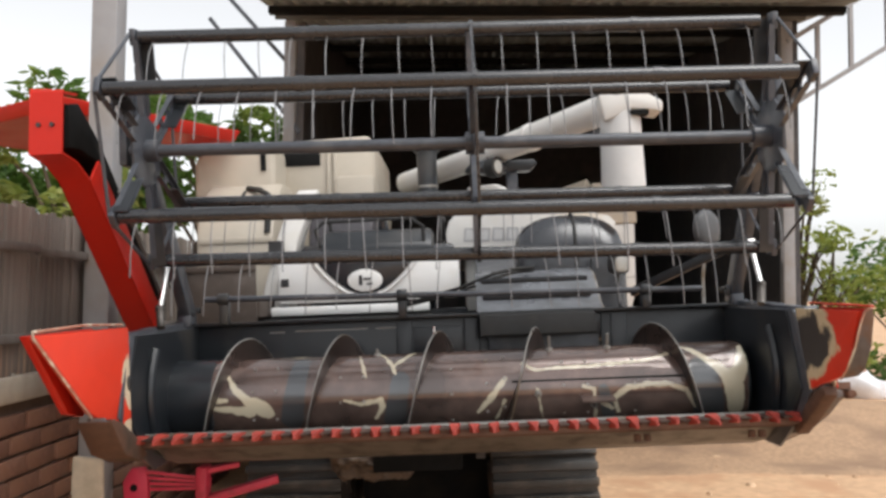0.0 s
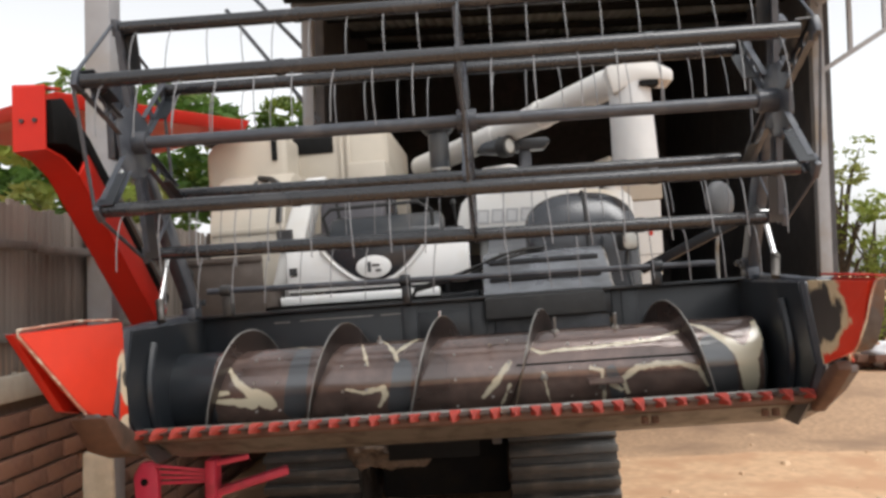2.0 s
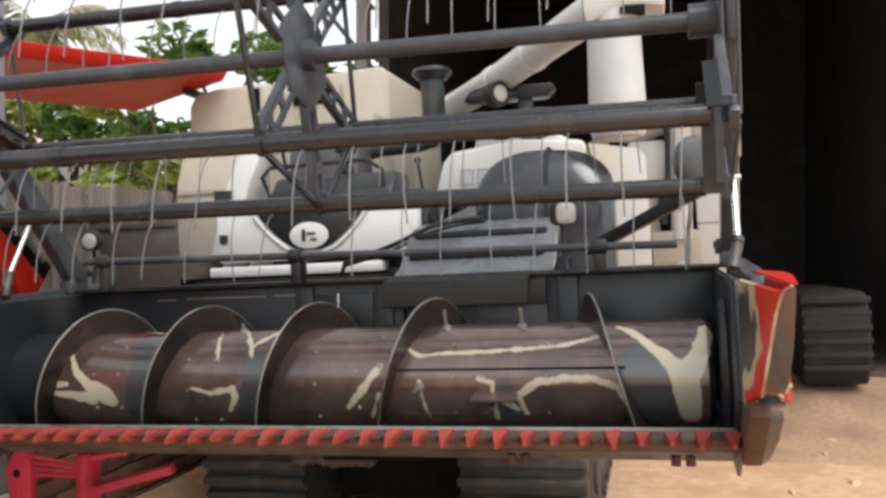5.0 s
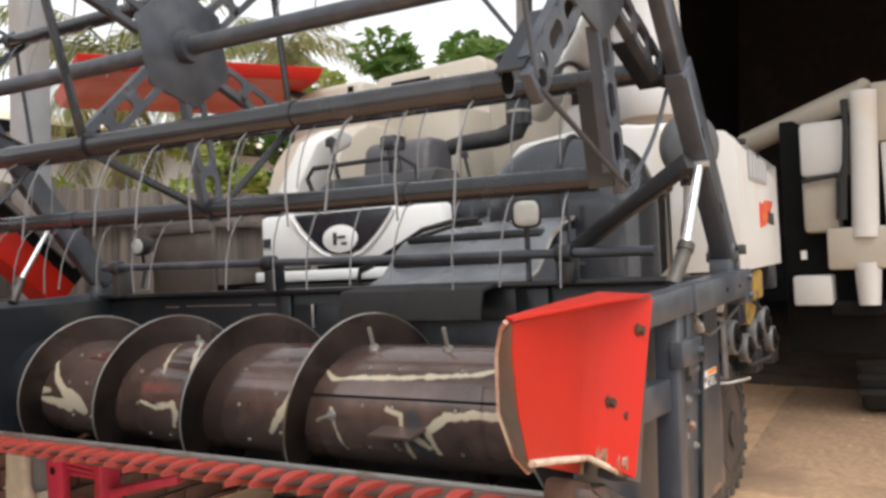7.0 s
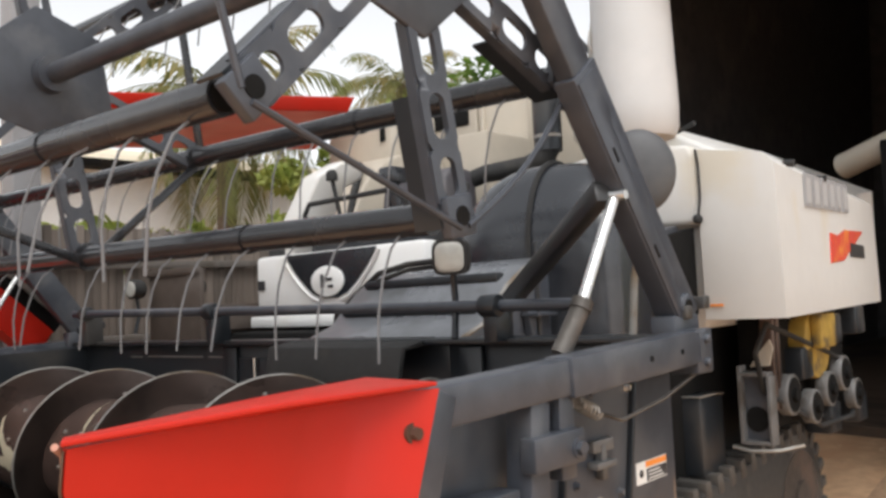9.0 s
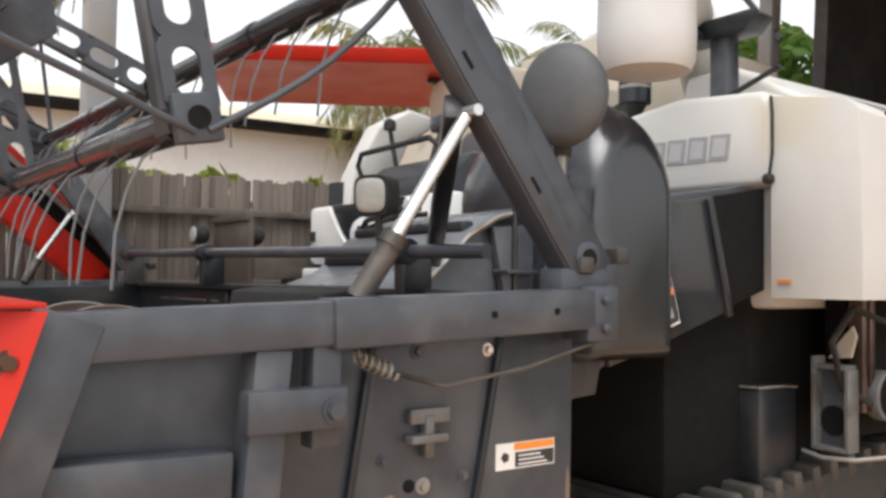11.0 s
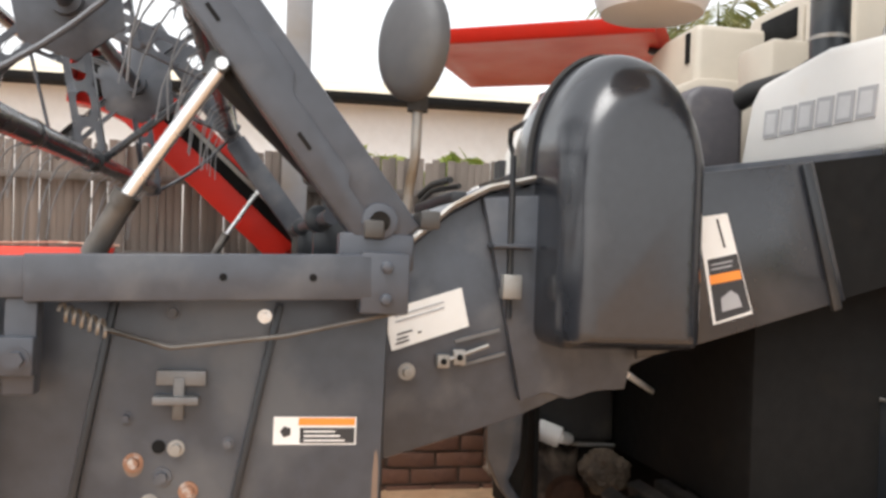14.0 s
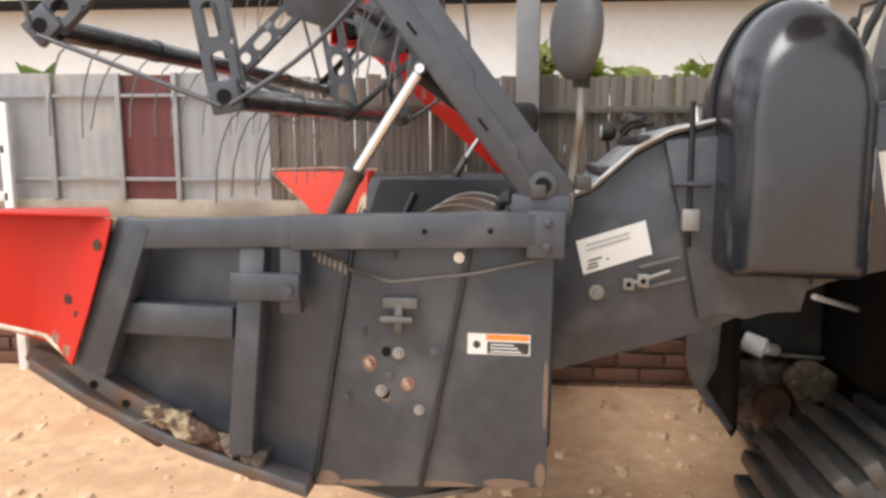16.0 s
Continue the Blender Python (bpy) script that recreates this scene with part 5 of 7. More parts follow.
bm = bm_new()
box(bm, -1.34, -0.96, 1.796, 1.808, 1.5, 1.53)
part("housing_seam", bm, IVORY, eng, "", 0.003)

# thresher with white hood
EMBOSS = mat("pale_grey_print", (0.5, 0.5, 0.5), 0.4, 0, 0.05, 30)
bm = bm_new()
box(bm, 0.05, 0.575, 1.85, 3.5, 1.05, 1.5)
thr = part("thresher_body", bm, WHITE, combine, "white thresher body with grey printed marks", 0.02)
bm = bm_new()
prism(bm, [(-0.082, 1.378), (-0.028, 1.565), (0.012, 1.607), (0.3, 1.642), (0.58, 1.62), (0.6, 1.58), (0.6, 1.37)], "y", 1.785, 3.5)
hood = part("hood", bm, WHITE, thr, "white hood with embossed grey marks", 0.02, 40, 3)
bm = bm_new()
prism(bm, [(0.6, 1.08), (0.6, 1.6), (0.8, 1.565), (0.835, 1.53), (0.84, 1.2), (0.84, 1.08)], "y", 1.79, 3.7)
# its outer face runs inward to the rear
for v in bm.verts:
    if v.co.x > 0.7:
        v.co.x -= 0.125 * (v.co.y - 1.79)
sidebox = part("side_cover", bm, WHITE, thr, "white side cover with grey marks and red-orange flash", 0.02, 40, 3)
for k in range(6):
    u = 0.045 + 0.0735 * k
    bm = bm_new()
    lo, hi = 1.457 - 0.001 * k, 1.529 - 0.0015 * k
    prism(bm, [(u, lo), (u + 0.062, lo - 0.003), (u + 0.07, hi - 0.004), (u + 0.008, hi)], "y", 1.7815, 1.787)
    mark = part("emboss_mark", bm, PALE_INK, hood)
    bm = bm_new()
    prism(bm, [(u + 0.01, lo + 0.009), (u + 0.052, lo + 0.007), (u + 0.058, hi - 0.014), (u + 0.018, hi - 0.01)], "y", 1.7805, 1.783)
    part("mark_face", bm, EMBOSS, mark)


def lean_in(bm):
    """Lay flat marks on the side cover's face, which runs inward to the rear."""
    for v in bm.verts:
        v.co.x -= 0.125 * (v.co.y - 1.79)
    return bm


for k in range(6):
    y, z = 2.16 + 0.14 * k, 1.425 + 0.005 * k
    bm = bm_new()
    prism(bm, [(y, z), (y + 0.112, z + 0.003), (y + 0.118, z + 0.113), (y + 0.006, z + 0.11)], "x", 0.838, 0.8425)
    mark = part("emboss_mark", lean_in(bm), PALE_INK, sidebox)
    bm = bm_new()
    prism(bm, [(y + 0.024, z + 0.014), (y + 0.09, z + 0.016), (y + 0.096, z + 0.098), (y + 0.03, z + 0.096)], "x", 0.8415, 0.8435)
    part("mark_face", lean_in(bm), EMBOSS, mark)
bm = bm_new()
prism(bm, [(2.55, 1.355), (2.53, 1.245), (2.8, 1.26), (2.95, 1.3), (3.3, 1.39), (2.85, 1.378), (2.7, 1.35)], "x", 0.839, 0.8425)
part("flash", lean_in(bm), mat_flash, sidebox, "red and orange flash")
bm = bm_new()
box(bm, 0.839, 0.8428, 2.95, 3.3, 1.275, 1.33)
part("model_mark", lean_in(bm), INK, sidebox, "plain dark mark")
bm = bm_new()
box(bm, 0.62, 0.66, 1.783, 1.787, 1.12, 1.127)
part("small_mark", bm, ORANGE, sidebox)
bm = bm_new()
disc(bm, (0.6, 1.786, 1.385), (0, -1, 0), 0.014, 0.014, 16, 0.008)
part("latch_knob", bm, BLACK, hood, "black latch knob")
bm = bm_new()
sweep(bm, [(0.6, 1.78, 1.385), (0.612, 1.778, 1.45), (0.612, 1.778, 1.55), (0.6, 1.79, 1.6)], 0.004, 6)
part("seam_rubber", bm, BLACK, hood)
for y in (2.0, 2.5):
    bm = bm_new()
    tube(bm, (0.815, y, 1.55), (0.85, y, 1.545), 0.012, seg=10)
    part("cover_catch", lean_in(bm), BLACK, sidebox)
bm = bm_new()
sweep(bm, [(-0.5, 1.98, 1.3), (-0.505, 1.98, 1.52), (-0.495, 1.98, 1.61), (-0.46, 1.985, 1.655), (-0.38, 2.0, 1.675), (-0.22, 2.06, 1.69), (-0.155, 2.09, 1.715), (-0.14, 2.1, 1.77)], [0.034, 0.034, 0.035, 0.036, 0.036, 0.038, 0.046, 0.054], 14)
part("intake_hose", bm, BLACK, hood, "thick black rubber hose")
bm = bm_new()
prism(bm, [(0.03, 1.6), (0.08, 1.79), (0.25, 1.8), (0.58, 1.62)], "y", 2.1, 3.4)
part("hood_rise", bm, WHITE, hood, "white raised rear part of the hood", 0.02, 40, 3)

# unloading auger with hanging sleeve
bm = bm_new()
sweep(bm, [(-0.3, 2.66, 1.905), (-0.114, 2.4, 1.918), (0.185, 2.0, 1.942), (0.51, 1.5, 1.972), (0.68, 1.22, 1.982), (0.76, 1.13, 1.972), (0.8, 1.12, 1.96)], [0.066, 0.066, 0.066, 0.066, 0.068, 0.07, 0.06], 20)
unl = part("unloading_auger", bm, WHITE, combine, "white unloading auger tube with hanging sleeve")
for p, q in (((0.17, 2.02, 1.941), (0.2, 1.98, 1.943)), ((0.4, 1.67, 1.962), (0.42, 1.64, 1.964))):
    bm = bm_new()
    tube(bm, p, q, 0.072, seg=20)
    part("tube_flange", bm, WHITE, unl, "", 0.003)
bm = bm_new()
prism(bm, [(0.655, 2.02), (0.73, 2.034), (0.858, 2.026), (0.936, 1.982), (0.932, 1.933), (0.865, 1.945), (0.8, 1.95), (0.68, 1.9)], "y", 1.04, 1.2)
part("spout_hood", bm, WHITE, unl, "white angular spout end", 0.012)
bm = bm_new()
box(bm, 0.79, 0.87, 1.035, 1.1, 1.925, 1.944)
part("spout_mouth", bm, UNDER, unl)
bm = bm_new()
rings = []
for z, r in ((1.99, 0.088), (1.8, 0.092), (1.6, 0.097), (1.55, 0.095), (1.528, 0.085), (1.522, 0.06)):
    rings.append([bm.verts.new((0.762 + r * math.cos(k * math.tau / 32), 1.13 + r * math.sin(k * math.tau / 32), z)) for k in range(32)])
for a, b in zip(rings, rings[1:]):
    for k in range(32):
        bm.faces.new((a[k], a[(k + 1) % 32], b[(k + 1) % 32], b[k]))
bm.faces.new(rings[-1])
part("sleeve", bm, FABRIC, unl, "white translucent hanging sleeve")
bm = bm_new()
tube(bm, (0.222, 1.9, 1.9), (0.222, 1.885, 1.9), 0.036, seg=20)
lring = part("lamp_ring", bm, BLACK, unl, "", 0.003)
bm = bm_new()
tube(bm, (0.222, 1.886, 1.9), (0.222, 1.882, 1.9), 0.028, seg=20)
part("lens", bm, WHITE, lring)
bm = bm_new()
tube(bm, (-0.14, 2.1, 1.74), (-0.14, 2.1, 2.0), 0.056, seg=24)
tube(bm, (-0.14, 2.1, 1.995), (-0.14, 2.1, 2.03), 0.07, 0.1, seg=24)
tube(bm, (-0.14, 2.1, 2.03), (-0.14, 2.1, 2.05), 0.1, 0.085, seg=24)
cleaner = part("air_cleaner", bm, GREY_DARK, combine, "dark cylindrical air cleaner with flared cap")
bm = bm_new()
tube(bm, (-0.14, 2.1, 1.79), (-0.14, 2.1, 1.802), 0.058, seg=24)
part("hose_clamp", bm, STEEL, cleaner, "bright hose clamp")
# rear lamp and post by the hood
bm = bm_new()
box(bm, 0.292, 0.352, 1.945, 2.005, 1.6, 1.86)
post = part("bracket_post", bm, GREY, combine, "square grey post that carries the auger tube", 0.004)
bm = bm_new()
prism(bm, [(0.17, 1.87), (0.2, 1.84), (0.42, 1.84), (0.46, 1.88), (0.44, 1.9), (0.19, 1.9)], "y", 1.93, 2.02)
part("cradle", bm, GREY_DARK, post, "dark cradle under the tube", 0.006)
bm = bm_new()
tube(bm, (0.335, 1.93, 1.645), (0.561, 1.89, 1.703), 0.008, seg=8)
part("gas_strut", bm, BLACK, post, "thin black strut")
c, nrm = Vector((0.237, 1.794, 1.844)), Vector((0.8, -0.6, 0)).normalized()
bm = bm_new()
prism(bm, [(0.06, 1.83), (0.1, 1.88), (0.2, 1.9), (0.29, 1.87), (0.3, 1.83), (0.2, 1.815)], "y", 1.82, 1.93)
part("lamp_bracket", bm, GREY_DARK, combine, "dark lamp bracket on the hood", 0.03)
bm = bm_new()
disc(bm, c, -nrm, 0.055, 0.04, 24, 0.03)
disc(bm, c, nrm, 0.056, 0.006, 24)
lamp = part("work_lamp", bm, BLACK, combine, "black work lamp by the hood")
bm = bm_new()
disc(bm, c + nrm * 0.005, nrm, 0.036, 0.004, 24, 0.004)
part("lens", bm, GLASS_LENS, lamp, "clear lens")

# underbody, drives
# shade below the body is painted in as black
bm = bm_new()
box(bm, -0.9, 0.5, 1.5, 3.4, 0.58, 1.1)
under = part("underbody", bm, UNDER, combine, "black underbody, shade put into its colour", 0.02)
# black block fills the shaded space between the tracks
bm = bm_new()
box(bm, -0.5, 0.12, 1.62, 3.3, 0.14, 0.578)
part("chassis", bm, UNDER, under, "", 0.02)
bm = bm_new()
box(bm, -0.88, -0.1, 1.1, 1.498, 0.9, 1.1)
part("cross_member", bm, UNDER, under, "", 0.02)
bm = bm_new()
prism(bm, [(1.2, 0.7), (1.22, 0.73), (1.25, 0.74), (1.3, 0.745), (1.34, 0.84), (1.42, 0.88), (1.498, 0.9), (1.498, 0.6), (1.3, 0.61)], "x", -0.6, -0.2)
part("gearbox_housing", bm, BLACK, under, "black rounded gearbox housing", 0.03, 40, 3)
bm = bm_new()
sweep(bm, [(-0.195, 1.3, 0.612), (-0.195, 1.38, 0.6), (-0.195, 1.498, 0.595)], 0.006, 6)
part("housing_rim", bm, STEEL, under)
for y, z, r in ((2.15, 0.82, 0.08), (2.36, 0.758, 0.07), (2.53, 0.8, 0.074), (2.7, 0.84, 0.078), (2.84, 0.75, 0.07)):
    bm = bm_new()
    r *= 0.84
    tube(bm, (0.68, y, z), (0.72, y, z), r, seg=28)
    pul = part("belt_pulley", bm, GREY_CLIP, combine, "greasy steel belt pulley with pale rim", 0.004)
    bm = bm_new()
    tube(bm, (0.7195, y, z), (0.7215, y, z), r * 0.84, seg=28)
    part("pulley_web", bm, UNDER, pul)
    bm = bm_new()
    tube(bm, (0.72, y, z), (0.735, y, z), r * 0.35, seg=14)
    part("pulley_hub", bm, UNDER, pul)
for y, z in ((2.36, 0.9), (2.62, 0.68), (2.95, 0.68), (2.7, 1.0), (3.0, 1.02)):
    bm = bm_new()
    box(bm, 0.6, 0.7, y - 0.05, y + 0.06, z - 0.05, z + 0.06)
    part("drive_bracket", bm, GREY_DARK, combine, "", 0.01)
# black stands for the shade behind the pulleys
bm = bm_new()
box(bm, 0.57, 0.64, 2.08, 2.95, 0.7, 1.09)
part("drive_side_frame", bm, UNDER, combine, "dark side frame, shade put into its colour", 0.01)
bm = bm_new()
sweep(bm, [(0.7, 2.0, 1.055), (0.7, 2.6, 0.92), (0.7, 2.75, 0.87), (0.7, 2.88, 0.76), (0.7, 2.8, 0.67), (0.7, 2.45, 0.68), (0.7, 1.95, 0.85), (0.7, 1.9, 0.97), (0.7, 2.0, 1.055)], 0.009, 8)
part("drive_belt", bm, BLACK, combine, "black rubber drive belt")
bm = bm_new()
tube(bm, (0.62, 2.48, 0.97), (0.7, 2.48, 0.97), 0.13, seg=24)
guard = part("yellow_guard", bm, AMBER, combine, "dusty yellow belt guard", 0.01)
bm = bm_new()
box(bm, 0.7, 0.74, 2.4, 2.56, 0.95, 1.07)
part("guard_cap", bm, AMBER, guard, "", 0.01)
bm = bm_new()
box(bm, 0.42, 0.56, 1.8, 1.97, 0.6, 0.845)
sb = part("step_box", bm, GREY_DARK, combine, "dark grey step box with worn edges", 0.012)
bm = bm_new()
sweep(bm, [(0.42, 1.8, 0.8), (0.43, 1.8, 0.843), (0.56, 1.8, 0.845), (0.562, 1.9, 0.845), (0.562, 1.965, 0.84)], 0.004, 6)
part("box_edge", bm, STEEL, sb, "worn bright edge")
# chute frame beside the step box
bm = bm_new()
for p, q in (((0.632, 1.95, 0.69), (0.632, 1.95, 0.93)), ((0.722, 1.95, 0.69), (0.722, 1.95, 0.9)), ((0.632, 1.95, 0.695), (0.722, 1.95, 0.695)), ((0.632, 1.95, 0.905), (0.722, 1.95, 0.905))):
    beam(bm, p, q, 0.012, 0.05, up=(0, 1, 0))
chute = part("chute_frame", bm, GREY_CLIP, combine, "grey sheet frame above the track", 0.002)
bm = bm_new()
box(bm, 0.638, 0.716, 1.956, 1.962, 0.7, 0.9)
part("chute_panel", bm, GREY, chute)
bm = bm_new()
for v in bmesh.ops.create_cone(bm, cap_ends=True, segments=20, radius1=0.036, radius2=0.036, depth=0.004)["verts"]:
    v.co = Vector((0.672 + v.co.x, 1.954 + v.co.z, 0.765 + v.co.y * 1.1))
part("round_opening", bm, UNDER, chute, "dark round opening in the sheet")
bm = bm_new()
sweep(bm, [(0.6, 1.93, 0.68), (0.66, 1.92, 0.672), (0.74, 1.94, 0.676), (0.8, 1.98, 0.69)], 0.006, 8)
part("chute_lip", bm, STEEL, chute, "bright worn lower lip")
for y in (2.06, 2.1):
    bm = bm_new()
    box(bm, 0.66, 0.7, y - 0.012, y + 0.012, 0.78, 1.08)
    part("belt_guard_strip", bm, BROWN_STEEL, chute, "dusty brown strip", 0.004)
bm = bm_new()
prism(bm, [(0.66, 0.925), (0.72, 0.93), (0.735, 0.985), (0.725, 1.01), (0.69, 0.97)], "y", 1.95, 1.96)
part("chute_flap", bm, IVORY, chute, "pale worn flap")
bm = bm_new()
tube(bm, (-0.15, 1.252, 0.652), (-0.124, 1.312, 0.632), 0.029, seg=18)
tube(bm, (-0.19, 1.36, 0.615), (-0.126, 1.306, 0.634), 0.017, seg=12)
part("filter_cap", bm, CLEAN_WHITE, combine, "white plastic cap", 0.006)
# white paint imitates the rod's glint; chrome mirrors the dark underside here
bm = bm_new()
tube(bm, (0.4, 1.27, 0.875), (0.033, 1.5, 0.785), 0.007)
part("grease_rod", bm, CLEAN_WHITE, combine, "bright thin rod under the drive")
bm = bm_new()
rows = []
for i in range(41):
    u = i / 40
    x = -0.6 + 0.4 * u
    taper = min(1.0, 0.55 + 4 * u * (1 - u), 0.6 + 6 * (1 - u))
    ring = []
    for k in range(80):
        a = k * math.tau / 80
        lump = noise.noise((x * 9, math.cos(a) * 2.2, math.sin(a) * 2.2)) + 0.7 * noise.noise((x * 30, math.cos(a) * 6, math.sin(a) * 6)) + 0.4 * noise.noise((x * 80, math.cos(a) * 14, math.sin(a) * 14))
        r = (0.108 + (0.016 if k % 10 < 4 else -0.004) + 0.022 * lump) * taper
        ring.append(bm.verts.new((x, 1.335 + r * math.cos(a), 0.47 + r * math.sin(a))))
    rows.append(ring)
for a, b in zip(rows, rows[1:]):
    for k in range(80):
        j = (k + 1) % 80
        bm.faces.new((a[k], a[j], b[j], b[k]))
bm.faces.new(rows[0])
bm.faces.new(rows[-1][::-1])
MUD_MID = mat("caked_mud", (0.15, 0.112, 0.084), 0.85, 0, 0.3, 40, (0.055, 0.04, 0.032), 0.45, 12, 0.5)
gear = part("drive_sprocket", bm, MUD_MID, combine, "mud-caked toothed drive sprocket between the tracks", 0, 70)
bm = bm_new()
tube(bm, (-0.2, 1.36, 0.45), (-0.18, 1.36, 0.45), 0.062, 0.05, seg=20)
part("sprocket_face", bm, RUST, gear, "rust-brown sprocket face")
bm = bm_new()
bmesh.ops.create_icosphere(bm, subdivisions=5, radius=0.075)
for v in bm.verts:
    k = 1 + 0.35 * noise.noise(v.co * 22) + 0.22 * noise.noise(v.co * 60) + 0.1 * noise.noise(v.co * 150)
    v.co = Vector((-0.12 + v.co.x * 0.8 * k, 1.44 + v.co.y * 0.8 * k, 0.545 + v.co.z * 0.75 * k))
part("mud_lump", bm, mat_mud, gear, "lump of dried mud", 0, 80)
bm = bm_new()
prism(bm, [(1.04, 0.82), (1.14, 0.82), (1.13, 0.63), (1.105, 0.575), (1.18, 0.462), (1.168, 0.452), (1.085, 0.555), (1.05, 0.63)], "x", 0.06, 0.1)
part("front_plate", bm, GREY, combine, "grey bent plate under the feeder", 0.004)
# added black sheet that keeps the space before the sprocket dark
bm = bm_new()
prism(bm, [(1.195, 0.76), (1.21, 0.76), (1.215, 0.43), (1.2, 0.4)], "x", -0.4, 0.0)
part("belly_plate", bm, UNDER, under, "", 0.004)
bm = bm_new()
prism(bm, [(1.12, 0.8), (1.165, 0.8), (1.165, 0.6), (1.15, 0.5), (1.12, 0.5)], "x", -0.02, 0.05)
part("front_strut", bm, UNDER, combine, "", 0.005)


TRACK_RUBBER = mat("dusty_track_rubber", (0.046, 0.043, 0.04), 0.48, 0, 0.2, 40, (0.11, 0.095, 0.08), 0.35, 6, 0.2)


def track(x0, x1, back=0.0):
    """A rubber track: a belt with cleats round a row of wheels."""
    bm = bm_new()
    loop = []
    for k in range(13):
        a = radians(84 + 180 * k / 12)
        loop.append((1.46 + 0.25 * math.cos(a), 0.305 + 0.25 * math.sin(a)))
    for k in range(11):
        a = radians(285 + 159 * k / 10)
        loop.append((2.5 + 0.245 * math.cos(a), 0.4 + 0.245 * math.sin(a)))
    loop = [(y + back, z) for y, z in loop]
    prism(bm, loop, "x", x0, x1)
    belt = part("track_belt", bm, TRACK_RUBBER, combine, "muddy black rubber track", 0.01)
    total = list(zip(loop, loop[1:] + loop[:1]))
    run = []
    for (ya, za), (yb, zb) in total:
        d = math.hypot(yb - ya, zb - za)
        m = max(1, round(d / 0.085))
        for i in range(m):
            run.append((ya + (yb - ya) * i / m, za + (zb - za) * i / m, math.atan2(zb - za, yb - ya)))
    cb = bm_new()
    box(cb, x0 - 0.004, x1 + 0.004, -0.018, 0.018, -0.03, 0.03)
    me = finish(cb, "cleat", TRACK_RUBBER, 0.006)
    for y, z, a in run[::1]:
        share("cleat", me, belt, Matrix.Translation((0, y, z)) @ Matrix.Rotation(a, 4, "X"))
    for y, z, r in ((1.47, 0.305, 0.2), (1.8, 0.16, 0.08), (2.0, 0.17, 0.08), (2.2, 0.18, 0.08), (2.5, 0.4, 0.18)):
        wb = bm_new()
        y += back
        tube(wb, (x0 - 0.003, y, z), (x1 + 0.003, y, z), r, seg=24)
        tube(wb, (x0 - 0.015, y, z), (x1 + 0.015, y, z), r * 0.4, seg=14)
        part("wheel", wb, mat_mud_dark, belt, "muddy brown track wheel")


track(-1.02, -0.575, 0.2)
track(0.13, 0.594)

# sun canopy beside the platform
bm = bm_new()
ring = [(-1.78, 1.1), (-1.17, 2.05), (-2.05, 2.58), (-2.66, 1.57)]
mid = (-1.915, 1.825)
hi = [bm.verts.new((x, y, 2.15)) for x, y in ring]
cr = [bm.verts.new((mid[0] + 0.6 * (x - mid[0]), mid[1] + 0.6 * (y - mid[1]), 2.19)) for x, y in ring]
lo = [bm.verts.new((mid[0] + 0.95 * (x - mid[0]), mid[1] + 0.95 * (y - mid[1]), 2.085)) for x, y in ring]
inn = [bm.verts.new((mid[0] + 0.8 * (x - mid[0]), mid[1] + 0.8 * (y - mid[1]), 2.105)) for x, y in ring]
bm.faces.new(cr)
bm.faces.new(inn[::-1])
for i in range(4):
    j = (i + 1) % 4
    bm.faces.new((hi[i], lo[i], lo[j], hi[j]))
    bm.faces.new((hi[i], hi[j], cr[j], cr[i]))
    bm.faces.new((lo[i], inn[i], inn[j], lo[j]))
can = part("canopy", bm, RED, combine, "red pressed sheet-metal sun canopy", 0.008)
bm = bm_new()
beam(bm, (-1.2, 2.5, 1.95), (-1.5, 2.15, 2.09), 0.04, 0.04)
part("canopy_bracket", bm, GREY_DARK, can, "", 0.004)

# ---- surroundings ----
SAND = mat("sandy_ground", (0.57, 0.363, 0.216), 0.9, 0, 0.18, 16, (0.5, 0.29, 0.165), 0.45, 2.6, 0.4)
CONCRETE = mat("old_concrete", (0.36, 0.32, 0.26), 0.85, 0, 0.1, 25, (0.25, 0.21, 0.17), 0.3, 3, 0.3)
BRICK = mat("red_brick", (0.15, 0.074, 0.05), 0.85, 0, 0.2, 40, (0.16, 0.08, 0.05), 0.35, 8, 0.4, vary=0.25)
MORTAR = mat("mortar", (0.115, 0.08, 0.06), 0.9, 0, 0.15, 40, None, 0, 3, 0.3)
SLAT = mat("weathered_slat", (0.156, 0.129, 0.109), 0.85, 0, 0.15, 12, (0.33, 0.22, 0.15), 0.3, 4, 0.3, stretch=(6, 6, 0.6), vary=0.25)
BOARD = mat("grey_board", (0.136, 0.119, 0.106), 0.85, 0, 0.15, 12, (0.1, 0.085, 0.07), 0.35, 3, 0.3, stretch=(4, 4, 0.5), vary=0.2)
ZINC = mat("pale_zinc_sheet", (0.306, 0.315, 0.332), 0.5, 0.2, 0.06, 20, (0.4, 0.38, 0.36), 0.3, 3, 0.05)
MAROON = mat("maroon_sheet", (0.12, 0.03, 0.03), 0.6, 0, 0.1, 20, (0.08, 0.03, 0.03), 0.3, 4, 0.05)
POST = mat("grey_post", (0.306, 0.306, 0.315), 0.6, 0.1, 0.06, 20, (0.28, 0.25, 0.22), 0.3, 3, 0.1)
WALLW = mat("pale_wall", (0.75, 0.77, 0.78), 0.7, 0, 0.04, 10, (0.66, 0.67, 0.66), 0.2, 1, 0.05)
ROOFB = mat("cream_roof", (0.7, 0.6, 0.45), 0.7, 0, 0.05, 10, (0.6, 0.5, 0.38), 0.3, 1, 0.1)
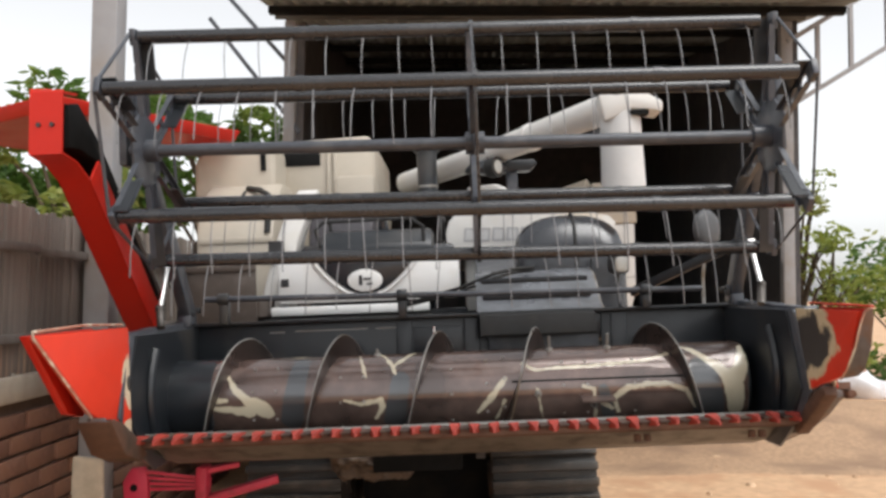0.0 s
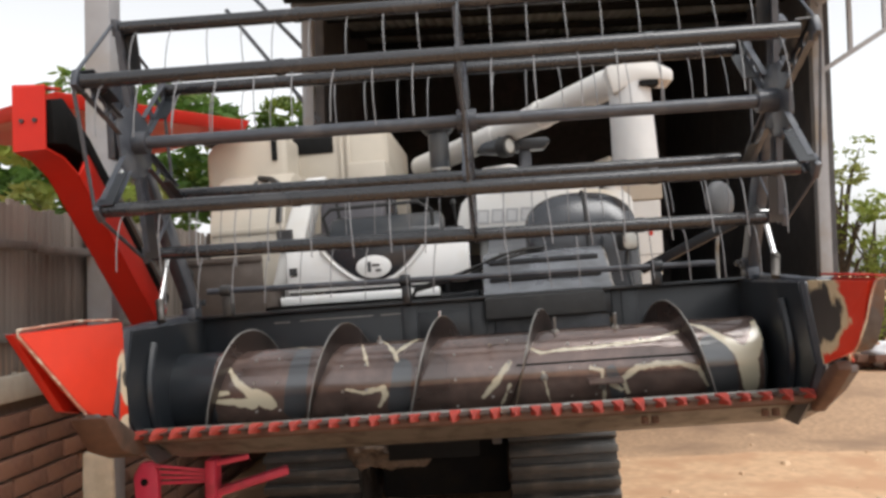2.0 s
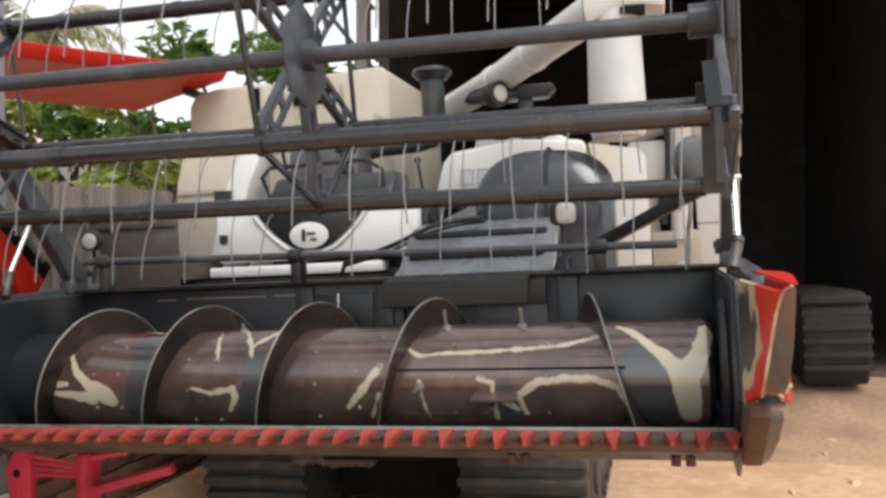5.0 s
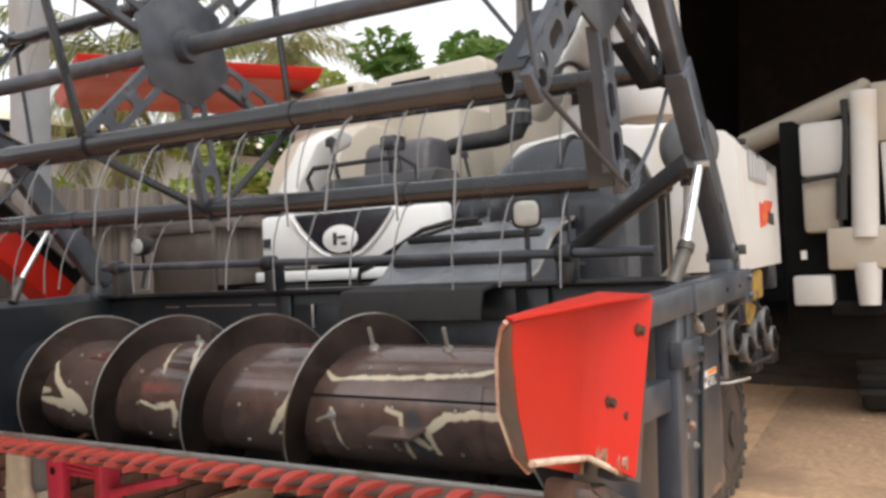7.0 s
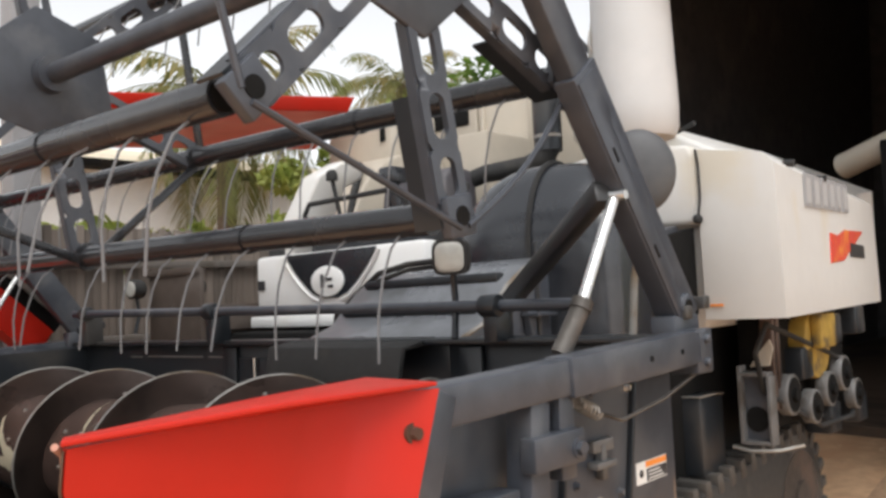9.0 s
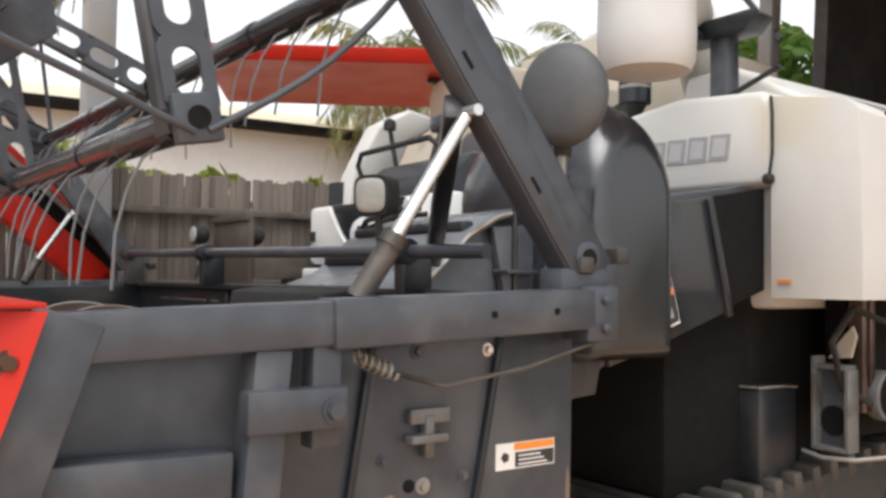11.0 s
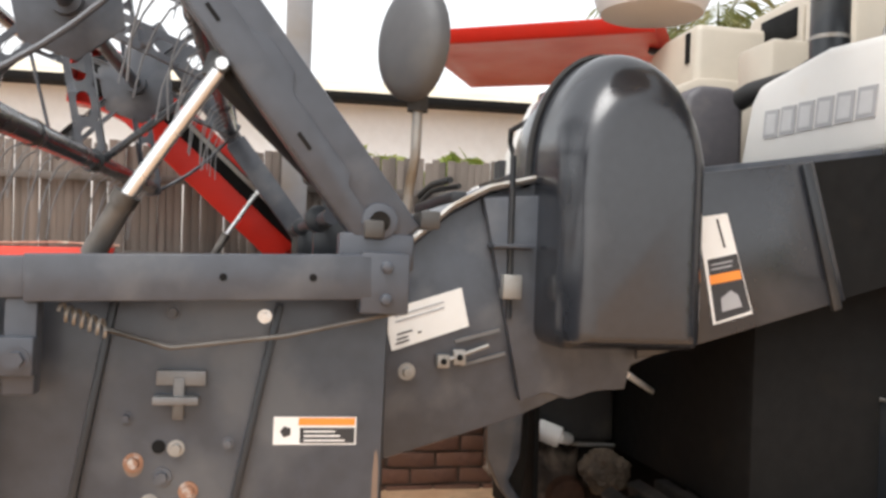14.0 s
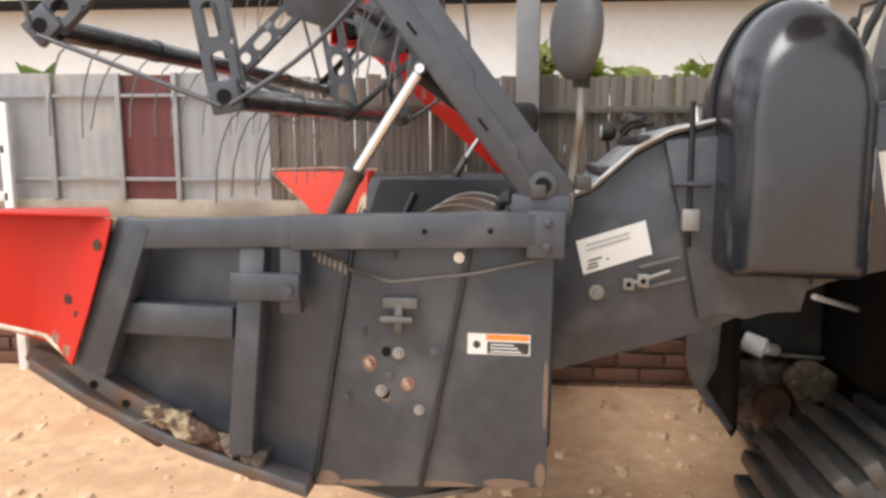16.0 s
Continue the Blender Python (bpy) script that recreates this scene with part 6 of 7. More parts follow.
# wall sheets with the dimness inside the barn put into their colour
DARKWALL = mat("shaded_sheet", (0.07, 0.068, 0.07), 0.7, 0.0, 0.2, 8, (0.11, 0.1, 0.098), 0.3, 2, 0.2, spec=0.3)
BARK = mat("bark", (0.12, 0.09, 0.065), 0.9, 0, 0.25, 25, None, 0, 3, 0.6)
LEAF = mat("leaf", (0.1, 0.19, 0.035), 0.55, 0, 0.15, 6, (0.2, 0.25, 0.05), 0.4, 1.5, 0)


def leafy(m, share=0.45):
    """Lets part of the light through a leaf."""
    n, l = m.node_tree.nodes, m.node_tree.links
    b, out = n["Principled BSDF"], n["Material Output"]
    tr, mx = n.new("ShaderNodeBsdfTranslucent"), n.new("ShaderNodeMixShader")
    l.new(b.inputs["Base Color"].links[0].from_socket, tr.inputs["Color"])
    mx.inputs[0].default_value = share
    l.new(b.outputs[0], mx.inputs[1])
    l.new(tr.outputs[0], mx.inputs[2])
    l.new(mx.outputs[0], out.inputs["Surface"])
    return m


leafy(LEAF)
PALM = mat("palm_leaf", (0.16, 0.176, 0.056), 0.6, 0, 0.15, 6, (0.34, 0.28, 0.12), 0.5, 2, 0)
leafy(PALM)
SACK = mat("white_sack", (0.7, 0.7, 0.72), 0.7, 0, 0.06, 30, (0.5, 0.48, 0.5), 0.3, 6, 0.2)


def ground_z(x, y):
    z = 0.035 * max(-1.6, min(1.6, x)) * math.exp(-((y - 1.5) / 5) ** 2) - 0.02
    t = max(0.0, min(1.0, (-0.7 - x) / 0.7))
    z += 0.115 * t * t * (3 - 2 * t)
    t = max(0.0, min(1.0, (y - 3.2) / 2.0))
    z += 0.2 * t * t * (3 - 2 * t) * max(0.0, min(1.0, (x + 2) / 1.5))
    return z


xs = [-400, -150, -60, -25, -12] + [-8 + 0.2 * k for k in range(81)] + [12, 25, 60, 150, 400]
ys = [-400, -150, -60, -25, -12] + [-6 + 0.2 * k for k in range(91)] + [16, 25, 60, 150, 400]
verts = []
for y in ys:
    for x in xs:
        near = 1.0 if abs(x) < 8.5 and abs(y - 3) < 9.5 else 0.0
        verts.append((x, y, ground_z(x, y) + near * (0.018 * noise.noise((x * 1.3, y * 1.3, 0)) + 0.008 * noise.noise((x * 5, y * 5, 3)))))
W = len(xs)
faces = [(j * W + i, j * W + i + 1, (j + 1) * W + i + 1, (j + 1) * W + i) for j in range(len(ys) - 1) for i in range(W - 1)]
me = bpy.data.meshes.new("ground")
me.from_pydata(verts, [], faces)
me.polygons.foreach_set("use_smooth", [True] * len(faces))
me.materials.append(SAND)
tagged(new("ground", me), "orange-brown sandy yard ground", "ground", kind="structure")

# browner earth before the barn, roof shade in its colour, one sheet over the sand
APRON = mat("shaded_brown_earth", (0.43, 0.275, 0.168), 0.9, 0, 0.25, 30, (0.3, 0.19, 0.12), 0.45, 1.7, 0.5)
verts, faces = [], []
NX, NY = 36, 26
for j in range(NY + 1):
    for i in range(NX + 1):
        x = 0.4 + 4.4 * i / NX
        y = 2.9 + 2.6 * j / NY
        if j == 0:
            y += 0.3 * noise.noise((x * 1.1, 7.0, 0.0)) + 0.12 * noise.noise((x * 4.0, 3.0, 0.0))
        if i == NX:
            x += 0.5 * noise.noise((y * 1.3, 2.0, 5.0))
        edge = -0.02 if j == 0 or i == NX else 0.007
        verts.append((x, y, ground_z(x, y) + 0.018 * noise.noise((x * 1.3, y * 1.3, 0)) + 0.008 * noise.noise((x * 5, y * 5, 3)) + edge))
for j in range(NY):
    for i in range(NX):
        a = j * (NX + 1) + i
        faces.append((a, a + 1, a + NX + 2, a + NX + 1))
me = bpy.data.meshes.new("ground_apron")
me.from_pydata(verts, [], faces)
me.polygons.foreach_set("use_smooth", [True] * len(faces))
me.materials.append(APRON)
tagged(new("ground_apron", me), "brown earth in front of the barn, darkened for the roof's shade", "ground", kind="structure")

# low brick wall with a concrete cap, fence above
FX = -1.47
bm = bm_new()
box(bm, FX - 0.1, FX - 0.012, -6.0, 6.0, -0.1, 0.80)
brick_wall = solid("wall_fence_base", bm, MORTAR, "low brown brick wall under the fence", "brick wall", kind="structure")
bm = bm_new()
box(bm, FX - 0.12, FX + 0.02, -6.0, 6.0, 0.80, 0.885)
solid("trim_wall_cap", bm, CONCRETE, "weathered concrete cap on the brick wall", "wall cap", 0.008, kind="structure")


def fence_slats(y0, y1, width, zlo, zhi, material, name, label, jitter=0.012):
    f = thing(name, label, "fence", kind="structure")
    bm = bm_new()
    box(bm, -0.006, 0.006, -width * 0.5, width * 0.5, 0, zhi - zlo)
    me = finish(bm, "slat", material, 0.003)
    y = y0
    while y < y1:
        share("slat", me, f, pose(FX - 0.01 + random.uniform(-0.006, 0.006), y, zlo + random.uniform(-jitter, jitter), random.uniform(-0.6, 0.6), random.uniform(-0.8, 0.8), random.uniform(-6, 6)))
        y += width
    for z in (zlo + 0.12, zhi - 0.14):
        bm = bm_new()
        box(bm, FX + 0.006, FX + 0.03, y0, y1, z - 0.014, z + 0.014)
        part("fence_rail", bm, BOARD, f, "", 0.003)
    return f


fence_slats(-0.55, 0.2, 0.031, 0.885, 1.44, SLAT, "fence_slatted", "weathered brown slat fence on the low wall")
fence_slats(0.2, 5.5, 0.031, 0.885, 1.43, SLAT, "fence_slatted", "weathered brown slat fence on the low wall")
sheets = thing("fence_sheeted", "pale zinc sheets and one maroon sheet fixed above the low wall", "fence", kind="structure")
y = -5.2
for w, m in ((0.8, ZINC), (0.8, ZINC), (0.8, ZINC), (0.8, ZINC), (0.42, ZINC), (0.33, ZINC), (0.27, MAROON), (0.43, ZINC)):
    bm = bm_new()
    k = max(4, int(w / 0.02))
    front_row = [(FX + 0.004 * math.sin(i * 1.9), y + w * i / k) for i in range(k + 1)]
    prism(bm, [(a, b) for a, b in front_row] + [(a - 0.004, b) for a, b in front_row[::-1]], "z", 0.885, 1.455 + random.uniform(-0.02, 0.02))
    part("sheet", bm, m, sheets, "maroon painted sheet" if m is MAROON else "")
    bm = bm_new()
    box(bm, FX + 0.008, FX + 0.03, y - 0.012, y + 0.012, 0.885, 1.46)
    part("fence_stud", bm, POST, sheets, "", 0.002)
    y += w
for z in (0.98, 1.36):
    bm = bm_new()
    box(bm, FX + 0.008, FX + 0.024, -5.2, -0.55, z - 0.008, z + 0.008)
    part("fence_rail", bm, POST, sheets, "", 0.002)

bm = bm_new()
box(bm, -1.46, -1.36, 0.56, 0.66, -0.1, 4.6)
solid("yard_post", bm, POST, "tall plain grey steel post by the fence", "post", 0.008)

# white building beyond the fence
bld = thing("neighbour_building", "pale white building with cream roof and dark eave behind the fence", "building")
bm = bm_new()
box(bm, -15, -9.0, -9, 12, -0.2, 2.6)
part("wall", bm, WALLW, bld)
bm = bm_new()
box(bm, -15.5, -8.6, -9.5, 12.5, 2.6, 2.7)
part("eave", bm, UNDER, bld, "dark eave board", 0.01)
bm = bm_new()
prism(bm, [(-15.4, 2.7), (-8.6, 2.7), (-12, 3.35)], "y", -9.4, 12.4)
part("roof", bm, ROOFB, bld, "cream sheet roof")

# barn
barn = thing("barn", "dark open-fronted machinery barn with steel columns", "barn")
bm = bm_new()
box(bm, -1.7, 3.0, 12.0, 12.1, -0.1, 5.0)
part("rear_wall", bm, DARKWALL, barn, "sheet wall, darkened for the shade inside the barn")
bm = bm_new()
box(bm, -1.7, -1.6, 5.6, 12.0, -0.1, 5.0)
part("side_wall", bm, DARKWALL, barn, "sheet wall, darkened for the shade inside the barn")
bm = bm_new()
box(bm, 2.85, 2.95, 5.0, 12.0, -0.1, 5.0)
part("side_wall", bm, DARKWALL, barn, "sheet wall, darkened for the shade inside the barn")
bm = bm_new()
ROOF = mat("dull_zinc_roof", (0.42, 0.46, 0.46), 0.7, 0.2, 0.15, 12, (0.26, 0.27, 0.26), 0.35, 2, 0.1)
wave = [(-1.75 + 0.0275 * k, 0.012 * math.sin(k * math.pi / 2)) for k in range(181)]
rows = [[[bm.verts.new((x, y, z + w + up)) for x, w in wave] for up in (0, 0.004)] for y, z in ((2.7, 3.33), (12.3, 4.95))]
for i in range(180):
    for up in (0, 1):
        bm.faces.new((rows[0][up][i], rows[0][up][i + 1], rows[1][up][i + 1], rows[1][up][i]))
    bm.faces.new((rows[0][0][i], rows[0][0][i + 1], rows[0][1][i + 1], rows[0][1][i]))
roof = part("roof", bm, ROOF, barn, "dark corrugated roof")
bm = bm_new()
FASCIA = mat("sooty_fascia", (0.1, 0.1, 0.095), 0.7, 0.1, 0.15, 12, (0.06, 0.06, 0.056), 0.35, 2, 0.1)
box(bm, -1.72, 2.95, 4.8, 4.84, 3.6, 4.1)
part("fascia", bm, FASCIA, barn, "dull grey sheet fascia", 0.004)
for x in (-1.59, 2.8):
    bm = bm_new()
    box(bm, x - 0.05, x + 0.05, 4.85, 4.95, -0.1, 3.6)
    part("column", bm, POST, barn, "pale grey steel column", 0.006)
for k in range(7):
    bm = bm_new()
    y = 3.2 + k * 1.3
    box(bm, -1.7, 3.15, y - 0.04, y + 0.04, 3.3 + (y - 2.7) * 0.1667 - 0.06, 3.3 + (y - 2.7) * 0.1667)
    part("purlin", bm, UNDER, barn)
chords = [((2.8, 4.84, 2.83), (6.0, 4.84, 4.82)), ((2.8, 4.84, 3.41), (6.0, 4.84, 5.4))]
webs = [((x, 4.84, 0.622 * (x - 2.8) + 2.83), (x, 4.84, 0.622 * (x - 2.8) + 3.41)) for x in (3.06, 3.35, 3.67, 3.98, 4.3, 4.62, 4.94, 5.26, 5.58)]
for p, q in chords:
    bm = bm_new()
    beam(bm, p, q, 0.042, 0.042)
    part("truss_chord", bm, POST, barn, "grey steel truss chord")
for p, q in webs:
    bm = bm_new()
    beam(bm, p, q, 0.035, 0.035, up=(0, 1, 0))
    part("truss_web", bm, POST, barn)
for p, q in (((-1.5, 4.9, 2.6), (-2.3, 4.8, 3.6)), ((-1.5, 4.9, 3.1), (-2.6, 4.8, 4.3))):
    bm = bm_new()
    beam(bm, p, q, 0.035, 0.035)
    part("brace", bm, GREY, barn, "thin grey steel brace")

# the barn's inside shade is painted into this floor slab
FLOOR = mat("shaded_earth_floor", (0.1, 0.07, 0.05), 0.9, 0, 0.2, 20, (0.05, 0.036, 0.028), 0.4, 2, 0.4)
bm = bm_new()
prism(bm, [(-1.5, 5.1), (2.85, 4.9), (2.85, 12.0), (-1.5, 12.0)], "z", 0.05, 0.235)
solid("floor_barn", bm, FLOOR, "earth floor inside the barn, its shade put into the colour", "floor", 0.02, kind="structure")

# second machine in the barn
m2 = thing("combine_harvester", "ivory white combine harvester parked inside the dark barn", "combine harvester", LEAN)
for nm, dims, m, bv in (("mid_cover", (0.68, 0.93, 3.95, 4.3, 1.55, 1.86), WHITE, 0.03), ("low_cover", (0.68, 0.87, 3.97, 4.3, 1.235, 1.545), IVORY, 0.03),
                        ("lower_box", (0.615, 0.818, 3.93, 4.2, 0.83, 0.998), WHITE, 0.015), ("auger_foot_box", (0.806, 1.106, 3.9, 4.15, 1.025, 1.258), IVORY, 0.02), ("top_box", (1.06, 1.392, 3.95, 4.3, 1.712, 2.035), IVORY, 0.012),
                        ("rear_body", (0.6, 1.36, 4.3, 5.8, 0.87, 1.9), IVORY, 0.03), ("dark_frame", (0.55, 1.2, 4.1, 4.3, 0.55, 1.9), UNDER, 0.01), ("sill", (0.8, 1.22, 3.97, 4.3, 0.77, 0.85), UNDER, 0.01)):
    bm = bm_new()
    box(bm, *dims)
    part(nm, bm, m, m2, "", bv)
bm = bm_new()
tube(bm, (1.0, 3.93, 1.2), (1.025, 3.93, 1.99), 0.068, seg=20)
part("vertical_auger", bm, WHITE, m2, "white vertical auger tube")
bm = bm_new()
tube(bm, (1.0, 3.95, 0.83), (1.0, 3.95, 1.06), 0.055, 0.07, seg=20)
part("auger_foot", bm, WHITE, m2)
bm = bm_new()
tube(bm, (0.3, 4.35, 1.82), (1.04, 3.97, 2.0), 0.07, seg=20)
part("unloading_auger", bm, IVORY, m2, "ivory unloading tube")
bm = bm_new()
prism(bm, [(1.09, 1.708), (1.375, 1.708), (1.36, 1.223), (1.275, 0.85), (1.11, 0.852)], "y", 3.96, 4.3)
ec = part("end_cover", bm, WHITE, m2, "white end cover with red reflector", 0.012)
bm = bm_new()
box(bm, 1.1, 1.366, 3.956, 3.962, 1.296, 1.3)
part("cover_seam", bm, UNDER, ec)
bm = bm_new()
disc(bm, (1.281, 3.962, 1.457), (0, -1, 0), 0.018, 0.006, 16)
part("reflector", bm, RED, ec, "small red reflector")
bm = bm_new()
sweep(bm, [(0.93, 3.9, 1.95), (0.935, 3.88, 1.8), (0.925, 3.88, 1.6), (0.9, 3.9, 1.5), (0.89, 3.9, 1.3)], [0.02, 0.016, 0.018, 0.03, 0.028], 10)
part("hose", bm, BLACK, m2, "black hose along the tube")
bm = bm_new()
tube(bm, (0.69, 3.94, 1.53), (0.9, 3.92, 1.55), 0.014, seg=10)
part("pipe", bm, GREY_DARK, m2, "dark pipe")
bm = bm_new()
box(bm, 0.66, 0.69, 3.96, 3.98, 1.09, 1.14)
part("tag", bm, STICKER, m2, "small white tag")
for x0 in (0.88, 1.75):
    bm = bm_new()
    prism(bm, [(4.3, 0.36), (4.42, 0.17), (6.2, 0.17), (6.35, 0.36), (6.2, 0.78), (4.4, 0.8), (4.28, 0.65)], "x", x0, x0 + 0.42)
    belt = part("track_belt", bm, BLACK, m2, "black rubber track", 0.03)
    cb = bm_new()
    box(cb, x0 - 0.004, x0 + 0.424, -0.02, 0.02, -0.02, 0.02)
    me = finish(cb, "cleat", BLACK, 0.005)
    for k in range(6):
        share("cleat", me, belt, pose(0, 4.285 + 0.012 * abs(k - 2.5), 0.3 + 0.09 * k))

# trees
def leaf_cloud(bm, centre, radius, count, size, squash=0.8):
    c = Vector(centre)
    for _ in range(count):
        d = Vector((random.gauss(0, 1), random.gauss(0, 1), random.gauss(0, 1))).normalized()
        p = c + Vector((d.x * radius, d.y * radius, d.z * radius * squash)) * random.uniform(0.45, 1.0) ** 0.5
        a = Vector((random.gauss(0, 1), random.gauss(0, 1), random.gauss(0, 0.6))).normalized()
        b = a.cross(Vector((random.gauss(0, 1), random.gauss(0, 1), random.gauss(0, 1)))).normalized()
        s = size * random.uniform(0.6, 1.3)
        q = [bm.verts.new(p + a * s), bm.verts.new(p + b * s * 0.4), bm.verts.new(p - a * s), bm.verts.new(p - b * s * 0.4)]
        bm.faces.new(q)


def tree(x, y, h, spread, label, clumps=14, count=160, size=0.12, low=0.35, foliage=None):
    t = thing("tree", label, "tree", pose(x, y, -0.05))
    bm = bm_new()
    sweep(bm, [(0, 0, 0), (0.05, 0.02, h * 0.3), (-0.04, 0.05, h * 0.6), (0.02, 0, h * 0.85)], [0.05 * h * 0.5, 0.04 * h * 0.5, 0.025 * h * 0.5, 0.01 * h * 0.5], 10)
    tips = []
    for k in range(clumps):
        a, u = random.uniform(0, math.tau), random.uniform(low, 1.0)
        r = spread * random.uniform(0.35, 1.0) * (1.1 - 0.5 * abs(u - 0.6))
        tip = Vector((r * math.cos(a), r * math.sin(a), h * u))
        tips.append(tip)
        sweep(bm, [(0, 0, h * u * 0.6), tip * 0.5 + Vector((0, 0, h * u * 0.38)), tip], [0.02 * h * 0.5, 0.012 * h * 0.5, 0.004 * h * 0.5], 6)
    part("trunk", bm, BARK, t, "brown trunk with limbs")
    bm = bm_new()
    for tip in tips:
        leaf_cloud(bm, tip, spread * random.uniform(0.28, 0.45), count, size)
    part("crown", bm, foliage or LEAF, t, "bright green leaves")
    return t


YELLOW_LEAF = mat("yellow_green_leaf", (0.27, 0.33, 0.07), 0.55, 0, 0.15, 6, (0.36, 0.37, 0.12), 0.4, 1.5, 0)
leafy(YELLOW_LEAF)
tree(-3.6, 9.5, 3.9, 1.3, "leafy green tree beside the barn")
tree(-5.3, 9.4, 4.0, 1.2, "leafy green tree behind the fence")
tree(-4.3, 6.4, 2.9, 0.8, "yellow-green bushy tree behind the fence", 14, 150, 0.09, 0.35, YELLOW_LEAF)
tree(-6.7, 6.4, 2.75, 0.65, "yellow-green round tree behind the fence", 14, 150, 0.09, 0.45, YELLOW_LEAF)
tree(5.9, 8.8, 2.0, 0.9, "pale green bush beside the barn", 12, 50, 0.06, 0.15, YELLOW_LEAF)
tree(7.8, 9.5, 2.2, 1.3, "low spreading green bush beside the yard", 14, 110, 0.12, 0.1, YELLOW_LEAF)
tree(4.25, 7.4, 2.1, 0.65, "green bush growing beside the barn column", 14, 70, 0.055, 0.12, YELLOW_LEAF)
tree(3.95, 7.5, 2.6, 0.45, "tall sparse green bush against the barn corner", 18, 45, 0.05, 0.08, YELLOW_LEAF)
tree(5.2, 7.8, 1.7, 0.8, "low green bush beside the barn", 16, 140, 0.07, 0.08)
tree(-6.4, 7.5, 3.0, 0.9, "leafy green tree behind the grey board fence", 16, 130, 0.1, 0.4)
for x, y, h, r in ((-2.7, 0.75, 1.62, 0.3), (-2.75, 1.35, 1.57, 0.35), (-2.7, 2.0, 1.55, 0.3)):
    tree(x, y, h, r, "low green shrub showing over the fence", 9, 90, 0.06, 0.75, YELLOW_LEAF)
tree(-2.7, -2.3, 1.5, 0.3, "broad-leaved green plant behind the fence", 6, 14, 0.16, 0.7)


def palm(x, y, h, label):
    t = thing("palm_tree", label, "palm tree", pose(x, y, 0))
    bm = bm_new()
    sweep(bm, [(0, 0, -0.1), (0.05, 0, h * 0.5), (0, 0.04, h)], [0.16, 0.13, 0.12], 12)
    part("trunk", bm, BARK, t, "ringed brown trunk")
    for k in range(22):
        a = k * 2.4 + random.uniform(-0.2, 0.2)
        el = 1.15 - 1.9 * (k / 22)
        bm = bm_new()
        L = 1.7 * random.uniform(0.85, 1.15)
        pts = []
        for i in range(11):
            u = i / 10
            r = L * u * math.cos(el - u * 0.75)
            pts.append(Vector((r * math.cos(a), r * math.sin(a), h + L * u * math.sin(el - u * 0.75))))
        for i in range(1, 10):
            for j in range(5):
                p = pts[i].lerp(pts[i + 1], j / 5)
                d = (pts[i + 1] - pts[i]).normalized()
                side = d.cross(Vector((0, 0, 1))).normalized()
                for s in (-1, 1):
                    ln = 0.55 * (1 - 0.7 * abs(i / 10 - 0.4)) * random.uniform(0.8, 1.15)
                    e = p + side * s * ln * 0.6 + d * ln * 0.45 - Vector((0, 0, ln * random.uniform(0.3, 0.9)))
                    m = p.lerp(e, 0.5) + Vector((0, 0, 0.03))
                    q = [bm.verts.new(p), bm.verts.new(m + d * 0.02), bm.verts.new(e), bm.verts.new(m - d * 0.02)]
                    bm.faces.new(q)
        sweep(bm, pts, [0.016] * 4 + [0.008] * 7, 5)
        part("frond", bm, PALM, t)


palm(-7.9, 5.9, 3.5, "yellow-green palm tree behind the machine")
palm(-11.5, 13.0, 5.3, "palm tree far behind the fence")

# clods, chips and dry stalks on the ground
CLOD = mat("dry_clod", (0.6, 0.41, 0.26), 0.9, 0, 0.2, 40, (0.4, 0.25, 0.15), 0.4, 2, 0.3)
verts, faces = [], []
for _ in range(1700):
    x, y = random.uniform(-1.35, 3.2), random.uniform(-2.2, 6.0)
    if random.random() < 0.6:
        x, y = random.uniform(-1.35, 0.9), random.uniform(-1.6, 1.6)
    r = random.choice((0.004, 0.005, 0.006, 0.008, 0.01, 0.013, 0.03)) * random.uniform(0.6, 1.3)
    z = ground_z(x, y) + 0.018 * noise.noise((x * 1.3, y * 1.3, 0)) + 0.008 * noise.noise((x * 5, y * 5, 3)) + r * 0.2
    b = len(verts)
    a0, stretch = random.uniform(0, 3), random.uniform(0.6, 1.7)
    for k in range(6):
        a = a0 + k * math.tau / 6
        verts.append((x + r * stretch * math.cos(a) * random.uniform(0.7, 1.2), y + r * math.sin(a) * random.uniform(0.7, 1.2), z - r * 0.3))
    for k in range(6):
        a = a0 + k * math.tau / 6
        verts.append((x + r * stretch * 0.6 * math.cos(a) * random.uniform(0.6, 1.2), y + r * 0.6 * math.sin(a) * random.uniform(0.6, 1.2), z + r * random.uniform(0.15, 0.4)))
    for k in range(6):
        j = (k + 1) % 6
        faces.append((b + k, b + j, b + 6 + j, b + 6 + k))
    faces.append(tuple(b + 6 + k for k in range(6)))
me = bpy.data.meshes.new("clods")
me.from_pydata(verts, [], faces)
me.materials.append(CLOD)
tagged(new("clods", me), "scattered dry earth clods and brick chips on the ground", "earth clods", kind="stuff")

# loose things on the ground
plough = thing("plough_frame", "faded pinkish-red cast implement frame beside the low wall", "farm implement", pose(-1.09, 0.58, 0.09))
bm = bm_new()
prism(bm, [(-0.2, 0.36), (-0.17, 0.41), (-0.12, 0.415), (-0.105, 0.38), (-0.1, 0.2), (-0.06, -0.12), (-0.16, -0.12), (-0.185, 0.2)], "y", -0.015, 0.02)
plate = part("mounting_plate", bm, PINK_RED, plough, "pinkish-red cast plate", 0.008)
bm = bm_new()
disc(bm, (-0.155, -0.014, 0.34), (0, -1, 0), 0.014, 0.003, 16)
part("plate_hole", bm, UNDER, plate)
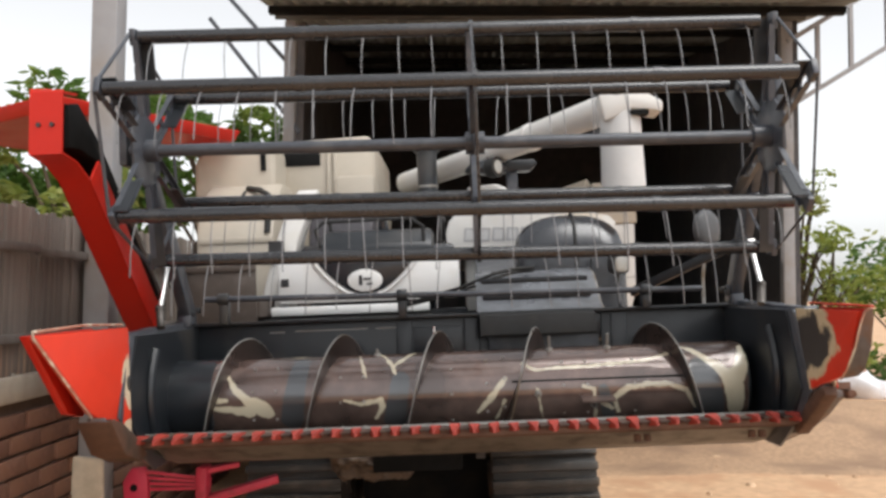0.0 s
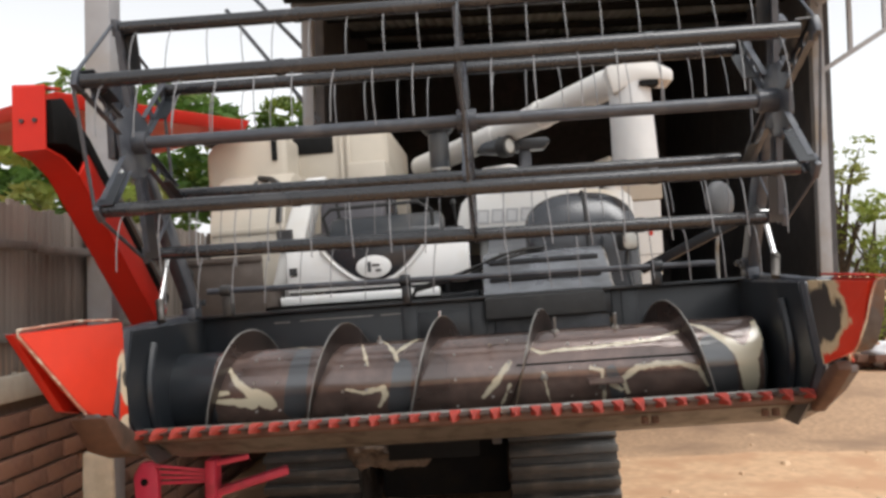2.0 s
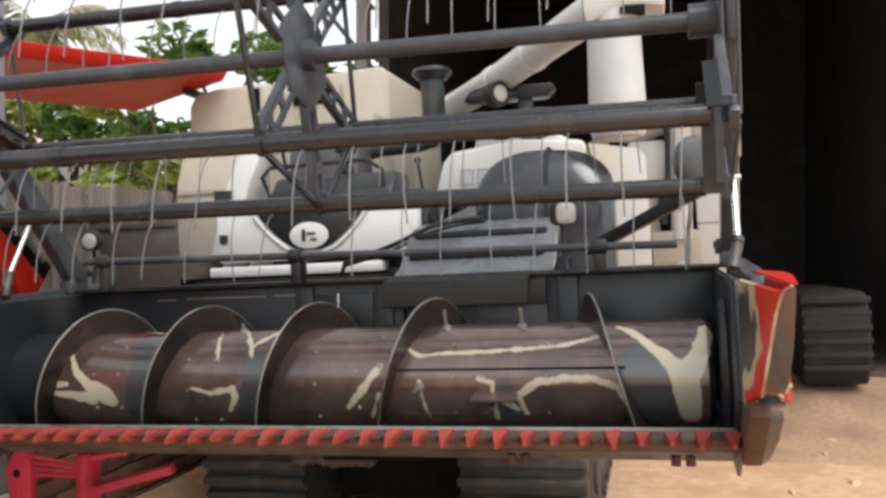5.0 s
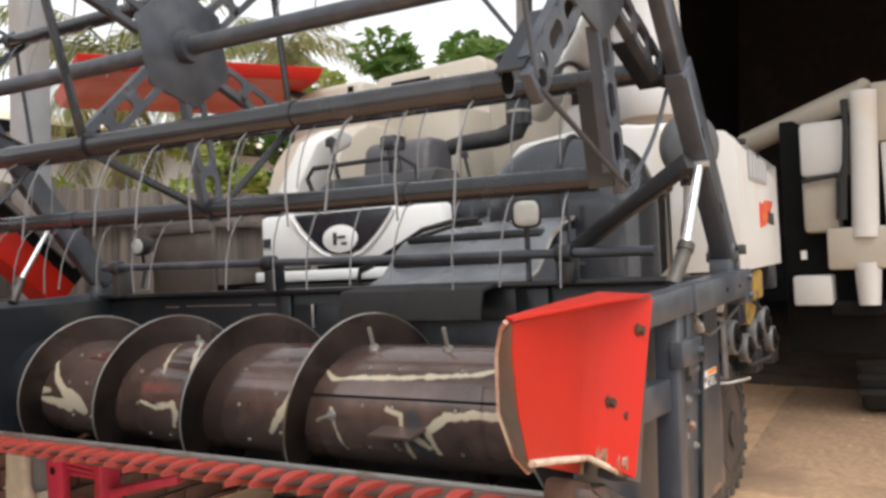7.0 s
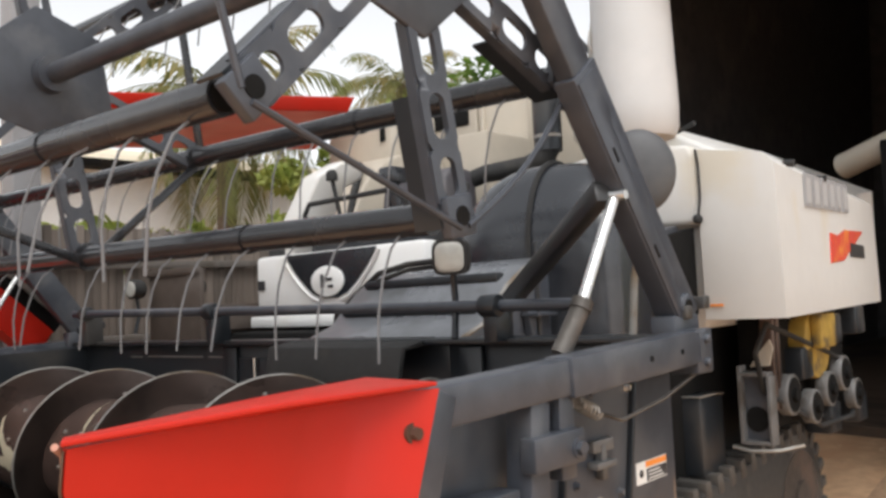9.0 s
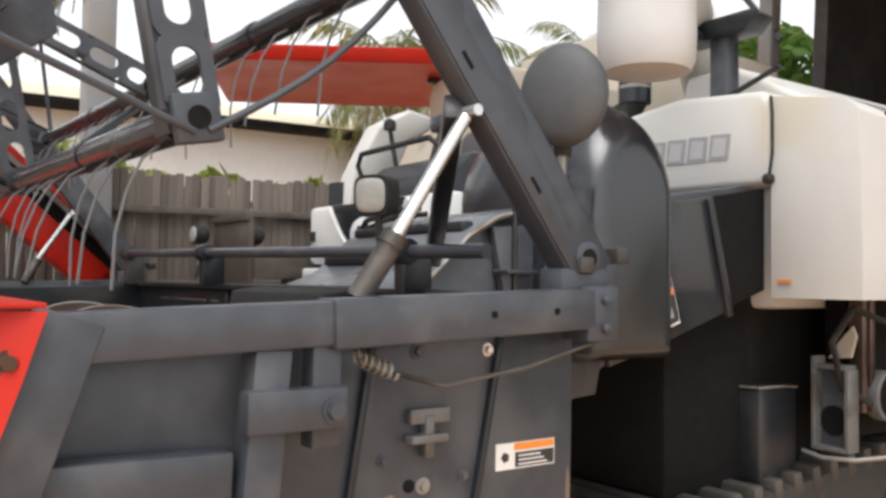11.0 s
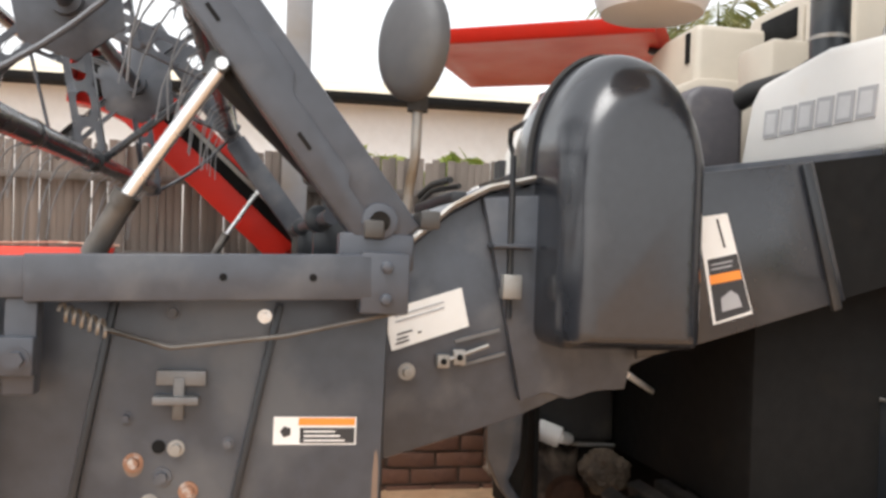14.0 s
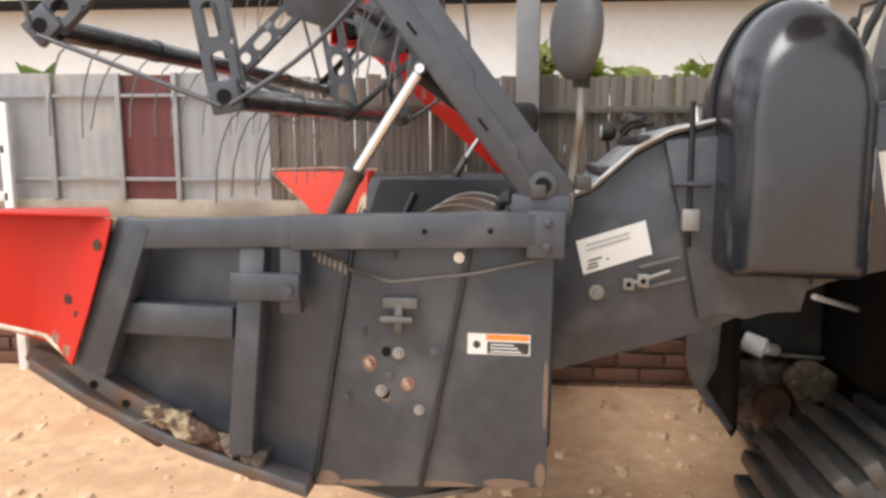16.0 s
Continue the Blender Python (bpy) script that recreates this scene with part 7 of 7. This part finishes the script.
for k in range(4):
    bm = bm_new()
    beam(bm, (-0.12, -0.01 + 0.01 * k, 0.4 - 0.024 * k), (0.09, 0.03, 0.37 - 0.012 * k), 0.012, 0.012)
    part("cast_rib", bm, PINK_RED, plough, "", 0.003)
bm = bm_new()
prism(bm, [(-0.1, 0.22), (-0.06, 0.25), (0.06, 0.25), (0.09, 0.22), (0.09, 0.19), (-0.08, 0.17)], "y", 0.0, 0.03)
part("lower_web", bm, PINK_RED, plough, "", 0.005)
bm = bm_new()
box(bm, 0.075, 0.115, -0.02, 0.06, 0.2, 0.42)
part("end_block", bm, PINK_RED, plough, "", 0.008)
bm = bm_new()
beam(bm, (0.1, 0.03, 0.29), (0.36, 0.1, 0.36), 0.05, 0.03)
part("draw_beam", bm, PINK_RED, plough, "", 0.006)
bm = bm_new()
beam(bm, (0.1, 0.02, 0.4), (0.22, 0.06, 0.42), 0.04, 0.02)
part("top_link", bm, PINK_RED, plough, "", 0.005)
FOOTING = mat("cream_concrete", (0.6, 0.51, 0.38), 0.85, 0, 0.12, 25, (0.42, 0.35, 0.25), 0.35, 7, 0.3)
bm = bm_new()
prism(bm, [(-1.5, -0.1), (-1.31, -0.1), (-1.315, 0.32), (-1.345, 0.37), (-1.352, 0.54), (-1.466, 0.55), (-1.468, 0.39), (-1.495, 0.36)], "y", 0.525, 0.556)
prism(bm, [(-1.355, -0.1), (-1.315, -0.1), (-1.318, 0.32), (-1.354, 0.34)], "y", 0.557, 0.68)
solid("concrete_footing", bm, FOOTING, "cream concrete footing of the steel yard post", "concrete footing", 0.012)
gate = thing("gate_frame", "white painted steel gate frame by the fence", "gate")
for p, q in (((-1.4, -1.78, 0), (-1.4, -1.78, 1.33)), ((-1.4, -1.78, 1.31), (-1.4, -2.6, 1.31)), ((-1.4, -1.78, 0.9), (-1.4, -2.6, 0.9)), ((-1.4, -1.78, 1.12), (-1.4, -2.6, 1.12)), ((-1.4, -2.6, 0), (-1.4, -2.6, 1.33))):
    bm = bm_new()
    beam(bm, p, q, 0.045, 0.03, up=(1, 0, 0))
    part("gate_bar", bm, CLEAN_WHITE, gate, "", 0.004)

# heap of bricks and a sack beside the barn
for k in range(26):
    bm = bm_new()
    box(bm, -0.1, 0.1, -0.05, 0.05, -0.035, 0.035)
    b = solid("brick", bm, BRICK, "loose brown brick on a heap", "brick", 0.006, group="loose bricks beside the barn")
    b.matrix_world = pose(2.75 + (k % 7) * 0.16 + random.uniform(-0.04, 0.04), 5.75 + random.uniform(-0.1, 0.35), 0.2 + (k // 7) * 0.068, random.uniform(-8, 8), random.uniform(-8, 8), random.uniform(-50, 50))
bm = bm_new()
bmesh.ops.create_uvsphere(bm, u_segments=24, v_segments=14, radius=1)
for v in bm.verts:
    q = 0.06 * noise.noise(v.co * 2.2)
    v.co = Vector((v.co.x * (0.42 + q), v.co.y * (0.24 + q), v.co.z * (0.15 + q)))
sk = solid("sack", bm, SACK, "full white plastic sack lying on the ground", "sack", sharp=80)
sk.matrix_world = pose(3.85, 5.9, 0.3, 0, 18, 20)

# bricks of the low wall
bm = bm_new()
box(bm, -0.012, 0.012, -0.098, 0.098, -0.029, 0.029)
brick_mesh = finish(bm, "brick", BRICK, 0.004)
for c in range(11):
    for k in range(24):
        y = -2.2 + (k + 0.5 * (c % 2)) * 0.208
        share("brick", brick_mesh, brick_wall, pose(FX - 0.006 + random.uniform(-0.004, 0.004), y + random.uniform(-0.004, 0.004), 0.035 + c * 0.0695, random.uniform(-1, 1), 0, random.uniform(-1.5, 1.5)))
